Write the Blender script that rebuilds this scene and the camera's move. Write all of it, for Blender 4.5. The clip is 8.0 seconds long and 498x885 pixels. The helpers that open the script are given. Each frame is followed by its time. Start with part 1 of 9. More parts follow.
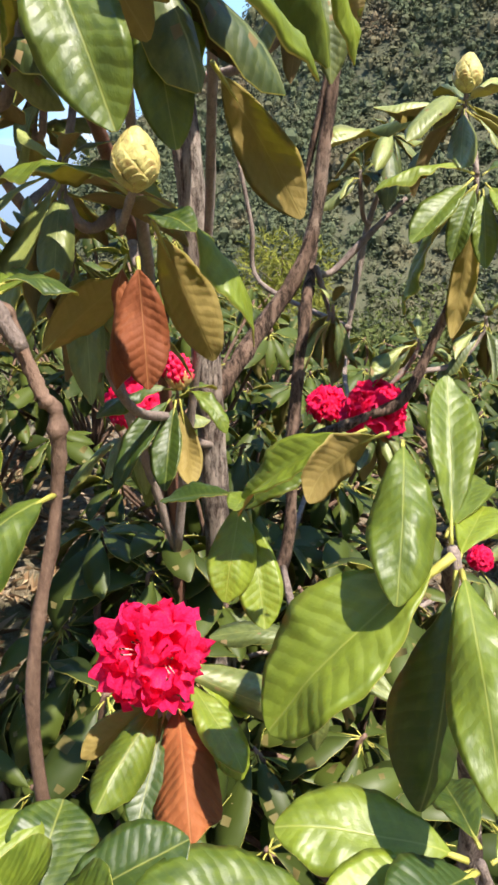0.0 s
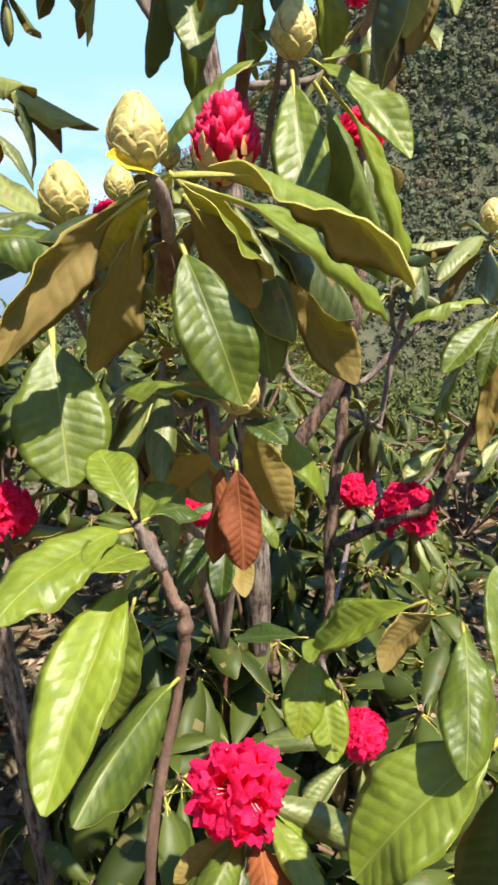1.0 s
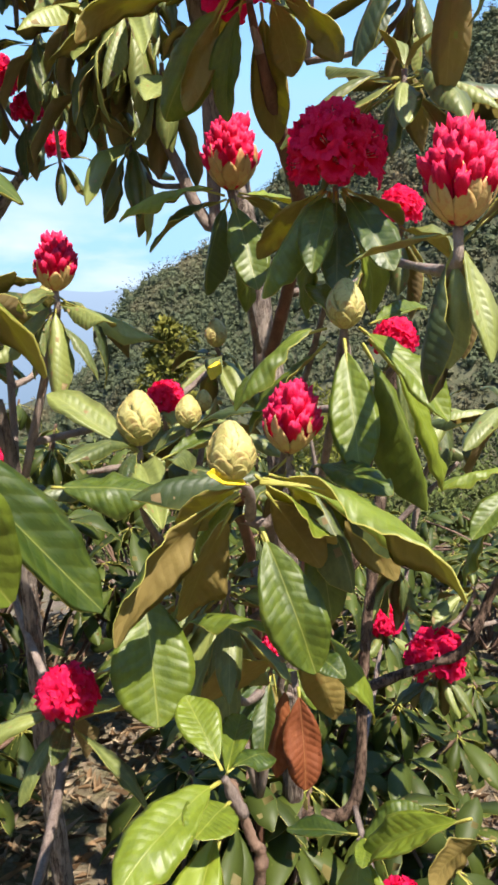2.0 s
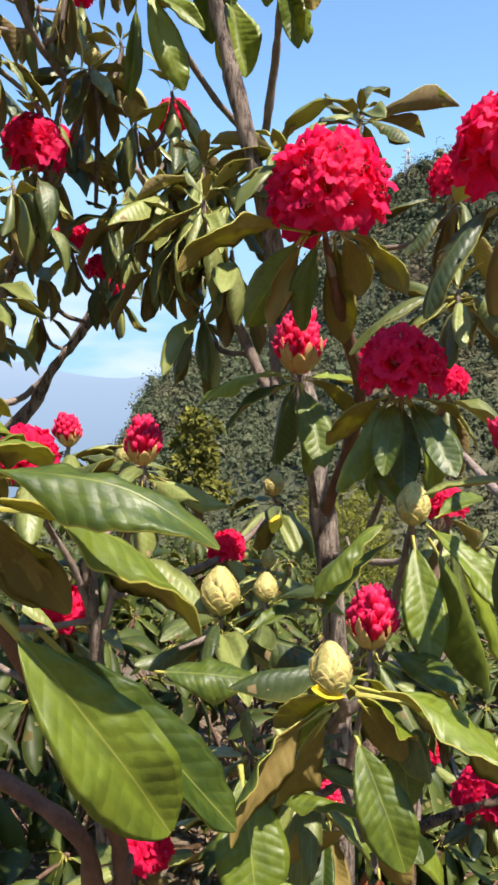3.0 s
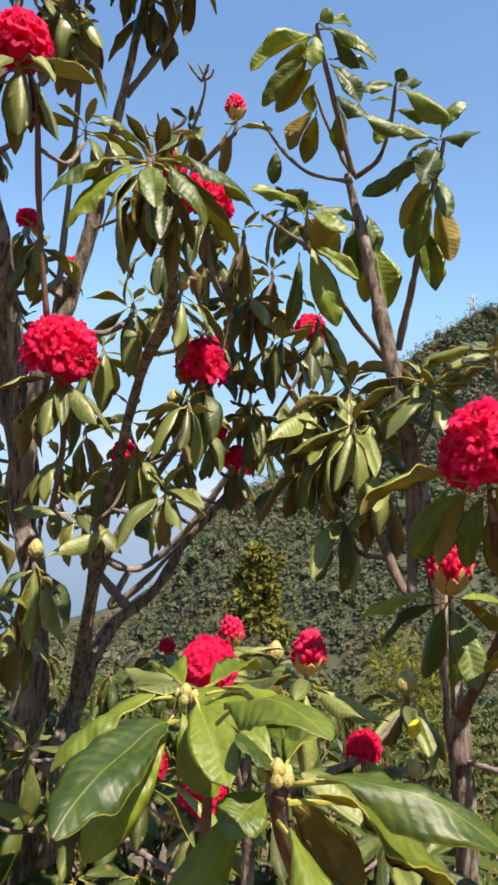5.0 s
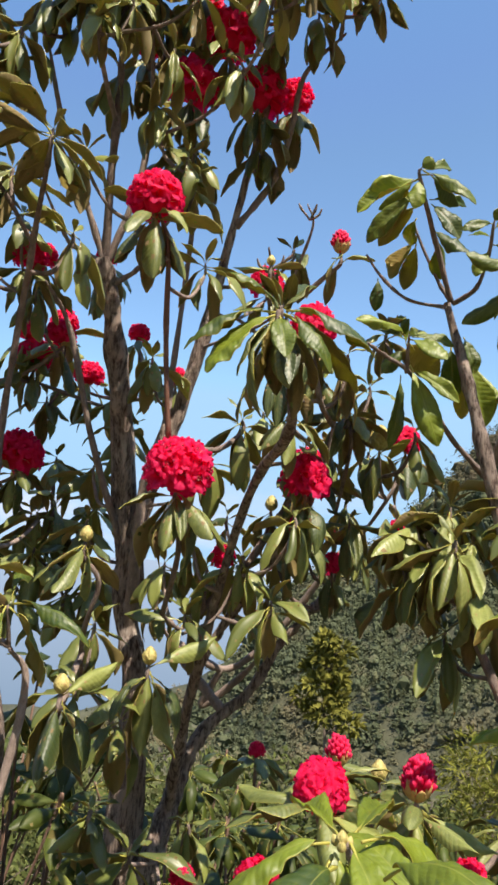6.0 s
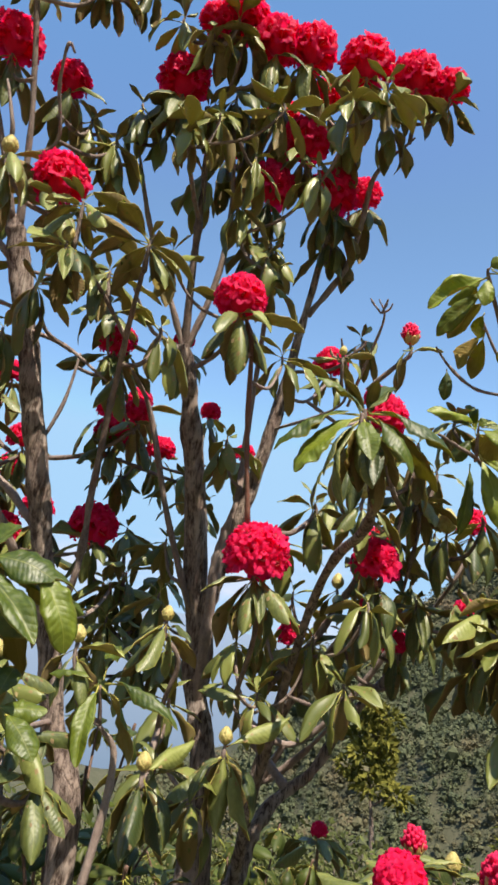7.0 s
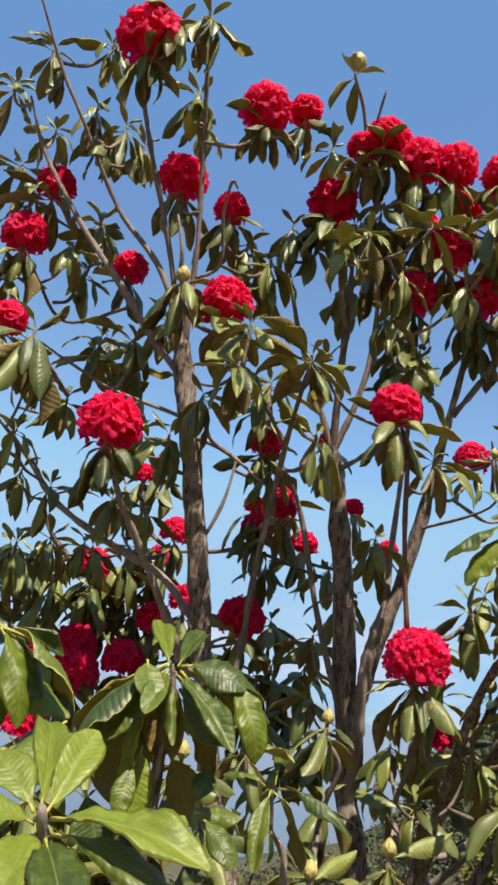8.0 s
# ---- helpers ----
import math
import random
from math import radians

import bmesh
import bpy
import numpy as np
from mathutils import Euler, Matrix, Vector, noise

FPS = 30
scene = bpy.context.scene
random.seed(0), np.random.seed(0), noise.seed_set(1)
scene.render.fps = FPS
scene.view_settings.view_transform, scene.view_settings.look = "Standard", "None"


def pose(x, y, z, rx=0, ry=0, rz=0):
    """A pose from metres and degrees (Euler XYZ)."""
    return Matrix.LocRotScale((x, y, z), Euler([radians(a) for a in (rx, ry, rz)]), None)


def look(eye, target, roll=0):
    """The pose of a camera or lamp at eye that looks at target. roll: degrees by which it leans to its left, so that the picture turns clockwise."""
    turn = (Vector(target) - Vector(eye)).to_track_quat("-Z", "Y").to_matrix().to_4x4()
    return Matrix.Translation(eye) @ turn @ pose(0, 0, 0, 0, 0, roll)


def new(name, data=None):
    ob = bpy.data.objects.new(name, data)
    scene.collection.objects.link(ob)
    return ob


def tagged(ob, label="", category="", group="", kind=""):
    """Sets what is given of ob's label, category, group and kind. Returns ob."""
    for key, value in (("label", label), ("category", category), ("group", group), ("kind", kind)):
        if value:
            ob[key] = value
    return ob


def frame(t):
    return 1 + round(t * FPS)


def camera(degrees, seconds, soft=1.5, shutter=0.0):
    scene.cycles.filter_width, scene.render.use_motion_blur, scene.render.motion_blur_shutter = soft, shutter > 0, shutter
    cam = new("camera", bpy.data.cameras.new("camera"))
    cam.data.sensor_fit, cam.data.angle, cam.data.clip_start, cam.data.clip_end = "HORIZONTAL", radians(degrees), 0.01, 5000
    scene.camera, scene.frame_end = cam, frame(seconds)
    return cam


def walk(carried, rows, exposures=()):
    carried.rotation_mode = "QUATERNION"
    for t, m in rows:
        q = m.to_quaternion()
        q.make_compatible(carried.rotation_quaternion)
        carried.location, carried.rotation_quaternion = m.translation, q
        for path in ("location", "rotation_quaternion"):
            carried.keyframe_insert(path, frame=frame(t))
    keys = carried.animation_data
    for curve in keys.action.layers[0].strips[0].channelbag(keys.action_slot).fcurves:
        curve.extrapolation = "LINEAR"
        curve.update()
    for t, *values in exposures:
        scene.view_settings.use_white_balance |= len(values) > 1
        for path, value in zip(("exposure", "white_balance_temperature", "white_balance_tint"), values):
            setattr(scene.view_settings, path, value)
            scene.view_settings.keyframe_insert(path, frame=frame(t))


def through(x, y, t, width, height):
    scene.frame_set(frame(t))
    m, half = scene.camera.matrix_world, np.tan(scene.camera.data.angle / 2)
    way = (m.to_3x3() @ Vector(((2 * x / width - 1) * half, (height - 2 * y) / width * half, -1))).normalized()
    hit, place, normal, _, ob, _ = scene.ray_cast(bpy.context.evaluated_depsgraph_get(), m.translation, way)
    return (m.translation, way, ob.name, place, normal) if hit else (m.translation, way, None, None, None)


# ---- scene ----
cam = camera(37.2, 8.0, soft=2.9)
METRES, EYE, TILT, LEAN, TURN = 1.0, 1.15, -23.0, 0.0, 0.0
ROWS = [
    (0.0, 0.0, 0.0, 0.0, 0.0, 0.0, -0.0),
    (0.5, -0.0174, -0.0531, 0.0302, 0.42, 1.87, -0.07),
    (1.0, -0.0462, -0.0863, 0.0859, 1.05, 3.8, -0.14),
    (2.5, -0.104, -0.2324, 0.2388, 2.8, 13.61, -1.21),
    (3.0, -0.1363, -0.2859, 0.2721, 3.59, 16.69, -1.83),
    (3.5, -0.1651, -0.3344, 0.2914, 4.31, 19.55, -2.69),
    (4.0, -0.2035, -0.3769, 0.3078, 5.35, 22.63, -4.09),
    (5.5, -0.3, -0.4924, 0.3392, 8.56, 29.0, -7.65),
    (6.0, -0.3254, -0.5511, 0.3467, 10.91, 32.16, -9.81),
    (6.5, -0.3322, -0.6181, 0.3566, 11.71, 33.93, -10.91),
    (7.0, -0.3649, -0.6488, 0.346, 13.3, 35.99, -12.66),
    (7.5, -0.3965, -0.7033, 0.3395, 17.01, 38.64, -15.45),
    (8.0, -0.4212, -0.7548, 0.3253, 20.42, 40.09, -18.05),
]
EXPOSURES = [(0.0, 1.22, 6500, 10), (1.0, 1.14, 6550, 10), (2.5, 0.98, 6550, 10), (3.5, 0.9, 6750, 11), (5.5, 0.76, 6900, 12), (7.0, 0.68, 6900, 12), (8.0, 0.54, 6900, 11)]
walk(cam, [(t, pose(0, 0, EYE, TILT, LEAN, TURN) @ pose(METRES * x, METRES * y, METRES * z, 90 + pitch, roll, yaw)) for t, x, y, z, yaw, pitch, roll in ROWS], EXPOSURES)

# ---- sky and sun ----
SUN_DIR = Vector((0.38, -0.36, 1.0)).normalized()
world = bpy.data.worlds.new("sky")
scene.world = world
world.use_nodes = True
sky = world.node_tree.nodes.new("ShaderNodeTexSky")
sky.sky_type, sky.sun_disc = "NISHITA", False
sky.sun_elevation = math.asin(SUN_DIR.z)
sky.sun_rotation = math.atan2(SUN_DIR.x, SUN_DIR.y)
sky.altitude, sky.air_density, sky.dust_density, sky.ozone_density = 200, 1.0, 0.45, 3.5
background = world.node_tree.nodes["Background"]
background.inputs["Strength"].default_value = 0.145
haze = world.node_tree.nodes.new("ShaderNodeMixRGB")
haze.blend_type, haze.inputs[0].default_value, haze.inputs[2].default_value = "DARKEN", 1.0, (1.98, 3.0, 4.4, 1)
zenith = world.node_tree.nodes.new("ShaderNodeMixRGB")
zenith.blend_type, zenith.inputs[0].default_value, zenith.inputs[2].default_value = "LIGHTEN", 1.0, (0.62, 1.52, 3.10, 1)
world.node_tree.links.new(sky.outputs["Color"], haze.inputs[1])
world.node_tree.links.new(haze.outputs[0], zenith.inputs[1])
clear = world.node_tree.nodes.new("ShaderNodeMixRGB")
clear.blend_type, clear.inputs[0].default_value, clear.inputs[2].default_value = "MULTIPLY", 1.0, (0.86, 0.985, 1.0, 1)
world.node_tree.links.new(zenith.outputs[0], clear.inputs[1])



def world_maths(op, a, b, clamp=False):
    node = world.node_tree.nodes.new("ShaderNodeMath")
    node.operation, node.use_clamp = op, clamp
    for socket, value in zip(node.inputs, (a, b)):
        if isinstance(value, float):
            socket.default_value = value
        else:
            world.node_tree.links.new(value, socket)
    return node.outputs[0]


# low white clouds over the valley
heading = world.node_tree.nodes.new("ShaderNodeTexCoord").outputs["Generated"]
height = world.node_tree.nodes.new("ShaderNodeSeparateXYZ")
flatten = world.node_tree.nodes.new("ShaderNodeMapping")
flatten.inputs["Scale"].default_value = (1.0, 1.0, 3.2)
puffs = world.node_tree.nodes.new("ShaderNodeTexNoise")
puffs.inputs["Scale"].default_value, puffs.inputs["Detail"].default_value = 5.5, 6.0
clouds = world.node_tree.nodes.new("ShaderNodeMixRGB")
clouds.inputs[2].default_value = (3.5, 3.8, 4.7, 1)
world.node_tree.links.new(heading, height.inputs[0])
world.node_tree.links.new(heading, flatten.inputs[0])
world.node_tree.links.new(flatten.outputs[0], puffs.inputs["Vector"])
low = world_maths("SUBTRACT", 1.0, world_maths("DIVIDE", world_maths("ABSOLUTE", world_maths("SUBTRACT", height.outputs[2], 0.02), 0.0), 0.11), True)
cover = world_maths("MULTIPLY", world_maths("SUBTRACT", puffs.outputs["Fac"], 0.40), 4.0, True)
world.node_tree.links.new(world_maths("MULTIPLY", low, cover), clouds.inputs[0])
world.node_tree.links.new(clear.outputs[0], clouds.inputs[1])
world.node_tree.links.new(clouds.outputs[0], background.inputs["Color"])
sun = new("sun", bpy.data.lights.new("sun", "SUN"))
sun.data.energy, sun.data.angle, sun.data.color = 5.0, radians(0.53), (1.0, 0.915, 0.785)
sun.matrix_world = look(SUN_DIR * 20, (0, 0, 0))


# ---- materials ----
class Nodes:
    """A node material with short calls."""

    def __init__(self, name):
        self.mat = bpy.data.materials.new(name)
        self.mat.use_nodes = True
        self.tree = self.mat.node_tree
        self.shader = self.tree.nodes["Principled BSDF"]
        self.out = self.tree.nodes["Material Output"]

    def add(self, kind, **settings):
        node = self.tree.nodes.new("ShaderNode" + kind)
        for key, value in settings.items():
            setattr(node, key, value)
        return node

    def link(self, a, b):
        self.tree.links.new(a, b)

    def put(self, socket, value):
        if isinstance(value, bpy.types.NodeSocket):
            self.link(value, socket)
        else:
            socket.default_value = value

    def maths(self, op, a, b=0.0, clamp=False):
        node = self.add("Math", operation=op, use_clamp=clamp)
        self.put(node.inputs[0], a), self.put(node.inputs[1], b)
        return node.outputs[0]

    def mix(self, factor, a, b):
        node = self.add("MixRGB")
        for socket, value in zip(node.inputs, (factor, a, b)):
            self.put(socket, (*value, 1) if isinstance(value, tuple) and len(value) == 3 else value)
        return node.outputs[0]

    def ramp(self, value, *stops):
        node = self.add("ValToRGB")
        ramp = node.color_ramp
        while len(ramp.elements) < len(stops):
            ramp.elements.new(0.5)
        for element, (at, colour) in zip(ramp.elements, stops):
            element.position, element.color = at, (*colour, 1)
        self.link(value, node.inputs[0])
        return node.outputs[0]

    def noise(self, scale, detail=4.0, rough=0.6, coords=None, stretch=None):
        if coords is None:
            coords = self.add("TexCoord").outputs["Object"]
        if stretch:
            mapping = self.add("Mapping")
            mapping.inputs["Scale"].default_value = stretch
            self.link(coords, mapping.inputs[0])
            coords = mapping.outputs[0]
        node = self.add("TexNoise")
        node.inputs["Scale"].default_value, node.inputs["Detail"].default_value = scale, detail
        node.inputs["Roughness"].default_value = rough
        self.link(coords, node.inputs["Vector"])
        return node.outputs["Fac"]

    def random(self):
        return self.add("ObjectInfo").outputs["Random"]

    def bump(self, height, strength, distance):
        node = self.add("Bump")
        node.inputs["Strength"].default_value, node.inputs["Distance"].default_value = strength, distance
        self.link(height, node.inputs["Height"])
        self.link(node.outputs[0], self.shader.inputs["Normal"])
        return node.outputs[0]

    def finish(self, colour, rough, metal=0.0, specular=0.5):
        self.put(self.shader.inputs["Base Color"], (*colour, 1) if isinstance(colour, tuple) else colour)
        self.put(self.shader.inputs["Roughness"], rough)
        self.put(self.shader.inputs["Specular IOR Level"], specular)
        self.shader.inputs["Metallic"].default_value = metal
        return self.mat

    def thin(self, colour, share, normal=None):
        """Lets light through a thin sheet."""
        glow, blend = self.add("BsdfTranslucent"), self.add("MixShader")
        self.put(glow.inputs[0], (*colour, 1) if isinstance(colour, tuple) else colour)
        if normal is not None:
            self.link(normal, glow.inputs["Normal"])
        blend.inputs[0].default_value = share
        self.link(self.shader.outputs[0], blend.inputs[1])
        self.link(glow.outputs[0], blend.inputs[2])
        self.link(blend.outputs[0], self.out.inputs[0])


def leaf_skin(name, dark, light, rib, rough, through, share, specular, relief):
    """The skin of a leaf whose own y runs from its stalk to its tip and whose x runs across it."""
    n = Nodes(name)
    apart = n.add("SeparateXYZ")
    n.link(n.add("TexCoord").outputs["Object"], apart.inputs[0])
    x, y = n.maths("ABSOLUTE", apart.outputs[0]), apart.outputs[1]
    drift = n.maths("MULTIPLY", n.maths("SUBTRACT", n.noise(5.0, 3.0, 0.6), 0.5), 0.05)
    along = n.maths("ADD", n.maths("SUBTRACT", y, n.maths("MULTIPLY", x, 0.28)), drift)
    veins = n.maths("SINE", n.maths("MULTIPLY", along, 88.0))
    swell = n.maths("MULTIPLY", n.maths("ADD", veins, 1.0), 0.5)
    vein = n.maths("POWER", swell, 9.0)
    quilt = n.maths("MULTIPLY", n.maths("POWER", swell, 2.0), n.maths("MULTIPLY", x, 3.0, clamp=True))
    midrib = n.maths("SUBTRACT", 1.0, n.maths("MULTIPLY", x, 62.0), clamp=True)
    edge = n.maths("MULTIPLY", n.maths("SUBTRACT", n.maths("MULTIPLY", x, 2.0), 0.80), 3.0, clamp=True)
    blotch = n.noise(7.0, 5.0, 0.65)
    grain = n.noise(60.0, 2.0, 0.5)
    age = n.random()
    base = n.mix(n.maths("ADD", n.maths("MULTIPLY", n.maths("SUBTRACT", blotch, 0.18), 1.15), n.maths("MULTIPLY", n.maths("SUBTRACT", age, 0.45), 1.0), clamp=True), dark, light)
    base = n.mix(n.maths("MULTIPLY", vein, 0.035), base, rib)
    base = n.mix(n.maths("MULTIPLY", edge, 0.30), base, rib)
    base = n.mix(n.maths("MULTIPLY", midrib, 0.45), base, rib)
    spots = n.maths("MULTIPLY", n.maths("SUBTRACT", n.noise(13.0, 3.0, 0.7), 0.67), 9.0, clamp=True)
    base = n.mix(n.maths("MULTIPLY", spots, 0.5), base, (0.16, 0.10, 0.03))
    worn = n.noise(2.6, 6.0, 0.75)
    height = n.maths("ADD", n.maths("MULTIPLY", quilt, -0.8), n.maths("MULTIPLY", grain, 0.10))
    height = n.maths("ADD", height, n.maths("MULTIPLY", n.noise(4.5, 2.0, 0.5), 1.3))
    normal = n.bump(n.maths("ADD", height, n.maths("MULTIPLY", midrib, -0.6)), relief, 0.02)
    n.finish(base, n.maths("ADD", rough - 0.12, n.maths("MULTIPLY", n.maths("ADD", worn, n.maths("MULTIPLY", grain, 0.3)), 0.40)), specular=specular)
    n.thin(n.mix(0.45, base, through), share, normal)
    return n.mat


def petal_skin(name, deep, bright, rim, share):
    """Petals along z: deep red in the throat, paler towards the frilled rim."""
    n = Nodes(name)
    apart = n.add("SeparateXYZ")
    n.link(n.add("TexCoord").outputs["Object"], apart.inputs[0])
    ribs = n.noise(5.0, 3.0, 0.6, stretch=(6, 6, 1.2))
    base = n.mix(n.maths("ADD", n.maths("MULTIPLY", ribs, 0.8), n.maths("MULTIPLY", n.random(), 0.3), clamp=True), deep, bright)
    edge = n.maths("MULTIPLY", n.maths("SUBTRACT", apart.outputs[2], 0.72), 3.4, clamp=True)
    base = n.mix(n.maths("MULTIPLY", edge, n.maths("MULTIPLY", n.maths("SUBTRACT", ribs, 0.33), 3.2, clamp=True), clamp=True), base, rim)
    normal = n.bump(n.noise(9.0, 3.0, 0.6), 0.18, 0.03)
    n.finish(base, 0.52, specular=0.2)
    n.thin(n.mix(0.5, base, (0.95, 0.004, 0.085)), share, normal)
    return n.mat


def plain(name, dark, light, scale, rough, relief=0.4, distance=0.002, stretch=None, vary=0.3, specular=0.4):
    """Two tones mixed by coarse and fine noise, with the same noise as relief."""
    n = Nodes(name)
    coarse, fine = n.noise(scale, 5.0, 0.65, stretch=stretch), n.noise(scale * 6, 4.0, 0.7, stretch=stretch)
    both = n.maths("ADD", n.maths("MULTIPLY", coarse, 0.65), n.maths("MULTIPLY", fine, 0.35))
    sharp = n.maths("MULTIPLY", n.maths("SUBTRACT", both, 0.33), 3.0, clamp=True)
    tone = n.maths("ADD", n.maths("MULTIPLY", sharp, 1.0 - vary), n.maths("MULTIPLY", n.random(), vary), clamp=True)
    n.bump(both, relief, distance)
    return n.finish(n.mix(tone, dark, light), rough, specular=specular)


def scale_skin(name, dark, light, stain):
    """Papery scales with brown stains."""
    n = Nodes(name)
    tone = n.maths("ADD", n.maths("MULTIPLY", n.noise(4.0, 4.0), 0.8), n.maths("MULTIPLY", n.random(), 0.45), clamp=True)
    base = n.mix(n.maths("SUBTRACT", tone, 0.25, clamp=True), dark, light)
    spots = n.maths("MULTIPLY", n.maths("SUBTRACT", n.noise(5.5, 5.0, 0.7), 0.49), 6.0, clamp=True)
    n.bump(n.noise(14.0, 3.0), 0.15, 0.02)
    return n.finish(n.mix(n.maths("MULTIPLY", spots, 0.75), base, stain), 0.5, specular=0.4)


LEAF_TOP = leaf_skin("leaf_top", (0.034, 0.070, 0.008), (0.262, 0.335, 0.027), (0.48, 0.48, 0.11), 0.34, (0.60, 0.70, 0.02), 0.36, 0.8, 0.12)
LEAF_CROWN = leaf_skin("crown_leaf_top", (0.042, 0.068, 0.016), (0.32, 0.36, 0.095), (0.48, 0.48, 0.17), 0.36, (0.56, 0.66, 0.05), 0.25, 0.9, 0.12)
LEAF_UNDER = leaf_skin("leaf_underside", (0.28, 0.20, 0.066), (0.46, 0.345, 0.115), (0.50, 0.39, 0.14), 0.50, (0.80, 0.70, 0.10), 0.44, 0.3, 0.12)
CROWN_LEAF_UNDER = leaf_skin("crown_leaf_underside", (0.20, 0.142, 0.068), (0.37, 0.272, 0.13), (0.46, 0.36, 0.16), 0.54, (0.74, 0.62, 0.14), 0.32, 0.3, 0.12)
LEAF_DEAD = leaf_skin("withered_leaf", (0.20, 0.058, 0.022), (0.42, 0.145, 0.048), (0.50, 0.24, 0.10), 0.55, (0.6, 0.2, 0.05), 0.25, 0.25, 0.2)
STALK = plain("leaf_stalk", (0.30, 0.30, 0.06), (0.48, 0.42, 0.09), 30, 0.45)
PETAL = petal_skin("petal", (0.77, 0.003, 0.038), (0.95, 0.006, 0.115), (0.96, 0.045, 0.225), 0.55)
PETAL_BUD = petal_skin("petal_in_bud", (0.58, 0.003, 0.036), (0.86, 0.008, 0.095), (0.90, 0.06, 0.19), 0.28)
STAMEN = plain("stamen", (0.75, 0.30, 0.33), (0.85, 0.45, 0.42), 20, 0.5)
ANTHER = plain("anther", (0.05, 0.012, 0.01), (0.12, 0.03, 0.02), 20, 0.6)
SCALE = scale_skin("bud_scale", (0.37, 0.32, 0.095), (0.60, 0.54, 0.22), (0.26, 0.13, 0.05))
BRACT = scale_skin("bract", (0.46, 0.29, 0.11), (0.66, 0.47, 0.21), (0.48, 0.10, 0.06))
SCALE_EDGE = plain("scale_edge", (0.30, 0.17, 0.07), (0.48, 0.32, 0.14), 6.0, 0.6, 0.1, 0.02)
YELLOW = plain("yellow_bract", (0.66, 0.42, 0.01), (0.85, 0.62, 0.02), 4.0, 0.45, 0.3, 0.02, vary=0.1)
def bark_skin(name, deep, mid, pale):
    """Flaking bark: upright fissures between scaly ridges, with paler scars."""
    n = Nodes(name)
    coords = n.add("TexCoord").outputs["Object"]
    ridges = n.noise(42.0, 6.0, 0.75, coords, (2.6, 2.6, 0.5))
    flakes = n.noise(70.0, 4.0, 0.7, coords, (1.0, 1.0, 0.6))
    scars = n.noise(7.0, 4.0, 0.6, coords)
    both = n.maths("ADD", n.maths("MULTIPLY", ridges, 0.7), n.maths("MULTIPLY", flakes, 0.3))
    cut = n.maths("MULTIPLY", n.maths("SUBTRACT", both, 0.42), 8.0, clamp=True)
    colour = n.mix(cut, deep, mid)
    colour = n.mix(n.maths("MULTIPLY", n.maths("MULTIPLY", n.maths("SUBTRACT", scars, 0.5), 4.0, clamp=True), n.maths("MULTIPLY", cut, 0.8)), colour, pale)
    n.bump(n.maths("ADD", both, n.maths("MULTIPLY", cut, 0.25)), 1.0, 0.007)
    return n.finish(colour, 0.85, specular=0.2)


BARK = bark_skin("bark", (0.082, 0.056, 0.047), (0.35, 0.275, 0.235), (0.60, 0.52, 0.46))
# Browner, darker copy of BARK: canopy shade on some branches put into the colour.
BARK_SHADED = bark_skin("shaded_bark", (0.040, 0.025, 0.019), (0.20, 0.130, 0.098), (0.42, 0.33, 0.27))
BARK_TWIG = plain("twig_bark", (0.070, 0.046, 0.040), (0.41, 0.325, 0.285), 48, 0.75, 1.0, 0.006, stretch=(1.6, 1.6, 0.7), vary=0.35, specular=0.25)
BARK_STEM = plain("stem_bark", (0.07, 0.038, 0.028), (0.29, 0.185, 0.135), 60, 0.75, 0.9, 0.003, stretch=(1.6, 1.6, 0.8), specular=0.25)
BARK_RED = plain("red_twig_bark", (0.075, 0.032, 0.024), (0.27, 0.135, 0.095), 40, 0.6, 0.5, 0.003, stretch=(1.6, 1.6, 0.7), specular=0.3)

# ---- helpers for building ----
def mesh_of(name, bm, *mats, smooth=True):
    data = bpy.data.meshes.new(name)
    for face in bm.faces:
        face.smooth = smooth
    bm.to_mesh(data)
    bm.free()
    for mat in mats:
        data.materials.append(mat)
    return data


def part(name, data, parent, matrix=None, label=""):
    """Links mesh data as one object under a thing or a part; the matrix is in world space."""
    ob = new(name, data)
    ob.parent = parent
    if matrix is not None:
        ob.matrix_basis = parent.matrix_world.inverted() @ matrix if parent.type == "EMPTY" else BASES[parent.name].inverted() @ matrix
    if label:
        ob["label"] = label
    BASES[ob.name] = matrix if matrix is not None else Matrix.Identity(4)
    return ob


BASES = {}


def thing(name, at, label, category, group="", kind=""):
    ob = new(name)
    ob.empty_display_size = 0.1
    ob.location = at
    ob.matrix_world = Matrix.Translation(at)
    BASES[ob.name] = ob.matrix_world.copy()
    return tagged(ob, label, category, group, kind)


def spline(points, steps):
    """A smooth run through a few control points of (x, y, z, radius)."""
    p = np.array(points, float)
    p = np.vstack([2 * p[0] - p[1], p, 2 * p[-1] - p[-2]])
    out = []
    for i in range(1, len(p) - 2):
        a, b, c, d = p[i - 1 : i + 3]
        for s in np.linspace(0, 1, steps, endpoint=False):
            out.append(0.5 * (2 * b + (c - a) * s + (2 * a - 5 * b + 4 * c - d) * s**2 + (3 * b - a - 3 * c + d) * s**3))
    return np.array(out + [p[-2]])


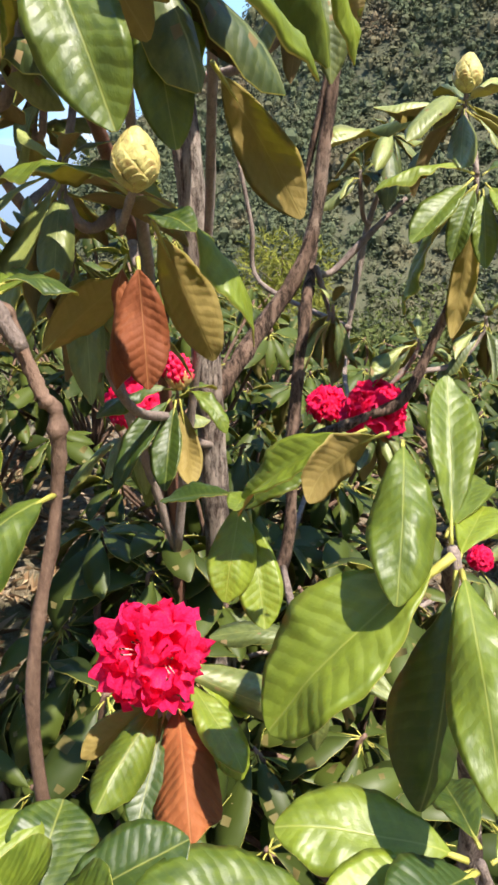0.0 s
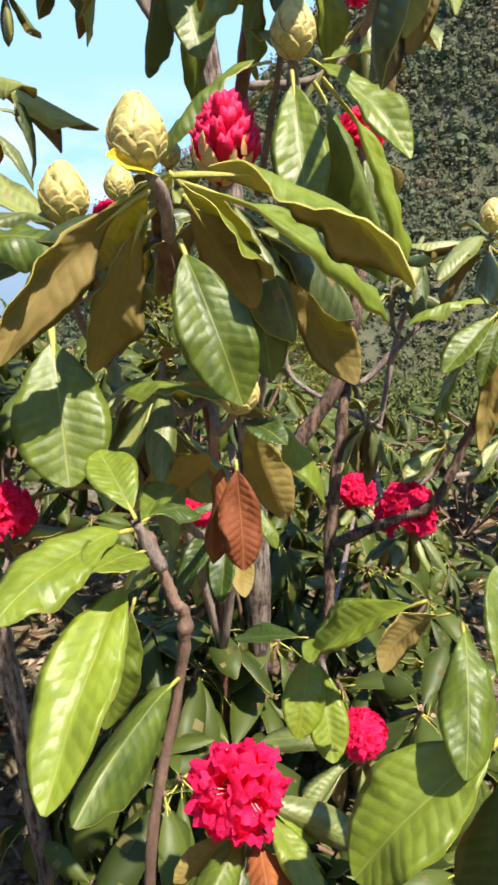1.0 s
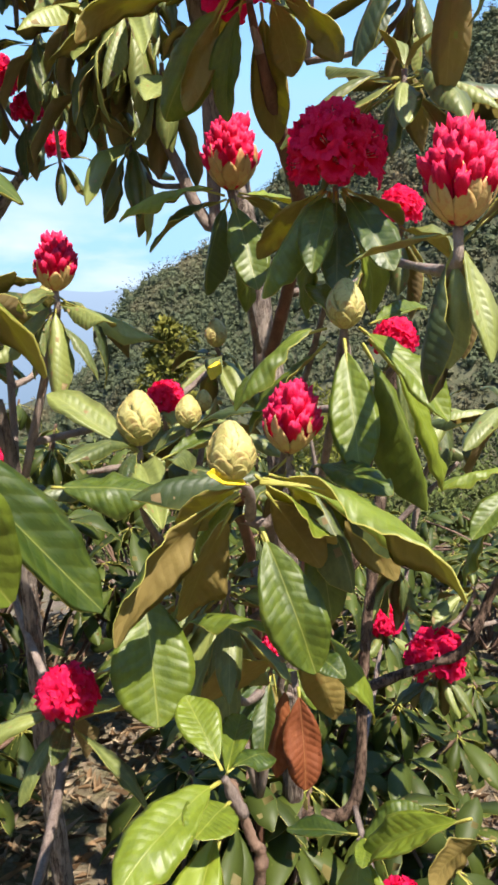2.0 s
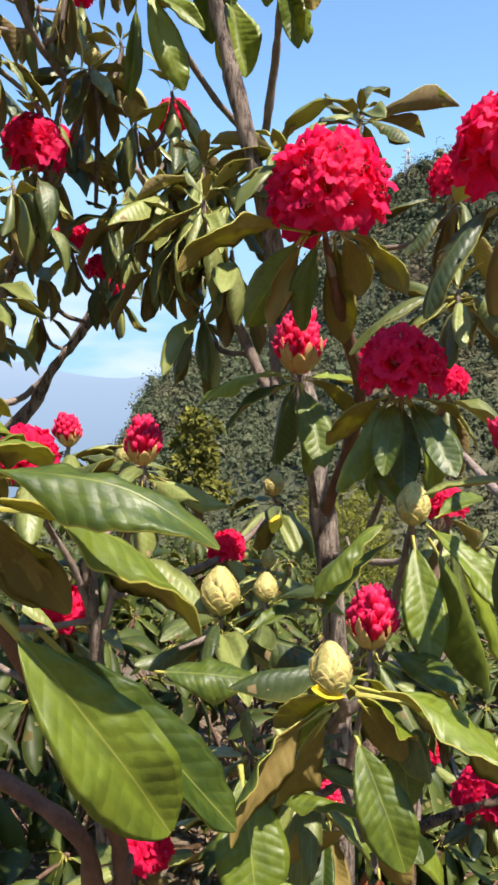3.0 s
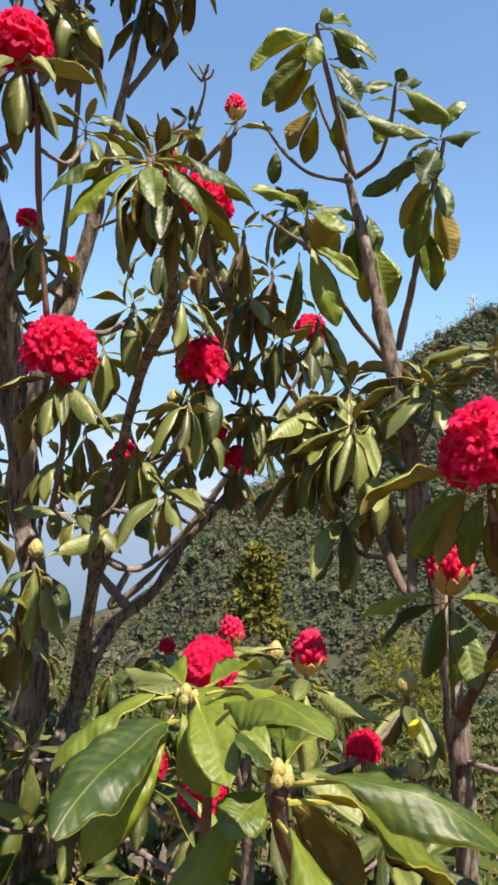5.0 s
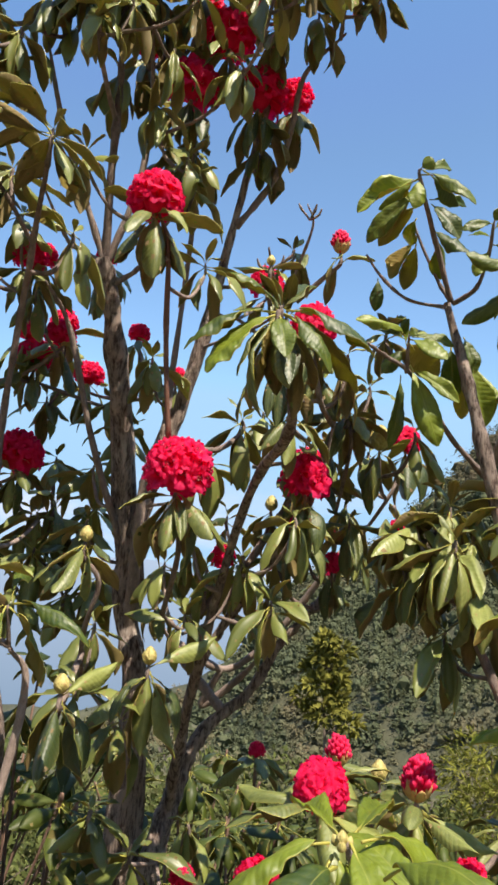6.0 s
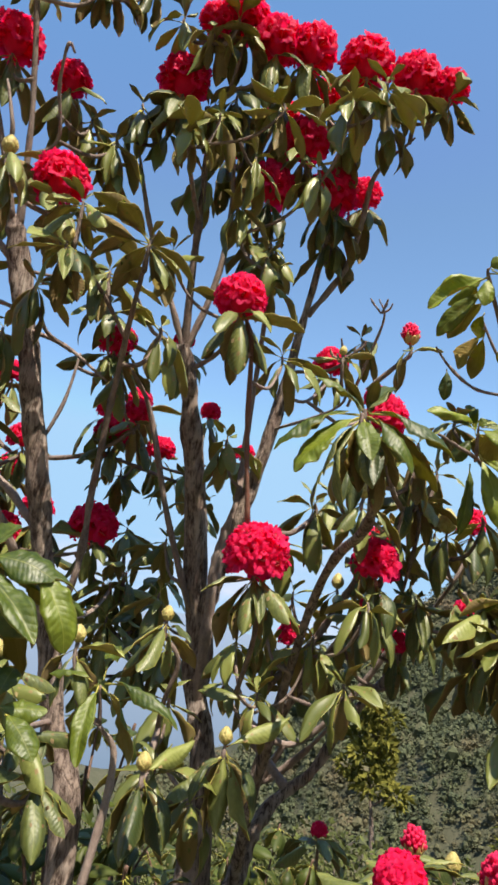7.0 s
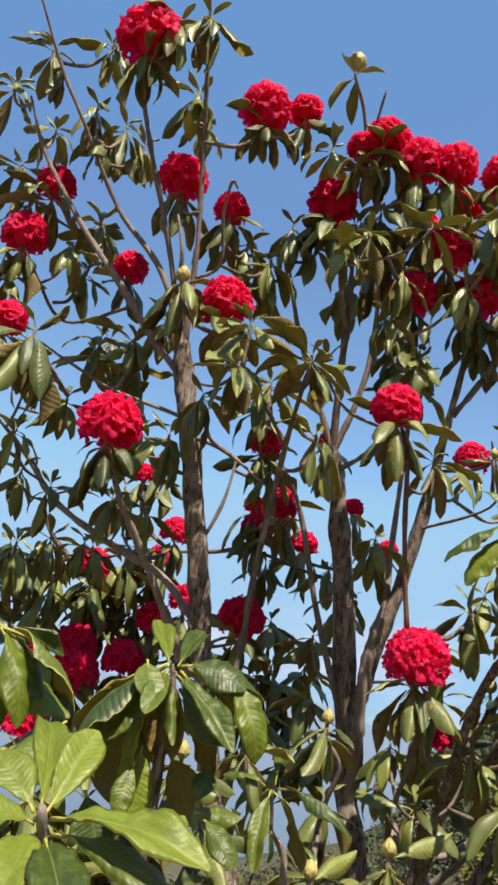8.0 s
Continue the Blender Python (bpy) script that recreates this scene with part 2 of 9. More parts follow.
def tube(bm, run, sides, rough=0.0, seed=0, index=0):
    """A knotty tapering tube along a run of (x, y, z, radius)."""
    rng = np.random.default_rng(seed)
    rings, side = [], Vector((1, 0.3, 0.1))
    phase = rng.uniform(0, 50)
    knots = rng.uniform(0, 1, len(run)) < 0.12
    for i, (x, y, z, r) in enumerate(run):
        r *= 1.16 if knots[i] and rough > 0 else 1.0
        a, b = run[max(i - 1, 0)][:3], run[min(i + 1, len(run) - 1)][:3]
        way = Vector(b - a).normalized()
        side = (side - way * side.dot(way)).normalized()
        other = way.cross(side)
        ring = []
        for k in range(sides):
            turn = 2 * math.pi * k / sides
            out = side * math.cos(turn) + other * math.sin(turn)
            swell = 1 + rough * (noise.noise((out.x * 1.6 + phase, out.y * 1.6, out.z * 1.6 + i * 0.33)) + 0.6 * noise.noise((phase, i * 0.45, 3.0)))
            ring.append(bm.verts.new(Vector((x, y, z)) + out * r * swell))
        rings.append(ring)
    for lower, upper in zip(rings, rings[1:]):
        for k in range(sides):
            bm.faces.new((lower[k], lower[(k + 1) % sides], upper[(k + 1) % sides], upper[k])).material_index = index
    bm.faces.new(rings[-1]).material_index = index
    bm.faces.new(rings[0][::-1]).material_index = index


GROWN = [0]


def limb(tree, name, points, bark=None, label=""):
    """A trunk, branch or twig through control points of (x, y, z, radius)."""
    GROWN[0] += 1
    thick = max(p[3] for p in points)
    run = spline(points, 10 if thick > 0.006 else 6)
    bm = bmesh.new()
    tube(bm, run, 14 if thick > 0.015 else 9 if thick > 0.006 else 6, 0.5 if bark is BARK_STEM else 0.34, GROWN[0])
    mat = bark or (BARK if thick > 0.012 else BARK_TWIG)
    return part(name, mesh_of(name, bm, mat), tree, Matrix.Identity(4), label)


# ---- leaves ----
def leaf_mesh(seed, arch, fold, roll, twist, wave, top, under, long=12, wide=6):
    """A leathery leaf of length 1 along y and width 1 along x: an upper and a lower skin, a rim and a stalk."""
    rng = np.random.default_rng(seed)
    bm = bmesh.new()
    thick, stalk = 0.007, 0.10
    phase, lean = rng.uniform(0, 6), rng.uniform(-0.05, 0.05)
    blade = rng.uniform(0.9, 1.1)
    quilt = 0.16 if long > 20 else 0.0

    nibble = rng.uniform(0, 40)

    def place(s, k, lift):
        y = stalk + (1 - stalk) * s
        half = 0.5 * math.sin(math.pi * min(max(s, 0.004), 0.995) ** (1.22 * blade)) ** 0.62
        half *= (1 - 0.14 * (1 - s)) * (1 + 0.05 * noise.noise((nibble, 7 * s, 1 if k * 2 > wide else 5)))
        across = (2 * k / wide - 1) * half
        ripple = 0.010 * math.sin(88.0 * (y - 0.28 * abs(across))) * min(1.0, 6 * abs(across))
        z = arch * 4 * y * (1 - y) + fold * abs(across) - roll * across * across * 4 + ripple * quilt
        z += wave * math.sin(9 * y + phase + (2 if across > 0 else 0)) * abs(across) * 2
        z += 0.05 * noise.noise((2.2 * y + nibble, 2.5 * across, 3.0)) + 0.10 * abs(across) * noise.noise((9 * y + nibble, 1 if across > 0 else 5, 0))
        turn = twist * (y - 0.5)
        bulge = lean * math.sin(math.pi * y)
        x = across * math.cos(turn) + bulge
        return bm.verts.new((x, y, z + across * math.sin(turn) * 0.35 + lift))

    sheets = [[[place(i / long, k, lift) for k in range(wide + 1)] for i in range(long + 1)] for lift in (0.0, -thick)]
    for number, rows in enumerate(sheets):
        for i in range(long):
            for k in range(wide):
                quad = (rows[i][k], rows[i][k + 1], rows[i + 1][k + 1], rows[i + 1][k])
                bm.faces.new(quad if number == 0 else quad[::-1]).material_index = number
    upper, lower = sheets
    for k in (0, wide):
        for i in range(long):
            quad = (upper[i][k], upper[i + 1][k], lower[i + 1][k], lower[i][k])
            bm.faces.new(quad if k == 0 else quad[::-1]).material_index = 2
    run = np.array([(0, y, arch * 4 * y * (1 - y) - 0.003 - 0.010 * min(1.0, y / 0.14), 0.0135 - 0.045 * max(0.0, y - 0.06)) for y in np.linspace(0, 0.27, 6 if long > 8 else 3)])
    before = set(bm.verts)
    tube(bm, run, 6 if long > 8 else 3, index=2)
    for v in bm.verts:
        if v not in before:
            v.co.x *= 3.2
    return mesh_of("leaf", bm, top, under, STALK)


LEAVES = [leaf_mesh(11 + i, a, f, r, t, w, LEAF_TOP, LEAF_UNDER, 34, 10) for i, (a, f, r, t, w) in enumerate([
    (0.04, 0.10, 0.00, 0.2, 0.02), (0.08, 0.16, 0.02, -0.3, 0.03), (0.12, 0.06, 0.06, 0.4, 0.02), (0.16, 0.02, 0.10, 0.1, 0.03),
    (0.10, -0.10, 0.14, -0.2, 0.02), (0.03, -0.04, 0.10, 0.5, 0.04), (0.20, 0.08, 0.04, -0.5, 0.03), (0.06, 0.26, -0.04, 0.3, 0.05)])]
CROWN_LEAVES = [leaf_mesh(21 + i, a, f, r, t, w, LEAF_CROWN, CROWN_LEAF_UNDER, 8, 4) for i, (a, f, r, t, w) in enumerate([
    (0.04, 0.10, 0.00, 0.2, 0.02), (0.08, 0.16, 0.02, -0.3, 0.03), (0.12, 0.06, 0.06, 0.4, 0.02), (0.16, 0.02, 0.10, 0.1, 0.03),
    (0.10, -0.10, 0.14, -0.2, 0.02), (0.03, -0.04, 0.10, 0.5, 0.04), (0.20, 0.08, 0.04, -0.5, 0.03), (0.06, 0.26, -0.04, 0.3, 0.05)])]
DEAD = [leaf_mesh(41, 0.06, 0.20, 0.05, 0.6, 0.10, LEAF_DEAD, LEAF_DEAD), leaf_mesh(42, 0.10, -0.15, 0.12, -0.5, 0.12, LEAF_DEAD, LEAF_DEAD)]


GATHER = []
REST, LEAFED = {}, {}


def leaf(twig, base, tip, width, up, shape=0, withered=False, tree=None):
    """One leaf from the foot of its stalk to its tip, its upper side towards up."""
    base, tip, up = Vector(base), Vector(tip), Vector(up)
    y = (tip - base).normalized()
    z = (up - y * up.dot(y)).normalized()
    x = y.cross(z)
    length = (tip - base).length
    turn = Matrix((x, y, z)).transposed().to_4x4()
    m = Matrix.Translation(base) @ turn @ Matrix.Diagonal((width, length, length, 1))
    if GATHER:
        GATHER[-1].append((shape % len(LEAVES), m))
        return None
    if tree is not None:
        LEAFED[tree.name] = LEAFED.get(tree.name, 0) + 1
        if LEAFED[tree.name] > 250:
            REST.setdefault(tree.name, []).append((shape % len(LEAVES), m))
            return None
    kinds = DEAD if withered else LEAVES if tree is None else CROWN_LEAVES
    return part("withered_leaf" if withered else "leaf", kinds[shape % len(kinds)], twig, m, "rust-brown withered leaf" if withered else "")


# ---- flowers ----
def floret_mesh(seed, open_mouth, around=30, stamens=6):
    """One bell of five ruffled lobes with its stamens, along z."""
    rng = np.random.default_rng(seed)
    bm = bmesh.new()
    notch, frill = (0.24, 0.09) if stamens > 2 else (0.50, 0.16)
    profile = [(0.0, 0.05), (0.25, 0.14), (0.52, 0.21), (0.74, 0.31), (0.87, 0.44 * open_mouth), (0.95, 0.60 * open_mouth), (0.93, 0.76 * open_mouth)]
    rings = []
    a, b = rng.uniform(0, 6, 2)
    tilt = rng.uniform(-0.12, 0.12, 5)
    for i, (z, r) in enumerate(profile):
        ring = []
        far = i / (len(profile) - 1)
        for k in range(around):
            turn = 2 * math.pi * k / around
            lobe = abs(math.cos(2.5 * turn + a))
            number = int((2.5 * turn + a) / math.pi + 0.5) % 5
            rr = r * (1 + (notch * (lobe**0.5 - 0.72)) * far**2)
            crumple = noise.noise((4.5 * math.cos(turn) + seed, 4.5 * math.sin(turn), 3.5 * z))
            zz = z + far**3 * (0.06 * math.sin(15 * turn + b) + 0.05 * math.sin(9 * turn - a) + frill * crumple + tilt[number] * lobe)
            rr *= 1 + far**3 * (0.05 * math.sin(15 * turn + a + b) + frill * crumple)
            ring.append(bm.verts.new((rr * math.cos(turn), rr * math.sin(turn), zz)))
        rings.append(ring)
    for lower, upper in zip(rings, rings[1:]):
        for k in range(around):
            bm.faces.new((lower[k], lower[(k + 1) % around], upper[(k + 1) % around], upper[k]))
    for k in range(stamens):
        turn = 2 * math.pi * k / stamens + rng.uniform(-0.2, 0.2)
        out, top = rng.uniform(0.06, 0.16), rng.uniform(0.86, 1.08)
        run = np.array([(0.02 * math.cos(turn), 0.02 * math.sin(turn), 0.1, 0.012), (out * 0.6 * math.cos(turn), out * 0.6 * math.sin(turn), 0.55, 0.011), (out * math.cos(turn), out * math.sin(turn), top, 0.009)])
        tube(bm, run, 4, index=1)
        tip = Vector(run[-1][:3])
        tube(bm, np.array([(tip.x - 0.03, tip.y, tip.z, 0.018), (tip.x + 0.03, tip.y, tip.z + 0.01, 0.018)]), 4, index=2)
    return mesh_of("floret", bm, PETAL, STAMEN, ANTHER)


FLORETS = [floret_mesh(61 + i, w, 44) for i, w in enumerate((0.90, 0.98, 0.84, 0.78))]
FAR_FLORETS = [floret_mesh(71 + i, w, 30, 2) for i, w in enumerate((0.94, 1.0, 0.88, 0.82))]


def closed_petals_mesh(seed):
    """One flower still shut: a pointed, creased red bud along z."""
    bm = bmesh.new()
    bmesh.ops.create_uvsphere(bm, u_segments=12, v_segments=8, radius=0.5)
    for v in bm.verts:
        turn = math.atan2(v.co.y, v.co.x)
        up = v.co.z + 0.5
        crease = 1 + (0.08 + 0.22 * up) * math.cos(5 * turn + up * 2.5 + seed) + 0.45 * up * noise.noise((v.co.x * 5 + seed * 3, v.co.y * 5, v.co.z * 4))
        wide = 0.42 * crease * (0.70 + 0.50 * up)
        v.co = Vector((v.co.x * wide, v.co.y * wide, up + up * (0.08 * math.cos(5 * turn + 2 + seed) + 0.22 * noise.noise((v.co.x * 6, v.co.y * 6, seed * 5)))))
    return mesh_of("closed_floret", bm, PETAL_BUD)


CLOSED = [closed_petals_mesh(s) for s in (0, 1.3, 2.9)]


def egg(up, slim):
    """Half-width of a bud at a height from 0 to 1."""
    return math.sqrt(max(0.0, 0.25 - (up - 0.5) ** 2)) * slim * 2 * (1 - 0.42 * up**2) * (0.9 + 0.15 * math.sin(3 * up))


def bud_core_mesh(mat, slim):
    bm = bmesh.new()
    bmesh.ops.create_uvsphere(bm, u_segments=14, v_segments=10, radius=0.5)
    for v in bm.verts:
        up = v.co.z + 0.5
        flat = Vector((v.co.x, v.co.y, 0))
        flat = flat.normalized() * egg(up, slim) if flat.length > 1e-4 else flat
        v.co = Vector((flat.x, flat.y, up))
    return mesh_of("bud", bm, mat)


def scale_mesh(name, slim, foot, tall, half, lift, mats, point=2.2, rows=6):
    """A scale that hugs an egg of that slimness: foot and tall along z, half its half-angle, lift how far its tip stands off."""
    bm = bmesh.new()
    sheets = []
    for inner in (0.0, 0.011):
        grid = []
        for i in range(rows + 1):
            s = i / rows
            up = min(max(foot + tall * s, 0.012), 0.992)
            wide = half * max(0.03, 1 - s**point) ** 0.62 * (0.75 + 0.5 * s * (1 - s) * 2)
            line = []
            for k in range(-2, 3):
                turn = wide * k / 2
                r = egg(up, slim) + 0.008 + lift * s**1.6 + 0.006 * k / 2 - inner * (1 - 0.7 * abs(k) / 2)
                line.append(bm.verts.new((r * math.cos(turn), r * math.sin(turn), foot + tall * s)))
            grid.append(line)
        sheets.append(grid)
    outer, inside = sheets
    for number, grid in enumerate(sheets):
        for i in range(rows):
            for k in range(4):
                quad = (grid[i][k], grid[i][k + 1], grid[i + 1][k + 1], grid[i + 1][k])
                bm.faces.new(quad if number == 0 else quad[::-1]).material_index = 0
    ring = [(i, 0) for i in range(rows + 1)] + [(rows, k) for k in range(1, 5)] + [(i, 4) for i in range(rows - 1, -1, -1)]
    for (i, k), (j, m) in zip(ring, ring[1:]):
        bm.faces.new((outer[j][m], outer[i][k], inside[i][k], inside[j][m])).material_index = 1
    bmesh.ops.recalc_face_normals(bm, faces=bm.faces[:])
    return mesh_of(name, bm, *mats)


SHUT, BURST = 0.40, 0.385
BUD_CORE = bud_core_mesh(SCALE, SHUT)
TIERS = [(6, 0.0, 0.28, 0.62), (6, 0.10, 0.28, 0.60), (7, 0.21, 0.27, 0.54), (7, 0.33, 0.26, 0.52), (6, 0.45, 0.25, 0.56), (5, 0.57, 0.25, 0.62), (4, 0.68, 0.25, 0.74), (3, 0.77, 0.22, 0.95)]
WIDE_TIERS = [(4, 0.0, 0.42, 0.90), (5, 0.18, 0.40, 0.76), (5, 0.38, 0.38, 0.74), (4, 0.60, 0.36, 0.90)]
WIDE_SCALES = [scale_mesh("bud_scale", SHUT, foot, tall, half, 0.018, (SCALE, SCALE_EDGE)) for n, foot, tall, half in WIDE_TIERS]
SCALES = [scale_mesh("bud_scale", SHUT, foot, tall, half, 0.015, (SCALE, SCALE_EDGE)) for n, foot, tall, half in TIERS]
RED_CORE = bud_core_mesh(PETAL_BUD, 0.33)
BRACTS = [scale_mesh("bract", BURST, foot, tall, half, lift, (BRACT, SCALE_EDGE), 1.7) for foot, tall, half, lift in ((0.0, 0.34, 0.60, 0.0), (0.05, 0.40, 0.46, 0.0), (0.22, 0.30, 0.24, 0.01), (0.34, 0.26, 0.20, 0.02))]
TRUSS_CORE = bud_core_mesh(PETAL_BUD, 0.40)
GOLDEN = math.pi * (3 - math.sqrt(5))


def upright(at, axis, size, spin=0.0):
    z = Vector(axis).normalized()
    turn = Vector((0, 0, 1)).rotation_difference(z).to_matrix().to_4x4()
    return Matrix.Translation(at) @ turn @ Matrix.Rotation(spin, 4, "Z") @ Matrix.Scale(size, 4)


COUNT = [0]


def flower_bud(tree, at, height, axis=(0, 0, 1), label="", coarse=False):
    """A shut flower bud: an egg with overlapping scales in spirals."""
    COUNT[0] += 1
    m = upright(at, axis, height, COUNT[0] * 1.1)
    bud = part("flower_bud", BUD_CORE, tree, m, label or "plump yellow-green scaly flower bud")
    for tier, (n, foot, tall, half) in enumerate(WIDE_TIERS if coarse else TIERS):
        for i in range(n):
            turn = 2 * math.pi * (i + 0.5 * (tier % 2) + 0.12 * math.sin(7 * i + COUNT[0])) / n + 0.3 * tier
            part("bud_scale", (WIDE_SCALES if coarse else SCALES)[tier], bud, m @ Matrix.Rotation(turn, 4, "Z"))
    return bud


def leaf_buds(tree, at, n, size):
    """A cluster of small pointed leaf buds at a twig's end."""
    for i in range(n):
        turn = i * GOLDEN
        lean = 0.0 if i == 0 else 0.7
        axis = Vector((lean * math.cos(turn), lean * math.sin(turn), 1.0))
        foot = Vector(at) + Vector((math.cos(turn), math.sin(turn), -0.4)) * size * (0.0 if i == 0 else 0.45)
        flower_bud(tree, foot, size * (1.0 if i == 0 else 0.8), axis, "small yellow-green leaf bud", True)


def opening_truss(tree, at, size, axis=(0, 0, 1), label=""):
    """A bud that has burst: a cone of shut red flowers over parted bracts."""
    COUNT[0] += 1
    m = upright(at, axis, size, COUNT[0] * 0.7)
    truss = part("opening_truss", RED_CORE, tree, m, label or "half-opened cone of crimson flower buds with tan bracts")
    n = 44
    for i in range(n):
        s = (i + 0.5) / n
        lift = math.asin(0.97 * s)
        turn = i * GOLDEN
        out = Vector((math.cos(turn) * math.cos(lift), math.sin(turn) * math.cos(lift), math.sin(lift)))
        foot = Vector((out.x * 0.18, out.y * 0.18, 0.16 + out.z * 0.52))
        wobble = 0.75 + 0.5 * ((i * 0.618 + 0.1 * COUNT[0]) % 1)
        local = upright(foot, (out.x * 0.52, out.y * 0.52, out.z * 0.4 + 0.62), 0.36 * wobble, i)
        part("closed_floret", CLOSED[i % 3], truss, m @ local)
    for i, (kind, turn) in enumerate([(0, 0.0), (0, 1.3), (0, 2.5), (0, 3.8), (0, 5.05), (1, 0.6), (1, 1.95), (1, 3.1), (1, 4.4), (1, 5.7), (2, 0.9), (2, 1.7), (2, 2.7), (2, 3.7), (2, 4.9), (2, 5.9), (3, 0.4), (3, 2.3), (3, 4.2), (3, 5.4)]):
        part("bract", BRACTS[kind], truss, m @ Matrix.Rotation(turn + 0.2 * math.sin(5 * i + COUNT[0]), 4, "Z"))
    return truss


def open_truss(tree, at, size, axis=(0, 0, 1), n=38, label="", bracts=False, bell=0.34):
    """A round head of open bells, all facing outwards; size is its width."""
    COUNT[0] += 1
    rng = np.random.default_rng(COUNT[0])
    m = upright(at, axis, size, COUNT[0] * 1.9)
    truss = part("flower_truss", TRUSS_CORE, tree, m @ Matrix.Diagonal((0.6, 0.6, 0.66, 1)), label or "domed crimson truss of open bell flowers")
    for i in range(n):
        s = (i + 0.5) / n
        lift = math.asin(-0.34 + 1.32 * s)
        turn = i * GOLDEN + rng.uniform(-0.2, 0.2)
        out = Vector((math.cos(turn) * math.cos(lift), math.sin(turn) * math.cos(lift), math.sin(lift)))
        long = bell * rng.uniform(0.85, 1.12)
        foot = Vector((0, 0, 0.28)) + out * (0.46 - bell)
        local = upright(foot, (out.x + rng.uniform(-0.15, 0.15), out.y + rng.uniform(-0.15, 0.15), out.z + rng.uniform(0.0, 0.25)), long, rng.uniform(0, 6))
        part("floret", (FLORETS if n > 40 or n < 20 else FAR_FLORETS)[int(rng.integers(0, 4))], truss, m @ local)
    if bracts:
        for i in range(6):
            part("bract", BRACTS[1 if i % 2 else 0], truss, m @ Matrix.Translation((0, 0, 0.02)) @ Matrix.Rotation(i * 1.05, 4, "Z") @ Matrix.Diagonal((0.62, 0.62, 0.7, 1)))
    return truss


# ---- leaf whorls ----
def whorl(tree, at, n, length, droop, top="", size=0.0, stem=None, axis=(0, 0, 1), seed=0, spread=22, narrow=0.30, bark=None, thick=0.004, bells=36, bell=0.34, coarse=False):
    """A twig's end with a ring of leaves: droop is the mean angle below level, stem the run of points down to its limb."""
    COUNT[0] += 1
    rng = np.random.default_rng(1000 + COUNT[0] + seed)
    at, axis = Vector(at), Vector(axis).normalized()
    foot = at - axis * 0.05
    run = [(*at, thick * 0.75), (*(at - axis * 0.025), thick)]
    for p in stem or [tuple(foot - Vector((0, 0, 0.03)))]:
        run.append((*p, thick * 1.15))
    twig = limb(tree, "twig", run, bark)
    turn0 = rng.uniform(0, 6.28)
    right = axis.orthogonal().normalized()
    ahead = axis.cross(right)
    for i in range(n):
        turn = turn0 + 2 * math.pi * (i + rng.uniform(-0.42, 0.42)) / n
        fall = math.radians(droop + rng.normal(0, spread))
        fall = max(math.radians(-35), min(fall, math.radians(84)))
        out = right * math.cos(turn) + ahead * math.sin(turn)
        way = out * math.cos(fall) + (axis * -0.35 + Vector((0, 0, -0.65))) * math.sin(fall)
        long = length * rng.uniform(0.66, 1.14)
        base = at - axis * rng.uniform(0.002, 0.022) + out * thick * 0.6
        up = axis + out * (1.4 * max(math.sin(fall), 0.0)) + Vector(rng.uniform(-0.5, 0.5, 3).tolist())
        leaf(twig, base, base + way * long, long * narrow * rng.uniform(0.85, 1.15), up, int(rng.integers(0, 8)), tree=tree)
    if not top and not GATHER:
        for i in range(3):
            turn = turn0 + 2.1 * i + rng.uniform(-0.4, 0.4)
            out = right * math.cos(turn) + ahead * math.sin(turn)
            rise = math.radians(rng.uniform(15, 55))
            long = length * rng.uniform(0.32, 0.55)
            leaf(twig, at, at + (out * math.cos(rise) + axis * math.sin(rise)) * long, long * narrow * 1.1, axis - out * 0.6, int(rng.integers(0, 8)), tree=tree)
    if top == "bud":
        flower_bud(tree, at, size, axis, coarse=coarse)
    elif top == "opening":
        opening_truss(tree, at, size, axis)
    elif top == "open":
        open_truss(tree, at - axis * 0.04 * size, size, axis, bells, bell=bell)
    return twig


YELLOW_LEAF = leaf_mesh(51, 0.05, 0.2, 0.0, 0.4, 0.06, YELLOW, YELLOW)

# ---- ground, hills and distance ----
def ridge(az):
    """Height of the far skyline in degrees, by the azimuth from +y to the right; the unseen rise behind is added to
    block sky light.
    """
    return np.interp(az, [-180, -115, -80, -60, -23, -17.4, -14.4, -11.4, -8.6, -5, -2, 1, 4, 7, 9, 13, 20, 40, 75, 115, 180], [28, 26, 6, -13, -13, -11.5, -8.0, -2.4, -0.3, 1.6, 3.8, 7.2, 10.6, 12.6, 13.8, 15.6, 18, 20, 24, 28, 28])


def ground_height(x, y):
    r, az = np.hypot(x, y), np.degrees(np.arctan2(x, y))
    edge = 3.2 + 0.5 * np.sin(az * 0.07)
    near = 0.05 * np.sin(2.1 * x + 1) * np.sin(1.7 * y) + 0.03 * np.sin(5.3 * x) * np.sin(4.7 * y + 2)
    turn = np.clip((np.abs(az) - 80) / 60, 0, 1)
    turn = turn * turn * (3 - 2 * turn)
    bank = -np.clip(r - edge, 0, 190) * 0.36 * (1 - turn) + np.clip(r - 2.5, 0, 60) * 0.10 * turn
    far = np.clip((r - 200) / 230, 0, 1) ** 1.15
    crest = 430 * np.tan(np.radians(ridge(az))) + 1.4
    lumps = (8 * np.sin(x * 0.035 + 1) * np.sin(y * 0.03) + 5 * np.sin(x * 0.09) * np.sin(y * 0.08 + 2)) * np.clip((r - 60) / 150, 0, 1) * np.clip(1.6 - far, 0.15, 1)
    behind = np.clip((r - 430) / 2500, 0, 1)
    return near * np.clip(1 - r / 12, 0, 1) + bank * (1 - far) + crest * far * (1 - 0.6 * behind) + lumps * (1 - behind) - 1500 * np.clip((r - 520) / 900, 0, 1)


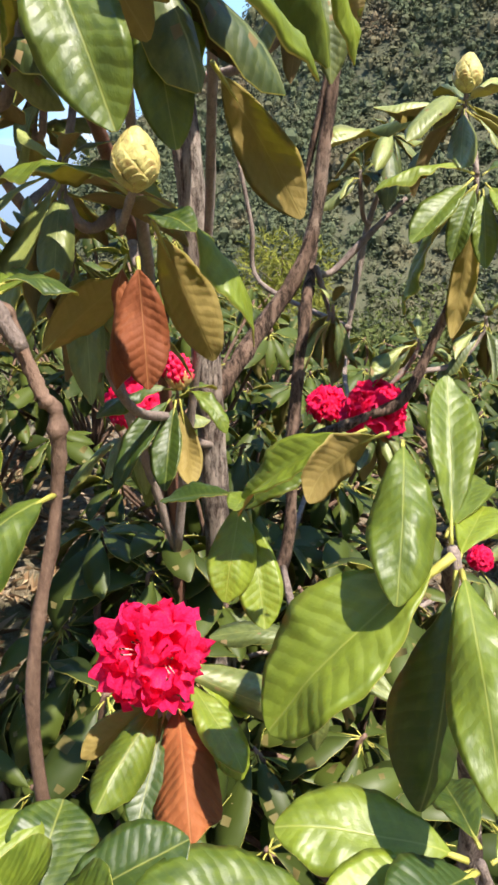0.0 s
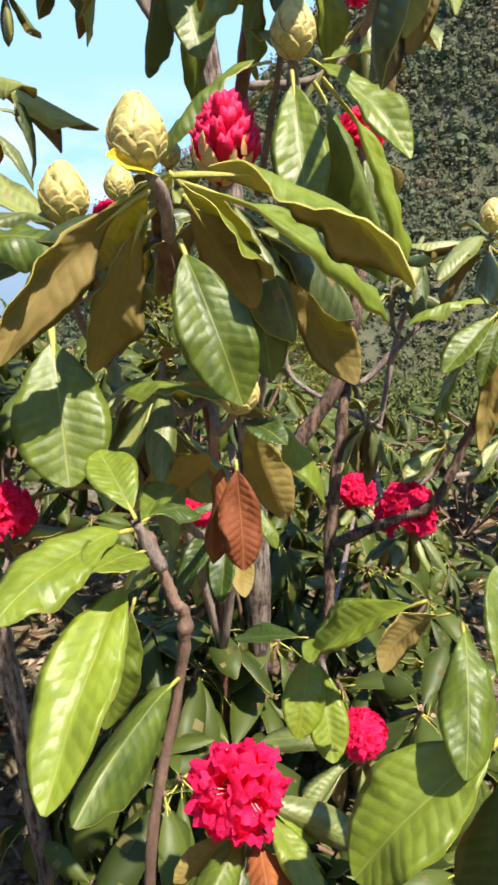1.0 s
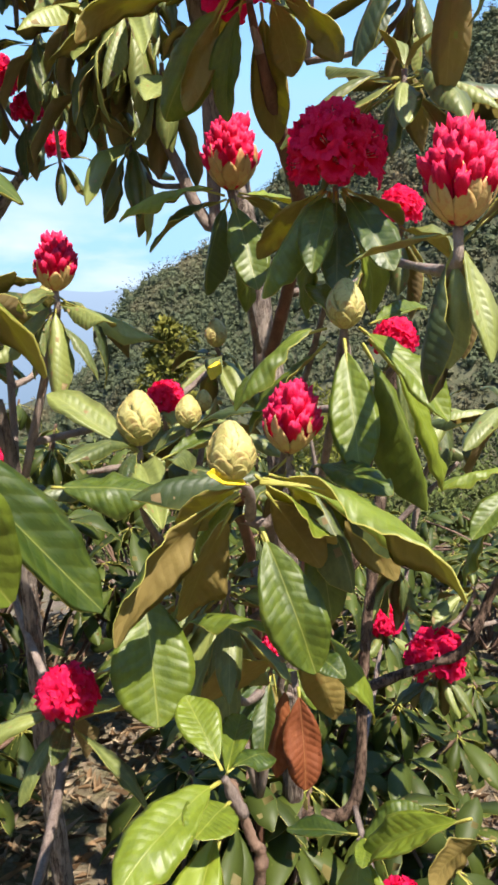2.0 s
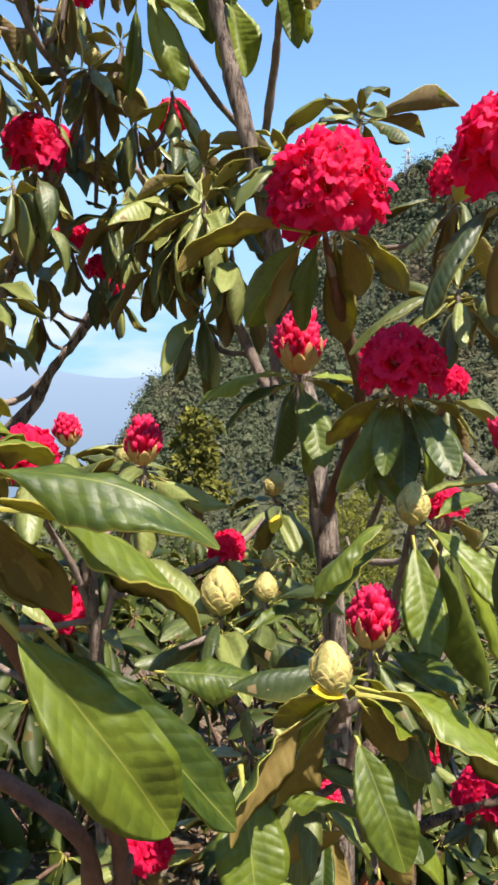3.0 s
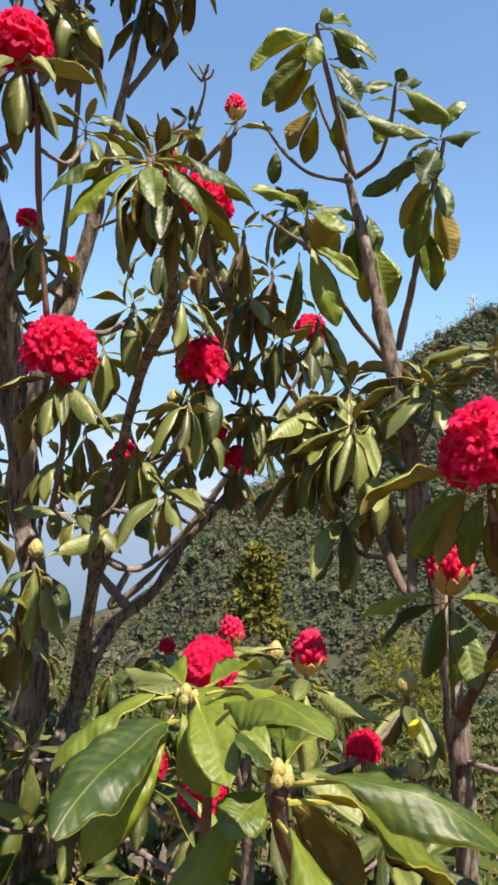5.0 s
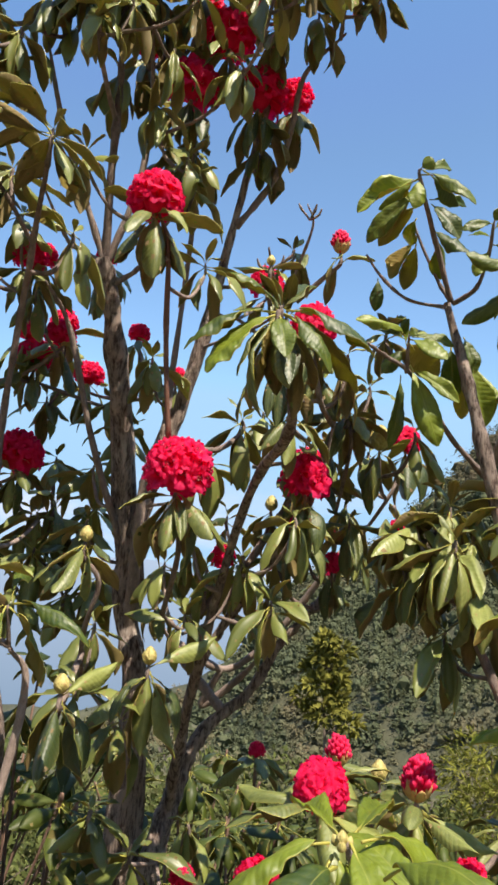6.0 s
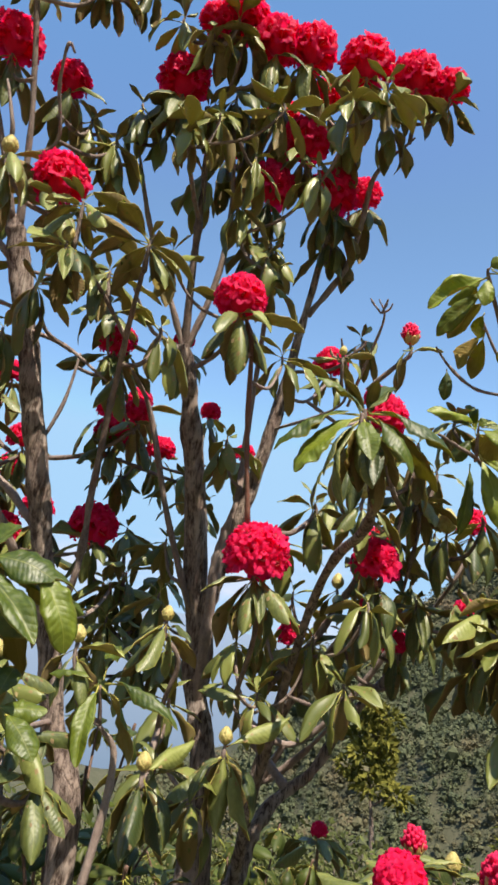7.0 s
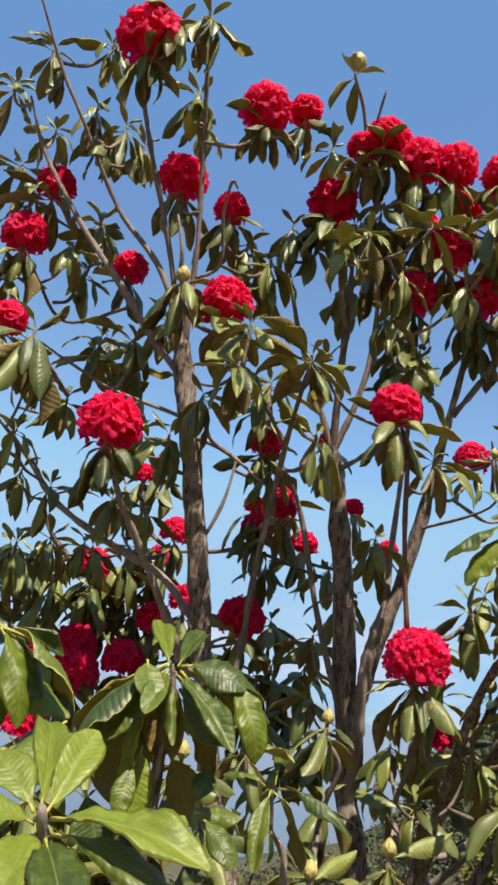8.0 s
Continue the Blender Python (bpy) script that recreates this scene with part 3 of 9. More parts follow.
def make_ground():
    rad = np.concatenate([np.linspace(0.05, 4, 46), np.geomspace(4.15, 4600, 120)])
    azs = np.radians(np.concatenate([np.linspace(-50, 40, 150), np.linspace(42, 308, 70)]))
    x, y = np.outer(rad, np.sin(azs)), np.outer(rad, np.cos(azs))
    z = ground_height(x, y)
    rows, cols = x.shape
    verts = np.stack([x, y, z], -1).reshape(-1, 3)
    faces = [(i * cols + k, i * cols + (k + 1) % cols, (i + 1) * cols + (k + 1) % cols, (i + 1) * cols + k) for i in range(rows - 1) for k in range(cols)]
    faces.append(tuple(range(cols))[::-1])
    data = bpy.data.meshes.new("ground")
    data.from_pydata(verts.tolist(), [], faces)
    data.polygons.foreach_set("use_smooth", [True] * len(data.polygons))
    n = Nodes("dry_ground")
    patch, fine = n.noise(1.6, 6.0, 0.7), n.noise(38.0, 6.0, 0.75)
    soil = n.mix(n.maths("MULTIPLY", n.maths("SUBTRACT", fine, 0.3), 2.2, clamp=True), (0.115, 0.084, 0.06), (0.38, 0.302, 0.232))
    grass = n.mix(fine, (0.05, 0.07, 0.02), (0.22, 0.21, 0.09))
    n.bump(fine, 0.9, 0.03)
    cover = n.mix(n.maths("MULTIPLY", n.maths("SUBTRACT", patch, 0.45), 5.0, clamp=True), soil, grass)
    slope = n.mix(n.noise(0.12, 5.0, 0.7), (0.045, 0.056, 0.034), (0.13, 0.122, 0.08))
    length = n.add("VectorMath", operation="LENGTH")
    n.link(n.add("TexCoord").outputs["Object"], length.inputs[0])
    away = n.maths("MULTIPLY", n.maths("SUBTRACT", length.outputs["Value"], 8.0), 0.05, clamp=True)
    data.materials.append(n.finish(n.mix(away, cover, slope), 0.95, specular=0.1))
    return tagged(new("ground", data), "dry earth slope with leaf litter and patchy grass", "ground", kind="structure")


def joined(name, verts, faces, mats, index=None):
    data = bpy.data.meshes.new(name)
    data.from_pydata(verts.tolist(), [], faces if isinstance(faces, list) else faces.tolist())
    for mat in mats:
        data.materials.append(mat)
    if index is not None:
        data.polygons.foreach_set("material_index", index.astype(np.int32))
    return new(name, data)


def foliage(name, dark, light, hue, contrast=0.7):
    n = Nodes(name)
    island = n.add("NewGeometry").outputs["Random Per Island"]
    tone = n.maths("ADD", n.maths("MULTIPLY", island, contrast), n.maths("MULTIPLY", n.noise(0.16 if contrast < 0.5 else 1.2, 4.0), 1.2 - contrast), clamp=True)
    base = n.mix(tone, dark, light)
    base = n.mix(n.maths("MULTIPLY", n.maths("SUBTRACT", n.noise(0.03, 2.0), 0.5), 4.0, clamp=True), base, hue)
    return n.finish(base, 0.85, specular=0.08)


def blob():
    """An icosahedron's corners and faces."""
    g = (1 + 5**0.5) / 2
    v = np.array([(-1, g, 0), (1, g, 0), (-1, -g, 0), (1, -g, 0), (0, -1, g), (0, 1, g), (0, -1, -g), (0, 1, -g), (g, 0, -1), (g, 0, 1), (-g, 0, -1), (-g, 0, 1)]) / 1.9
    f = np.array([(0, 11, 5), (0, 5, 1), (0, 1, 7), (0, 7, 10), (0, 10, 11), (1, 5, 9), (5, 11, 4), (11, 10, 2), (10, 7, 6), (7, 1, 8), (3, 9, 4), (3, 4, 2), (3, 2, 6), (3, 6, 8), (3, 8, 9), (4, 9, 5), (2, 4, 11), (6, 2, 10), (8, 6, 7), (9, 8, 1)])
    return v, f


def make_forest():
    """Far woods on the hillside: tapering crowns of many ragged leafy sprays."""
    rng = np.random.default_rng(7)
    n = 13500
    az = np.radians(rng.uniform(-25, 23, n))
    r = 150 + 320 * rng.uniform(0, 1, n) ** 0.75
    x, y = r * np.sin(az), r * np.cos(az)
    z = ground_height(x, y)
    grown = np.exp(rng.normal(0, 0.38, n)) * np.clip(r / 330, 0.6, 1.1)
    tall, wide = rng.uniform(3.6, 6.6, n) * grown, rng.uniform(1.8, 3.2, n) * grown**0.8
    tree = np.repeat(np.arange(n), 48)
    up = rng.uniform(0.04, 1, len(tree)) ** 0.85
    turn = rng.uniform(0, 6.283, len(tree))
    ragged = 1 + 0.35 * np.sin(3 * turn + 9 * up + tree)
    far = np.sqrt(rng.uniform(0.45, 1.1, len(tree))) * (1.05 - 0.85 * up**2.4) * ragged
    at = np.stack([x[tree] + wide[tree] * far * np.cos(turn), y[tree] + wide[tree] * far * np.sin(turn), z[tree] + tall[tree] * up], -1)
    size = (wide[tree] * 0.165 * (1 - 0.4 * up) * rng.uniform(0.5, 1.4, len(tree)))[:, None]
    face = np.stack([far * np.cos(turn), far * np.sin(turn), 0.35 + 0.9 * up], -1) + rng.normal(0, 0.45, (len(at), 3))
    a = np.cross(face, rng.normal(0, 1, (len(at), 3)))
    a = a / np.linalg.norm(a, axis=1)[:, None]
    c = np.cross(face, a)
    a, c = a * size, c / np.linalg.norm(c, axis=1)[:, None] * size * 0.75
    leaves = np.stack([at - a, at + c, at + a, at - c], 1).reshape(-1, 3)
    ball, tris = blob()
    lump = ball[None] * rng.uniform(0.75, 1.2, (n, len(ball), 1))
    flat = 1.0 - 0.42 * np.clip(lump[..., 2:] + 0.3, 0, 1)
    cores = (lump * flat * np.stack([wide, wide, tall * 0.56], -1)[:, None] * 0.54 + np.stack([x, y, z + tall * 0.44], -1)[:, None]).reshape(-1, 3)
    faces = [tuple(f) for f in (np.arange(n)[:, None, None] * len(ball) + tris[None]).reshape(-1, 3).tolist()]
    faces += [tuple(f) for f in (np.arange(len(leaves)).reshape(-1, 4) + len(cores)).tolist()]
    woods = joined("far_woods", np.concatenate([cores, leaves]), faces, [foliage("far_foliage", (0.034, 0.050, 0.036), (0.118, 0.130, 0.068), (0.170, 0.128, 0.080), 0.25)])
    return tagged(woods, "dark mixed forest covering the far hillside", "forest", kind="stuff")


def make_backdrop():
    """A ring that glows by itself, its colour ramp painted as pale haze over the far valley."""
    bm = bmesh.new()
    rings = []
    cols = 240
    for level in range(6):
        ring = []
        for k in range(cols):
            az = 2 * math.pi * k / cols
            top = -0.6 + 2.2 * noise.noise((math.cos(az) * 5, math.sin(az) * 5, 0)) + 0.25 * noise.noise((math.cos(az) * 24, math.sin(az) * 24, 4))
            el = math.radians(-16 + (top + 16) * level / 5)
            ring.append(bm.verts.new((4000 * math.sin(az), 4000 * math.cos(az), 4000 * math.tan(el))))
        rings.append(ring)
    for a, b in zip(rings, rings[1:]):
        for k in range(cols):
            bm.faces.new((a[k], a[(k + 1) % cols], b[(k + 1) % cols], b[k]))
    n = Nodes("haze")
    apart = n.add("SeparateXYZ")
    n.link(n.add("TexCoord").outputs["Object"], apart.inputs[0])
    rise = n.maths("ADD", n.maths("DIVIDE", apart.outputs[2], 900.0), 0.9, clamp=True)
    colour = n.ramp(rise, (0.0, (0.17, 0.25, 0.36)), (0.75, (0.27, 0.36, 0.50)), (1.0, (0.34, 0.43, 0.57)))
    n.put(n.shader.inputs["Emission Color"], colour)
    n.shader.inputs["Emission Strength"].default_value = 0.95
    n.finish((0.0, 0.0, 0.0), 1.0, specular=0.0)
    return tagged(new("backdrop", mesh_of("backdrop", bm, n.mat)), "painted backdrop of pale blue haze over the distant valley", "backdrop", kind="structure")


ground = make_ground()
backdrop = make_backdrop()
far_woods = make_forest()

# ---- the plants ----

middle_tree = thing("rhododendron_tree", (-0.05, 1.05, 0), "slender rhododendron tree with crimson trusses and leathery leaves", "tree")
limb(middle_tree, "trunk", [(-0.030, 1.060, -0.020, 0.025), (-0.050, 1.050, 0.400, 0.0218), (-0.061, 1.041, 0.834, 0.0203), (-0.097, 1.023, 1.263, 0.0179), (-0.160, 1.050, 1.600, 0.0156), (-0.232, 1.060, 1.885, 0.014), (-0.275, 1.070, 2.060, 0.0109), (-0.323, 1.085, 2.235, 0.0066)])
limb(middle_tree, "branch", [(-0.059, 1.042, 0.772, 0.014), (0.025, 1.117, 0.877, 0.0133), (0.090, 1.154, 0.982, 0.0109), (0.115, 1.194, 1.148, 0.00936), (0.129, 1.207, 1.275, 0.0081), (0.081, 1.200, 1.054, 0.00306)], BARK_SHADED)
limb(middle_tree, "branch", [(-0.052, 1.049, 0.462, 0.0109), (0.055, 1.055, 0.482, 0.0109), (0.072, 1.111, 0.702, 0.0101), (0.089, 1.165, 0.875, 0.0099), (0.109, 1.233, 0.979, 0.00306)], BARK_SHADED)
limb(middle_tree, "branch", [(0.073, 1.119, 0.669, 0.00936), (0.174, 1.125, 0.711, 0.009), (0.245, 1.107, 0.757, 0.009), (0.288, 1.125, 0.848, 0.0081), (0.305, 1.089, 0.943, 0.0063), (0.301, 1.036, 1.094, 0.00306)], BARK_SHADED)
limb(middle_tree, "branch", [(0.101, 1.204, 0.934, 0.0054), (0.143, 1.273, 0.927, 0.0054), (0.209, 1.293, 0.990, 0.0054), (0.265, 1.309, 1.043, 0.00306)])
limb(middle_tree, "branch", [(0.174, 1.125, 0.711, 0.0045), (0.178, 1.330, 0.750, 0.0045), (0.208, 1.371, 0.960, 0.0054), (0.233, 1.358, 1.076, 0.00306)])
limb(middle_tree, "branch", [(0.187, 1.342, 0.810, 0.0054), (0.023, 1.572, 0.851, 0.0054), (0.005, 1.589, 0.964, 0.0054), (-0.022, 1.599, 1.095, 0.00306)])
limb(middle_tree, "branch", [(-0.097, 1.023, 1.263, 0.00936), (-0.058, 0.846, 1.455, 0.009), (-0.086, 0.753, 1.556, 0.0081), (-0.112, 0.689, 1.648, 0.00306)], BARK_RED)
limb(middle_tree, "branch", [(-0.190, 1.055, 1.720, 0.0099), (-0.179, 1.053, 1.471, 0.009), (-0.238, 1.054, 1.565, 0.0081), (-0.276, 1.047, 1.649, 0.0063), (-0.294, 1.022, 1.757, 0.00306)])
limb(middle_tree, "branch", [(-0.315, 1.158, 2.266, 0.0065), (-0.355, 1.071, 2.379, 0.0052), (-0.384, 1.000, 2.462, 0.0035), (-0.382, 0.991, 2.477, 0.0020)])
limb(middle_tree, "branch", [(-0.315, 1.158, 2.266, 0.0050), (-0.341, 1.151, 2.306, 0.0042), (-0.385, 1.119, 2.392, 0.0032), (-0.394, 1.107, 2.415, 0.0020)])
limb(middle_tree, "branch", [(-0.323, 1.162, 2.255, 0.0045), (-0.400, 1.135, 2.262, 0.0038), (-0.455, 1.093, 2.295, 0.0033), (-0.486, 1.061, 2.332, 0.0022)])
limb(middle_tree, "branch", [(-0.311, 1.159, 2.262, 0.0050), (-0.265, 1.118, 2.282, 0.0045), (-0.245, 1.068, 2.341, 0.0040), (-0.241, 1.036, 2.381, 0.0025)])
limb(middle_tree, "branch", [(-0.209, 1.291, 1.945, 0.0085), (-0.187, 1.222, 2.065, 0.0070), (-0.169, 1.120, 2.183, 0.0058), (-0.154, 1.044, 2.260, 0.0040), (-0.152, 1.037, 2.276, 0.0025)])
limb(middle_tree, "branch", [(-0.231, 1.296, 1.922, 0.0062), (-0.307, 1.222, 1.994, 0.0055), (-0.381, 1.093, 2.084, 0.0048), (-0.431, 1.020, 2.104, 0.0040), (-0.464, 0.970, 2.114, 0.0030)])
limb(middle_tree, "twig", [(-0.394, 1.071, 2.085, 0.0038), (-0.393, 1.055, 2.120, 0.0035), (-0.391, 1.039, 2.150, 0.0020)])
twig = limb(middle_tree, "twig", [(-0.376, 1.017, 2.440, 0.0040), (-0.384, 0.996, 2.464, 0.0030)])
leaf(twig, (-0.384, 1.000, 2.461), (-0.499, 0.977, 2.380), 0.044, (0.09, -0.88, 0.46), 7)
leaf(twig, (-0.388, 1.001, 2.459), (-0.464, 1.031, 2.415), 0.040, (0.04, -0.88, 0.47), 4)
leaf(twig, (-0.382, 0.997, 2.467), (-0.277, 0.984, 2.394), 0.036, (0.30, -0.85, 0.44), 3)
leaf(twig, (-0.377, 0.994, 2.473), (-0.307, 1.074, 2.438), 0.034, (0.27, -0.89, 0.36), 4)
leaf(twig, (-0.382, 0.991, 2.477), (-0.359, 0.983, 2.491), 0.034, (0.40, -0.90, 0.20), 4)
leaf(twig, (-0.379, 0.993, 2.474), (-0.326, 1.055, 2.510), 0.028, (0.26, -0.94, 0.21), 1)
leaf(twig, (-0.388, 1.023, 2.442), (-0.483, 1.033, 2.345), 0.044, (0.21, -0.91, 0.36), 2)
leaf(twig, (-0.388, 1.042, 2.429), (-0.464, 1.084, 2.360), 0.044, (-0.03, 0.64, 0.77), 7)
leaf(twig, (-0.361, 1.044, 2.429), (-0.304, 1.032, 2.348), 0.044, (0.24, -0.90, 0.37), 1)
leaf(twig, (-0.389, 1.064, 2.410), (-0.402, 1.106, 2.371), 0.043, (-0.07, -0.91, 0.40), 6)
leaf(twig, (-0.355, 1.069, 2.384), (-0.286, 1.044, 2.324), 0.040, (0.23, -0.88, 0.41), 5)
leaf(twig, (-0.393, 1.121, 2.387), (-0.440, 1.114, 2.302), 0.044, (-0.19, 0.57, 0.80), 7)
leaf(twig, (-0.390, 1.124, 2.383), (-0.414, 1.181, 2.303), 0.040, (0.11, 0.69, 0.72), 3)
leaf(twig, (-0.347, 1.085, 2.375), (-0.336, 1.158, 2.316), 0.041, (0.08, -0.92, 0.38), 4)
leaf(twig, (-0.365, 1.039, 2.436), (-0.292, 1.111, 2.455), 0.023, (0.19, -0.96, 0.19), 1)
leaf(twig, (-0.403, 1.016, 2.453), (-0.445, 1.078, 2.419), 0.042, (0.09, 0.69, 0.72), 5)
leaf(twig, (-0.384, 1.003, 2.456), (-0.391, 0.984, 2.390), 0.038, (0.24, -0.91, 0.34), 3)
leaf(twig, (-0.463, 1.093, 2.293), (-0.466, 1.100, 2.225), 0.031, (0.26, -0.87, 0.41), 3)
twig = limb(middle_tree, "twig", [(-0.242, 1.052, 2.361, 0.0036), (-0.240, 1.034, 2.384, 0.0020)])
leaf(twig, (-0.241, 1.035, 2.382), (-0.228, 1.023, 2.403), 0.028, (0.42, -0.87, 0.24), 7)
leaf(twig, (-0.242, 1.037, 2.379), (-0.301, 1.007, 2.353), 0.026, (0.18, -0.95, 0.27), 2)
leaf(twig, (-0.235, 1.039, 2.375), (-0.139, 1.021, 2.305), 0.049, (0.12, -0.92, 0.37), 4)
leaf(twig, (-0.241, 1.064, 2.348), (-0.166, 1.020, 2.313), 0.030, (0.11, -0.97, 0.21), 5)
leaf(twig, (-0.244, 1.057, 2.363), (-0.285, 1.102, 2.387), 0.017, (0.13, -0.90, 0.41), 0)
leaf(twig, (-0.245, 1.070, 2.337), (-0.271, 1.063, 2.282), 0.032, (-0.08, -0.88, 0.47), 2)
leaf(twig, (-0.242, 1.043, 2.368), (-0.194, 1.102, 2.422), 0.028, (0.13, -0.91, 0.38), 3)
twig = limb(middle_tree, "twig", [(-0.155, 1.050, 2.254, 0.0042), (-0.154, 1.033, 2.278, 0.0024)])
leaf(twig, (-0.162, 1.037, 2.276), (-0.292, 0.990, 2.297), 0.040, (0.07, -0.91, 0.41), 5)
leaf(twig, (-0.159, 1.036, 2.279), (-0.118, 1.025, 2.337), 0.035, (-0.07, -0.87, 0.48), 6)
leaf(twig, (-0.159, 1.037, 2.276), (-0.098, 0.972, 2.256), 0.037, (0.10, -0.94, 0.33), 5)
leaf(twig, (-0.172, 1.045, 2.262), (-0.293, 1.061, 2.184), 0.039, (0.21, -0.93, 0.30), 5)
leaf(twig, (-0.162, 1.040, 2.270), (-0.210, 1.126, 2.284), 0.031, (0.10, -0.92, 0.39), 3)
leaf(twig, (-0.162, 1.042, 2.266), (-0.191, 1.014, 2.184), 0.057, (0.23, -0.90, 0.37), 7)
leaf(twig, (-0.164, 1.056, 2.261), (-0.230, 1.113, 2.212), 0.037, (-0.11, -0.83, 0.54), 1)
leaf(twig, (-0.162, 1.064, 2.241), (-0.218, 1.098, 2.135), 0.041, (-0.10, 0.64, 0.76), 0)
leaf(twig, (-0.162, 1.094, 2.221), (-0.201, 1.113, 2.085), 0.049, (-0.07, -0.88, 0.48), 3)
leaf(twig, (-0.157, 1.072, 2.220), (-0.142, 1.039, 2.132), 0.041, (0.26, -0.85, 0.45), 2)
leaf(twig, (-0.157, 1.102, 2.200), (-0.124, 1.127, 2.084), 0.052, (0.05, 0.72, 0.70), 7)
leaf(twig, (-0.173, 1.149, 2.161), (-0.148, 1.144, 2.030), 0.046, (-0.11, -0.88, 0.46), 7)
leaf(twig, (-0.169, 1.149, 2.161), (-0.132, 1.216, 2.068), 0.042, (0.14, -0.87, 0.48), 2)
twig = limb(middle_tree, "twig", [(-0.276, 1.222, 2.133, 0.0040), (-0.289, 1.192, 2.175, 0.0030)])
leaf(twig, (-0.285, 1.185, 2.197), (-0.262, 1.180, 2.116), 0.041, (0.22, -0.86, 0.47), 1)
leaf(twig, (-0.273, 1.210, 2.154), (-0.241, 1.198, 2.005), 0.073, (0.17, -0.86, 0.48), 7)
leaf(twig, (-0.284, 1.217, 2.131), (-0.281, 1.273, 2.040), 0.041, (0.01, 0.75, 0.67), 0)
leaf(twig, (-0.311, 1.190, 2.181), (-0.300, 1.205, 2.066), 0.049, (-0.08, -0.89, 0.45), 7)
twig = limb(middle_tree, "twig", [(-0.393, 1.055, 2.120, 0.0036), (-0.391, 1.038, 2.154, 0.0020)])
leaf(twig, (-0.399, 1.038, 2.151), (-0.488, 0.971, 2.162), 0.030, (0.21, -0.88, 0.42), 3)
leaf(twig, (-0.389, 1.041, 2.145), (-0.318, 1.008, 2.095), 0.041, (0.15, -0.92, 0.36), 2)
leaf(twig, (-0.386, 1.039, 2.150), (-0.305, 1.077, 2.142), 0.030, (0.22, -0.80, 0.56), 1)
leaf(twig, (-0.392, 1.043, 2.138), (-0.335, 1.114, 2.089), 0.059, (-0.19, 0.78, 0.60), 3)
leaf(twig, (-0.388, 1.067, 2.100), (-0.329, 1.070, 1.941), 0.055, (-0.02, -0.91, 0.42), 2)
leaf(twig, (-0.405, 1.072, 2.081), (-0.422, 1.086, 1.936), 0.030, (0.44, -0.79, 0.44), 1)
leaf(twig, (-0.384, 1.069, 2.093), (-0.293, 1.050, 2.024), 0.034, (0.13, -0.91, 0.39), 1)
leaf(twig, (-0.400, 1.057, 2.129), (-0.438, 1.039, 2.077), 0.034, (0.33, -0.86, 0.39), 4)
leaf(twig, (-0.393, 1.039, 2.151), (-0.376, 1.035, 2.164), 0.023, (0.22, -0.87, 0.45), 1)
leaf(twig, (-0.397, 1.040, 2.145), (-0.458, 1.096, 2.183), 0.027, (0.22, -0.84, 0.50), 0)
leaf(twig, (-0.395, 1.045, 2.133), (-0.420, 1.109, 2.213), 0.023, (0.22, -0.86, 0.46), 7)
open_truss(middle_tree, (-0.112, 0.688, 1.655), 0.135, (0.05, -0.1, 1), 52, bell=0.29)
twig = limb(middle_tree, "twig", [(-0.102, 0.707, 1.609, 0.0042), (-0.111, 0.694, 1.648, 0.0035), (-0.112, 0.687, 1.661, 0.0024)])
leaf(twig, (-0.128, 0.689, 1.655), (-0.272, 0.657, 1.609), 0.04, (-0.36, 0.46, 0.81), 6)
leaf(twig, (-0.135, 0.689, 1.653), (-0.201, 0.735, 1.554), 0.058, (-0.28, -0.93, -0.24), 4)
leaf(twig, (-0.131, 0.68, 1.65), (-0.173, 0.676, 1.551), 0.03, (-0.35, 0.93, 0.11), 3)
leaf(twig, (-0.118, 0.679, 1.649), (-0.135, 0.706, 1.547), 0.036, (-0.47, -0.87, -0.14), 1)
leaf(twig, (-0.094, 0.677, 1.652), (-0.07, 0.7, 1.586), 0.04, (0.35, 0.83, 0.43), 2)
leaf(twig, (-0.092, 0.677, 1.654), (-0.026, 0.634, 1.584), 0.036, (0.75, 0.55, 0.37), 3)
leaf(twig, (-0.101, 0.698, 1.652), (-0.085, 0.753, 1.534), 0.042, (0.06, 0.9, 0.43), 5)
leaf(twig, (-0.111, 0.708, 1.658), (-0.164, 0.803, 1.63), 0.04, (-0.55, -0.07, 0.83), 2)
leaf(twig, (-0.097, 0.707, 1.658), (-0.032, 0.793, 1.638), 0.04, (0.48, -0.17, 0.86), 0)
whorl(middle_tree, (-0.29, 1.021, 1.762), 9, 0.134, 66, stem=[(-0.284, 1.036, 1.696)], seed=2)
whorl(middle_tree, (-0.248, 1.036, 1.686), 8, 0.134, 70, stem=[(-0.254, 1.051, 1.601)], seed=4)
open_truss(middle_tree, (-0.03, 0.642, 1.479), 0.09, (0, -0.1, 1), 44, bracts=True, bell=0.28)
twig = limb(middle_tree, "twig", [(-0.052, 0.859, 1.252, 0.0042), (-0.030, 0.730, 1.375, 0.0035), (-0.028, 0.659, 1.447, 0.00315), (-0.030, 0.642, 1.482, 0.0024)])
leaf(twig, (-0.039, 0.643, 1.474), (-0.097, 0.615, 1.376), 0.04, (-0.63, -0.57, 0.53), 4)
leaf(twig, (-0.035, 0.642, 1.473), (-0.053, 0.584, 1.399), 0.036, (-0.09, -0.77, 0.63), 1)
leaf(twig, (-0.029, 0.642, 1.473), (-0.03, 0.597, 1.382), 0.036, (0.05, -0.9, 0.44), 0)
leaf(twig, (-0.023, 0.641, 1.476), (0.016, 0.571, 1.4), 0.042, (0, -0.73, 0.68), 0)
leaf(twig, (-0.04, 0.654, 1.476), (-0.104, 0.724, 1.412), 0.036, (-0.01, 0.66, 0.75), 2)
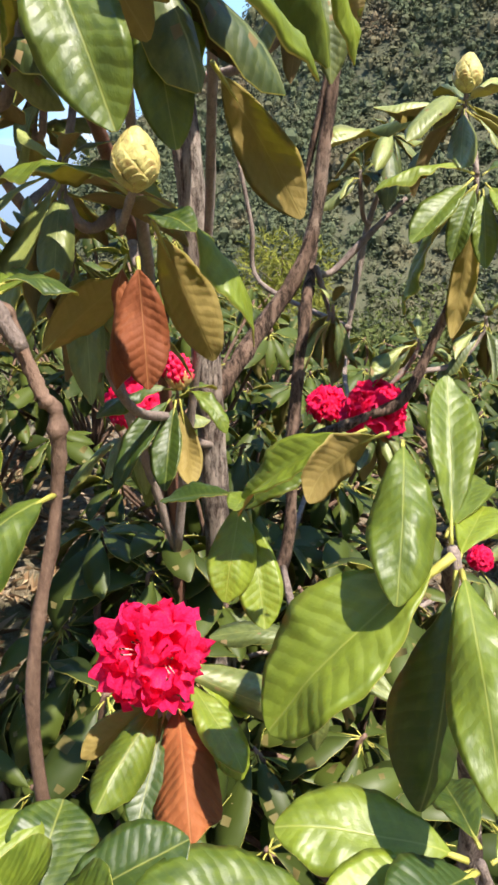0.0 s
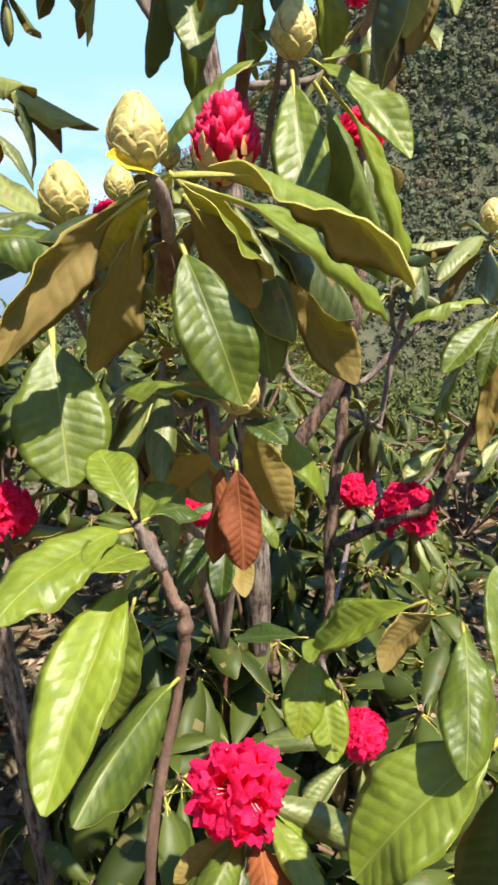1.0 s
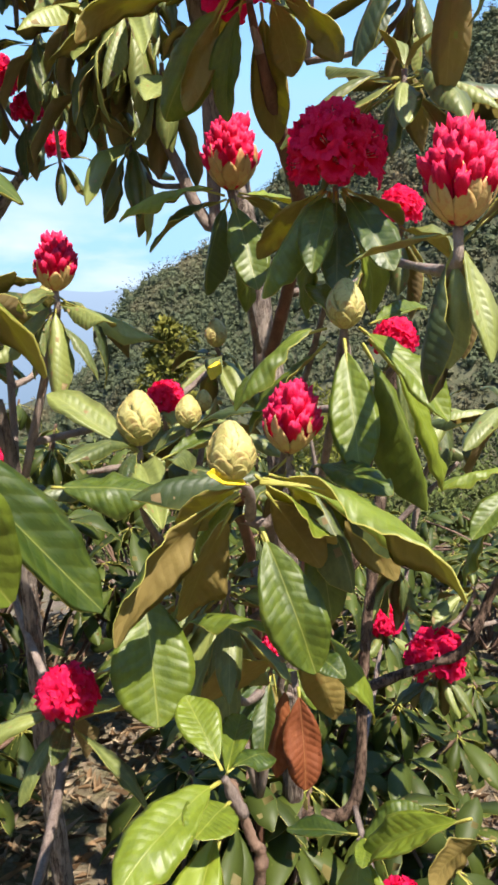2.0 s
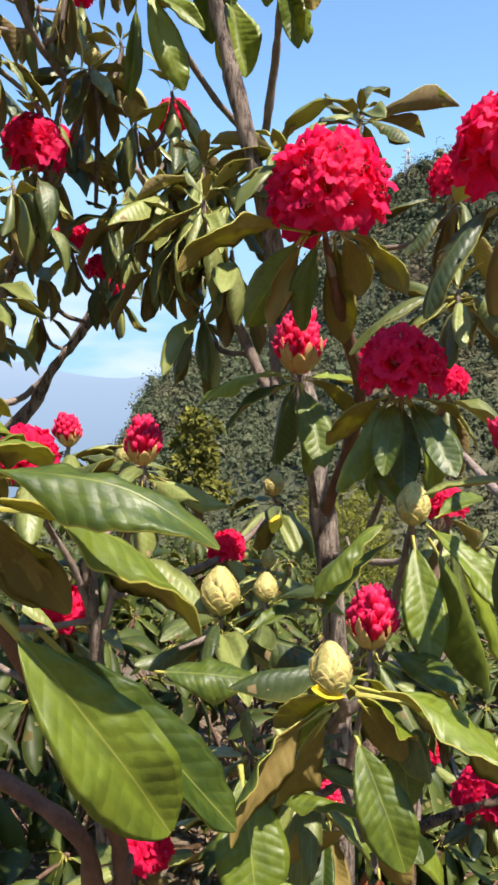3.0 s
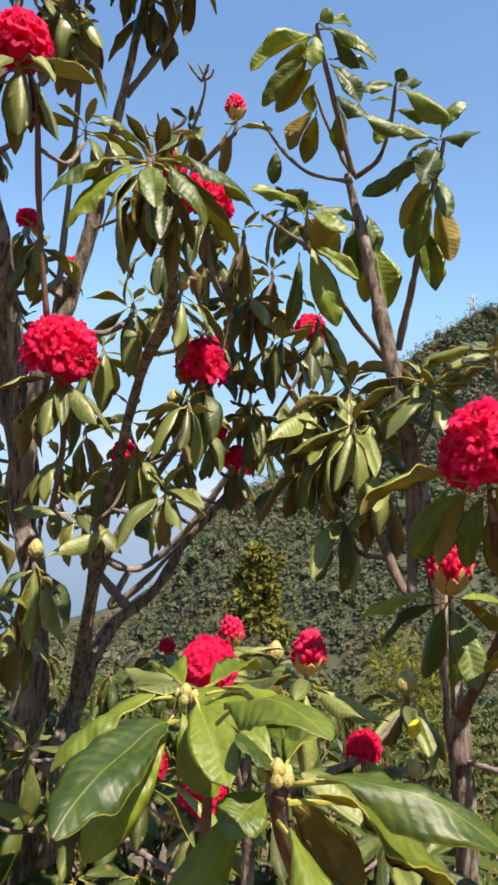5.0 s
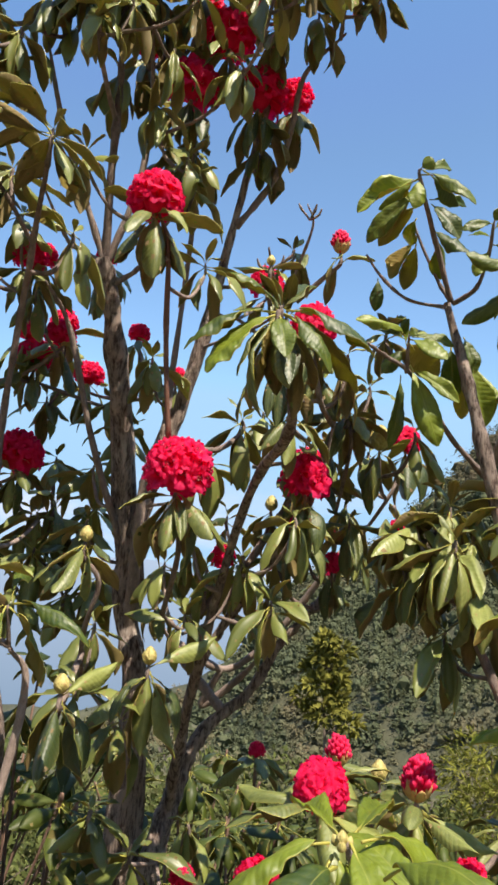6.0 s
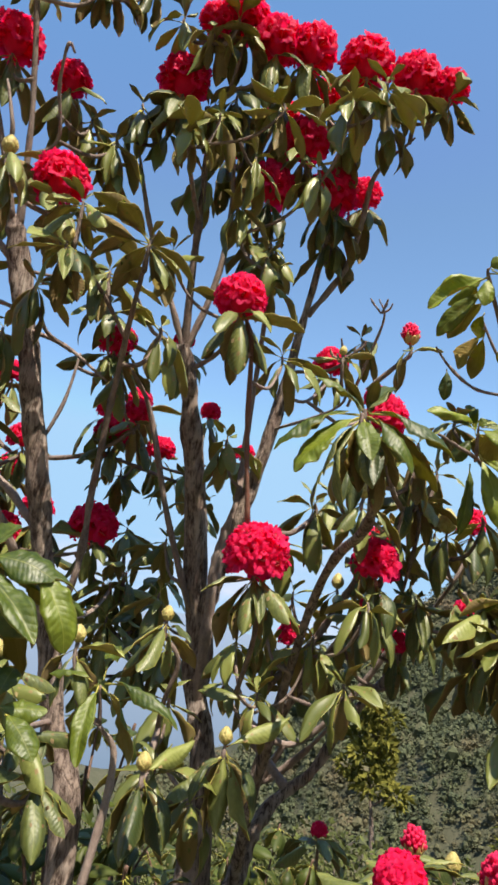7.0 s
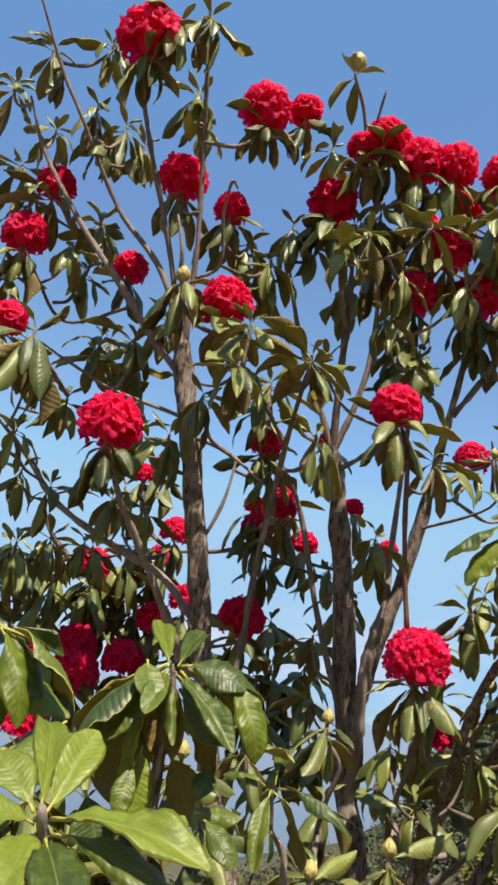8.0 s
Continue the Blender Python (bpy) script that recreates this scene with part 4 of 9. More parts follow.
leaf(twig, (-0.019, 0.65, 1.476), (0.045, 0.727, 1.447), 0.036, (0.37, 0.04, 0.93), 0)
leaf(twig, (-0.031, 0.652, 1.473), (-0.051, 0.698, 1.353), 0.036, (-0.9, -0.43, -0.01), 2)
leaf(twig, (-0.023, 0.651, 1.474), (0.014, 0.688, 1.357), 0.036, (0.68, -0.73, -0.02), 1)
opening_truss(middle_tree, (-0.139, 0.834, 1.495), 0.082)
twig = limb(middle_tree, "twig", [(-0.110, 0.976, 1.289, 0.0042), (-0.126, 0.894, 1.390, 0.0035), (-0.139, 0.834, 1.497, 0.0024)])
leaf(twig, (-0.147, 0.834, 1.489), (-0.267, 0.797, 1.458), 0.026, (-0.16, -0.28, 0.95), 3)
leaf(twig, (-0.145, 0.834, 1.485), (-0.232, 0.796, 1.423), 0.034, (-0.45, -0.33, 0.83), 1)
leaf(twig, (-0.138, 0.834, 1.485), (-0.106, 0.769, 1.38), 0.05, (0.08, -0.84, 0.53), 0)
leaf(twig, (-0.142, 0.834, 1.485), (-0.171, 0.841, 1.373), 0.04, (-0.53, -0.85, 0.08), 4)
leaf(twig, (-0.132, 0.834, 1.489), (-0.058, 0.845, 1.439), 0.036, (0.44, 0.51, 0.74), 2)
leaf(twig, (-0.13, 0.834, 1.492), (-0.046, 0.897, 1.475), 0.036, (0.34, -0.21, 0.92), 0)
leaf(twig, (-0.136, 0.844, 1.485), (-0.125, 0.887, 1.35), 0.04, (0.67, -0.72, -0.18), 2)
whorl(middle_tree, (-0.049, 1.054, 1.895), 12, 0.134, 22, stem=[(-0.038, 1.051, 1.817), (-0.045, 1.042, 1.687)])
whorl(middle_tree, (0.08, 0.962, 1.755), 8, 0.123, 50, "open", 0.07, stem=[(0.033, 0.993, 1.69), (-0.045, 1.042, 1.687)], bells=38, bell=0.3)
whorl(middle_tree, (0.052, 0.55, 1.676), 5, 0.118, 60, "open", 0.105, stem=[(0.075, 0.639, 1.636)], seed=1, bells=38, bell=0.3)
whorl(middle_tree, (0.033, 0.413, 1.428), 7, 0.112, 55, "opening", 0.062, stem=[(0.034, 0.481, 1.401), (0.057, 0.814, 1.411)])
whorl(middle_tree, (0.04, 0.707, 1.593), 12, 0.123, 30, stem=[(0.046, 0.762, 1.549)])
whorl(middle_tree, (0.08, 0.964, 1.467), 7, 0.112, 45, "open", 0.06, stem=[(0.021, 0.948, 1.386), (-0.075, 0.922, 1.373)], bells=38, bell=0.3)
whorl(middle_tree, (0.063, 0.853, 1.305), 4, 0.112, 50, "open", 0.055, stem=[(0.005, 0.919, 1.219), (-0.092, 1.026, 1.202)], thick=0.0048, bells=38, bell=0.3)

front_bush = thing("rhododendron_bush", (-0.1, 0.6, 0), "young rhododendron bush with scaly buds and broad glossy leaves", "bush")
limb(front_bush, "trunk", [(-0.100, 0.990, -0.020, 0.0101), (-0.110, 0.980, 0.500, 0.0099), (-0.110, 0.900, 0.880, 0.0072), (-0.110, 0.660, 1.100, 0.00585), (-0.112, 0.460, 1.220, 0.00495), (-0.101, 0.381, 1.258, 0.0045)], BARK_RED)
limb(front_bush, "branch", [(-0.110, 0.860, 0.930, 0.0054), (-0.090, 0.620, 1.130, 0.0045), (-0.073, 0.466, 1.294, 0.00306)])
limb(front_bush, "branch", [(-0.110, 0.969, 0.554, 0.0072), (-0.050, 0.850, 1.000, 0.0054), (-0.030, 0.680, 1.220, 0.0045), (-0.024, 0.577, 1.354, 0.00306)])
limb(front_bush, "branch", [(-0.110, 0.980, 0.550, 0.0072), (-0.180, 0.840, 0.950, 0.0054), (-0.230, 0.700, 1.130, 0.0045), (-0.224, 0.647, 1.230, 0.00306)])
twig = limb(front_bush, "twig", [(-0.101, 0.400, 1.234, 0.0042), (-0.101, 0.381, 1.258, 0.00385), (-0.107, 0.370, 1.268, 0.0024)])
leaf(twig, (-0.093, 0.381, 1.234), (-0.057, 0.343, 1.149), 0.044, (0.12, -0.89, 0.45), 1)
leaf(twig, (-0.093, 0.371, 1.268), (0.025, 0.304, 1.218), 0.034, (0.54, 0.38, 0.76), 3)
leaf(twig, (-0.092, 0.392, 1.264), (0.037, 0.46, 1.173), 0.04, (0.66, -0.43, 0.62), 2)
leaf(twig, (-0.09, 0.382, 1.258), (-0.05, 0.418, 1.19), 0.032, (-0.13, 0.9, 0.41), 0)
leaf(twig, (-0.097, 0.381, 1.27), (-0.04, 0.421, 1.207), 0.028, (0.35, 0.61, 0.71), 5)
leaf(twig, (-0.107, 0.37, 1.261), (-0.181, 0.321, 1.177), 0.034, (-0.66, 0.74, 0.15), 3)
leaf(twig, (-0.112, 0.379, 1.248), (-0.153, 0.409, 1.151), 0.034, (-0.42, 0.8, 0.43), 5)
leaf(twig, (-0.108, 0.38, 1.262), (-0.153, 0.419, 1.213), 0.032, (0.09, 0.82, 0.57), 2)
leaf(twig, (-0.056, 0.453, 1.231), (-0.04, 0.439, 1.139), 0.034, (0.07, -0.98, 0.17), 0)
leaf(twig, (-0.104, 0.39, 1.253), (-0.145, 0.458, 1.179), 0.03, (-0.93, -0.24, 0.29), 4)
leaf(twig, (-0.088, 0.412, 1.262), (-0.052, 0.47, 1.2), 0.03, (0.59, 0.4, 0.7), 2)
flower_bud(front_bush, (-0.111, 0.369, 1.269), 0.040, (-0.05, 0.0, 1))
leaf(twig, (-0.1, 0.366, 1.267), (-0.126, 0.356, 1.278), 0.012, (0, -0.7, 0.6), 5).data = YELLOW_LEAF
whorl(front_bush, (-0.224, 0.646, 1.228), 12, 0.118, 18, "bud", 0.057, stem=[(-0.225, 0.661, 1.162), (-0.228, 0.685, 1.159)], spread=22, seed=2)
whorl(front_bush, (-0.172, 0.637, 1.248), 5, 0.106, 5, "bud", 0.034, stem=[(-0.192, 0.646, 1.172), (-0.225, 0.661, 1.162)])
whorl(front_bush, (-0.178, 0.849, 1.226), 7, 0.101, 25, "bud", 0.028, stem=[(-0.192, 0.807, 1.114), (-0.216, 0.74, 1.079)])
twig = limb(front_bush, "twig", [(-0.229, 0.629, 1.211, 0.0035), (-0.256, 0.563, 1.221, 0.0024)])
leaf(twig, (-0.267, 0.487, 1.229), (-0.174, 0.482, 1.227), 0.044, (0, -0.52, 0.86), 5)
leaf(twig, (-0.194, 0.596, 1.225), (-0.127, 0.649, 1.244), 0.03, (-0.03, -0.3, 0.95), 0)
twig = limb(front_bush, "twig", [(-0.017, 0.598, 1.306, 0.0042), (-0.023, 0.580, 1.345, 0.0035), (-0.024, 0.577, 1.354, 0.0024)])
leaf(twig, (-0.025, 0.565, 1.343), (-0.015, 0.495, 1.239), 0.044, (-0.1, -0.83, 0.55), 0)
leaf(twig, (-0.011, 0.575, 1.352), (0.058, 0.515, 1.28), 0.036, (0.19, -0.65, 0.73), 1)
leaf(twig, (-0.04, 0.578, 1.351), (-0.12, 0.546, 1.283), 0.034, (-0.55, -0.29, 0.78), 3)
leaf(twig, (-0.039, 0.586, 1.339), (-0.114, 0.586, 1.242), 0.032, (-0.78, -0.19, 0.6), 0)
leaf(twig, (-0.007, 0.582, 1.337), (0.054, 0.56, 1.188), 0.042, (0.47, -0.82, 0.31), 4)
leaf(twig, (0, 0.592, 1.341), (0.076, 0.611, 1.192), 0.036, (0.7, -0.66, 0.27), 2)
leaf(twig, (-0.025, 0.587, 1.353), (-0.05, 0.674, 1.388), 0.03, (-0.08, -0.39, 0.92), 0)
leaf(twig, (0, 0.594, 1.354), (0.061, 0.657, 1.366), 0.03, (0.12, -0.3, 0.95), 0)
flower_bud(front_bush, (-0.024, 0.576, 1.351), 0.044)
whorl(front_bush, (-0.073, 0.476, 1.262), 7, 0.112, 35, "opening", 0.056, stem=[(-0.088, 0.481, 1.203), (-0.112, 0.489, 1.203)], seed=5)
twig = limb(front_bush, "twig", [(-0.056, 0.536, 1.223, 0.0028), (-0.051, 0.530, 1.237, 0.0024)])
leaf(twig, (-0.051, 0.53, 1.237), (0.003, 0.447, 1.235), 0.038, (-0.25, -0.19, 0.95), 2)
leaf(twig, (-0.062, 0.53, 1.236), (-0.033, 0.495, 1.181), 0.034, (0.08, -0.82, 0.57), 0)

side_bush = thing("rhododendron_bush", (0.2, 0.45, 0), "low rhododendron bush with wide glossy leaves in full sun", "bush")
limb(side_bush, "trunk", [(0.240, 0.500, -0.020, 0.0125), (0.200, 0.460, 0.500, 0.00936), (0.130, 0.360, 0.850, 0.0072), (0.102, 0.323, 0.951, 0.0054)])
twig = limb(side_bush, "twig", [(0.108, 0.316, 0.930, 0.0035), (0.103, 0.320, 0.952, 0.0035), (0.102, 0.321, 0.957, 0.0024)])
leaf(twig, (0.083, 0.37, 0.994), (0.069, 0.288, 0.945), 0.036, (-0.04, -0.5, 0.86), 3)
leaf(twig, (0.102, 0.323, 0.957), (0.11, 0.395, 1.022), 0.03, (0.08, -0.67, 0.74), 0)
leaf(twig, (0.101, 0.316, 0.955), (0.01, 0.293, 0.864), 0.066, (-0.54, -0.52, 0.66), 1)
leaf(twig, (0.102, 0.334, 0.955), (0.142, 0.433, 0.944), 0.028, (0.4, -0.06, 0.92), 1)
leaf(twig, (0.106, 0.315, 0.947), (0.1, 0.209, 0.901), 0.036, (-0.21, -0.37, 0.9), 3)
leaf(twig, (0.104, 0.316, 0.946), (0.085, 0.267, 0.837), 0.042, (-0.02, -0.91, 0.41), 4)
leaf(twig, (0.078, 0.382, 0.994), (0.033, 0.371, 0.956), 0.034, (-0.32, 0.94, 0.11), 6)
leaf(twig, (0.104, 0.317, 0.949), (0.137, 0.378, 0.948), 0.03, (0.06, -0.02, 1), 2)
twig = limb(side_bush, "twig", [(-0.005, 0.488, 0.875, 0.0028), (-0.007, 0.489, 0.899, 0.0024)])
leaf(twig, (-0.005, 0.498, 0.894), (-0.017, 0.441, 0.839), 0.038, (0, -0.7, 0.72), 3)
leaf(twig, (0, 0.493, 0.885), (0.012, 0.438, 0.818), 0.036, (0.02, -0.77, 0.64), 0)
leaf(twig, (-0.007, 0.499, 0.896), (-0.071, 0.528, 0.874), 0.026, (-0.34, -0.02, 0.94), 0)
leaf(twig, (0, 0.491, 0.902), (-0.01, 0.44, 0.913), 0.02, (0.17, 0.17, 0.97), 0)
leaf(twig, (-0.009, 0.483, 0.887), (0.048, 0.483, 0.938), 0.042, (-0.59, -0.46, 0.66), 1)
leaf(twig, (0.072, 0.421, 0.98), (-0.008, 0.465, 0.897), 0.036, (-0.76, -0.27, 0.59), 1)
limb(side_bush, "branch", [(0.206, 0.466, 0.426, 0.0081), (0.140, 0.300, 0.650, 0.0063), (0.114, 0.246, 0.816, 0.00306)])
twig = limb(side_bush, "twig", [(0.119, 0.247, 0.806, 0.0035), (0.110, 0.246, 0.828, 0.0024)])
leaf(twig, (0.105, 0.248, 0.827), (0.012, 0.254, 0.841), 0.046, (0.12, -0.23, 0.97), 2)
leaf(twig, (0.107, 0.244, 0.825), (0.029, 0.211, 0.835), 0.042, (0.18, -0.12, 0.98), 0)
leaf(twig, (0.111, 0.251, 0.832), (0.11, 0.316, 0.806), 0.03, (-0.15, 0.37, 0.92), 0)
leaf(twig, (0.106, 0.238, 0.833), (0.059, 0.198, 0.855), 0.042, (0.31, 0.15, 0.94), 0)
leaf(twig, (0.115, 0.245, 0.829), (0.145, 0.262, 0.827), 0.03, (0.12, -0.14, 0.98), 1)

near_bush = thing("rhododendron_bush", (-0.2, 0.4, 0), "rhododendron shoot on a thin bare knobbly stem with broad leaves", "bush")
limb(near_bush, "trunk", [(-0.130, 0.400, -0.020, 0.00936), (-0.125, 0.380, 0.450, 0.009), (-0.120, 0.314, 0.821, 0.00396), (-0.097, 0.329, 0.975, 0.00324), (-0.092, 0.329, 1.022, 0.00414), (-0.098, 0.328, 1.038, 0.00315), (-0.110, 0.334, 1.071, 0.00342), (-0.110, 0.324, 1.074, 0.00405)], BARK_STEM)
twig = limb(near_bush, "twig", [(-0.102, 0.323, 1.058, 0.0035), (-0.110, 0.324, 1.074, 0.0035), (-0.115, 0.323, 1.086, 0.0024)])
leaf(twig, (-0.118, 0.322, 1.084), (-0.166, 0.238, 1.076), 0.04, (0.05, -0.12, 0.99), 2)
leaf(twig, (-0.111, 0.318, 1.073), (-0.128, 0.269, 1.087), 0.036, (0.29, 0.17, 0.94), 0)
leaf(twig, (-0.117, 0.312, 1.064), (-0.141, 0.202, 1.005), 0.04, (0.05, -0.48, 0.87), 1)
leaf(twig, (-0.117, 0.329, 1.087), (-0.146, 0.376, 1.11), 0.032, (0.05, -0.41, 0.91), 0)
leaf(twig, (-0.114, 0.329, 1.085), (-0.084, 0.361, 1.075), 0.022, (0.3, 0.03, 0.95), 3)
leaf(twig, (-0.118, 0.317, 1.044), (-0.138, 0.305, 0.964), 0.028, (-0.14, -0.97, 0.18), 5)
leaf(twig, (-0.096, 0.328, 0.983), (-0.137, 0.228, 0.971), 0.034, (0.11, -0.15, 0.98), 4)
leaf(twig, (-0.183, 0.427, 1.177), (-0.165, 0.374, 1.087), 0.064, (0.24, -0.81, 0.53), 0)
leaf(twig, (-0.115, 0.326, 1.081), (-0.109, 0.412, 1.073), 0.024, (0.12, 0.09, 0.99), 0)

low_bush = thing("rhododendron_bush", (-0.07, 0.55, 0), "low rhododendron twig bearing one open crimson truss", "bush")
limb(low_bush, "trunk", [(-0.070, 0.520, -0.020, 0.00936), (-0.075, 0.500, 0.400, 0.0081), (-0.058, 0.398, 0.705, 0.0054), (-0.062, 0.410, 0.789, 0.0045)])
whorl(low_bush, (-0.060, 0.412, 0.812), 4, 0.101, 60, "open", 0.069, stem=[(-0.059, 0.4, 0.717)], axis=(-0.05, -0.62, 0.75), seed=4, bells=13, bell=0.52)
twig = limb(low_bush, "twig", [(-0.053, 0.407, 0.755, 0.0035), (-0.060, 0.408, 0.786, 0.0024)])
leaf(twig, (-0.06, 0.405, 0.783), (-0.095, 0.331, 0.761), 0.036, (0.06, -0.31, 0.95), 4)
leaf(twig, (-0.057, 0.404, 0.781), (-0.071, 0.333, 0.744), 0.034, (0.17, -0.48, 0.86), 0)
leaf(twig, (-0.051, 0.413, 0.775), (-0.034, 0.31, 0.759), 0.048, (0, -0.16, 0.99), 1, True)
leaf(twig, (-0.056, 0.407, 0.784), (-0.114, 0.38, 0.754), 0.03, (-0.4, 0.92, -0.05), 0)
leaf(twig, (-0.046, 0.416, 0.793), (-0.004, 0.354, 0.769), 0.03, (0.16, -0.26, 0.95), 2)
leaf(twig, (-0.044, 0.419, 0.796), (0, 0.424, 0.755), 0.03, (0.68, -0.29, 0.68), 0)
leaf(twig, (-0.039, 0.424, 0.786), (-0.005, 0.406, 0.708), 0.03, (0.43, -0.82, 0.38), 0)
twig = limb(middle_tree, "twig", [(-0.069, 0.450, 1.088, 0.0028), (-0.066, 0.439, 1.076, 0.0024)])
leaf(twig, (-0.065, 0.44, 1.081), (-0.059, 0.412, 1.009), 0.034, (0.14, -0.92, 0.36), 0, True)
leaf(twig, (-0.073, 0.449, 1.081), (-0.083, 0.438, 1), 0.026, (-0.39, -0.9, 0.18), 1, True)

front_shoot = thing("rhododendron_bush", (-0.36, 0.3, 0), "rhododendron bush with a red-barked fork and long glossy leaves", "bush")
limb(front_shoot, "trunk", [(-0.340, 0.340, -0.020, 0.0109), (-0.330, 0.320, 0.600, 0.00945), (-0.255, 0.293, 1.131, 0.00648), (-0.251, 0.292, 1.180, 0.00585), (-0.259, 0.269, 1.248, 0.00522), (-0.310, 0.199, 1.415, 0.0054), (-0.312, 0.186, 1.447, 0.0045)], BARK_RED)
limb(front_shoot, "branch", [(-0.255, 0.293, 1.139, 0.00612), (-0.267, 0.282, 1.174, 0.00612), (-0.287, 0.278, 1.221, 0.0054), (-0.450, 0.300, 1.300, 0.00306)], BARK_RED)
twig = limb(front_shoot, "twig", [(-0.310, 0.199, 1.415, 0.0042), (-0.312, 0.186, 1.447, 0.0035), (-0.315, 0.187, 1.457, 0.0024)])
leaf(twig, (-0.306, 0.189, 1.451), (-0.174, 0.186, 1.424), 0.042, (0.18, -0.32, 0.93), 3)
leaf(twig, (-0.312, 0.172, 1.435), (-0.262, 0.053, 1.37), 0.034, (0.32, -0.35, 0.88), 3)
leaf(twig, (-0.308, 0.186, 1.443), (-0.259, 0.222, 1.377), 0.03, (-0.24, 0.92, 0.32), 3)
leaf(twig, (-0.307, 0.186, 1.441), (-0.194, 0.264, 1.351), 0.034, (0.41, 0.37, 0.84), 3)
leaf(twig, (-0.289, 0.2, 1.383), (-0.206, 0.228, 1.249), 0.056, (-0.1, -0.55, 0.8), 1)
leaf(twig, (-0.281, 0.233, 1.363), (-0.174, 0.264, 1.228), 0.040, (0.2, -0.5, 0.8), 0)
leaf(twig, (-0.314, 0.188, 1.458), (-0.382, 0.252, 1.485), 0.034, (0.12, -0.27, 0.96), 2)
leaf(twig, (-0.311, 0.189, 1.458), (-0.295, 0.299, 1.444), 0.034, (-0.13, 0.15, 0.98), 2)
leaf(twig, (-0.316, 0.187, 1.455), (-0.338, 0.16, 1.481), 0.034, (0.63, 0.21, 0.75), 2)
leaf(twig, (-0.311, 0.198, 1.45), (-0.328, 0.322, 1.452), 0.036, (0.06, -0.01, 1), 1)
leaf(twig, (-0.321, 0.183, 1.447), (-0.338, 0.148, 1.433), 0.034, (0.05, -0.4, 0.92), 2)
leaf(twig, (-0.338, 0.216, 1.434), (-0.372, 0.124, 1.356), 0.036, (0.44, -0.60, 0.67), 5)
leaf(twig, (-0.310, 0.207, 1.435), (-0.267, 0.227, 1.379), 0.028, (-0.30, 0.93, 0.20), 5)
leaf_buds(front_shoot, (-0.315, 0.187, 1.454), 6, 0.013)
twig = limb(front_shoot, "twig", [(-0.368, 0.231, 1.458, 0.0035), (-0.381, 0.219, 1.491, 0.0024)])
leaf(twig, (-0.386, 0.213, 1.475), (-0.417, 0.085, 1.449), 0.046, (0, -0.2, 0.98), 2)
leaf(twig, (-0.392, 0.217, 1.489), (-0.462, 0.184, 1.444), 0.034, (-0.45, -0.23, 0.86), 3)
leaf(twig, (-0.377, 0.22, 1.49), (-0.341, 0.158, 1.457), 0.034, (0.01, -0.47, 0.88), 0)
leaf(twig, (-0.369, 0.221, 1.492), (-0.306, 0.288, 1.456), 0.03, (0.41, 0.11, 0.91), 3)
leaf(twig, (-0.366, 0.23, 1.486), (-0.34, 0.335, 1.413), 0.03, (0, 0.57, 0.82), 2)
leaf(twig, (-0.377, 0.25, 1.487), (-0.362, 0.403, 1.467), 0.03, (0.07, 0.12, 0.99), 0)
leaf(twig, (-0.39, 0.248, 1.486), (-0.446, 0.389, 1.461), 0.03, (-0.11, 0.13, 0.98), 0)
leaf(twig, (-0.348, 0.151, 1.495), (-0.28, 0.076, 1.517), 0.038, (-0.23, 0.08, 0.97), 3)
leaf(twig, (-0.389, 0.225, 1.480), (-0.356, 0.205, 1.431), 0.030, (0.40, -0.58, 0.71), 4)
leaf(twig, (-0.390, 0.225, 1.478), (-0.428, 0.165, 1.400), 0.036, (0.36, -0.60, 0.71), 2)
leaf_buds(front_shoot, (-0.383, 0.218, 1.488), 4, 0.011)
limb(front_shoot, "branch", [(-0.277, 0.301, 0.980, 0.0063), (-0.330, 0.330, 1.000, 0.0063), (-0.380, 0.330, 1.250, 0.0054), (-0.372, 0.259, 1.448, 0.00306)], BARK_RED)

flowering_bush = thing("rhododendron_bush", (-0.4, 0.85, 0), "rhododendron bush with crimson trusses and opening buds on its top", "bush")
limb(flowering_bush, "trunk", [(-0.380, 0.860, -0.020, 0.0172), (-0.400, 0.820, 0.600, 0.014), (-0.410, 0.800, 1.100, 0.00936), (-0.420, 0.780, 1.250, 0.0072)])
whorl(flowering_bush, (-0.336, 0.764, 1.38), 12, 0.118, 25, "opening", 0.062, stem=[(-0.36, 0.8, 1.3), (-0.4, 0.8, 1.15)])
whorl(flowering_bush, (-0.462, 0.699, 1.376), 10, 0.118, 20, "open", 0.078, stem=[(-0.43, 0.76, 1.25), (-0.41, 0.8, 1.15)], bells=38, bell=0.3)
whorl(flowering_bush, (-0.456, 0.84, 1.393), 8, 0.112, 20, "opening", 0.046, stem=[(-0.43, 0.85, 1.3), (-0.41, 0.8, 1.15)])
whorl(flowering_bush, (-0.745, 1.579, 1.214), 10, 0.123, 35, "open", 0.042, bells=38, bell=0.3)
whorl(flowering_bush, (-0.4, 0.94, 1.355), 8, 0.101, 20, "bud", 0.035, stem=[(-0.409, 0.901, 1.272), (-0.424, 0.836, 1.257)])
whorl(flowering_bush, (-0.18, 1.077, 1.286), 9, 0.112, 30, "bud", 0.045, stem=[(-0.259, 0.971, 1.206), (-0.389, 0.8, 1.193)], thick=0.0048)
whorl(flowering_bush, (-0.538, 0.677, 1.256), 8, 0.112, 30, "open", 0.062, stem=[(-0.491, 0.72, 1.177), (-0.414, 0.791, 1.164)], bells=38, bell=0.3)
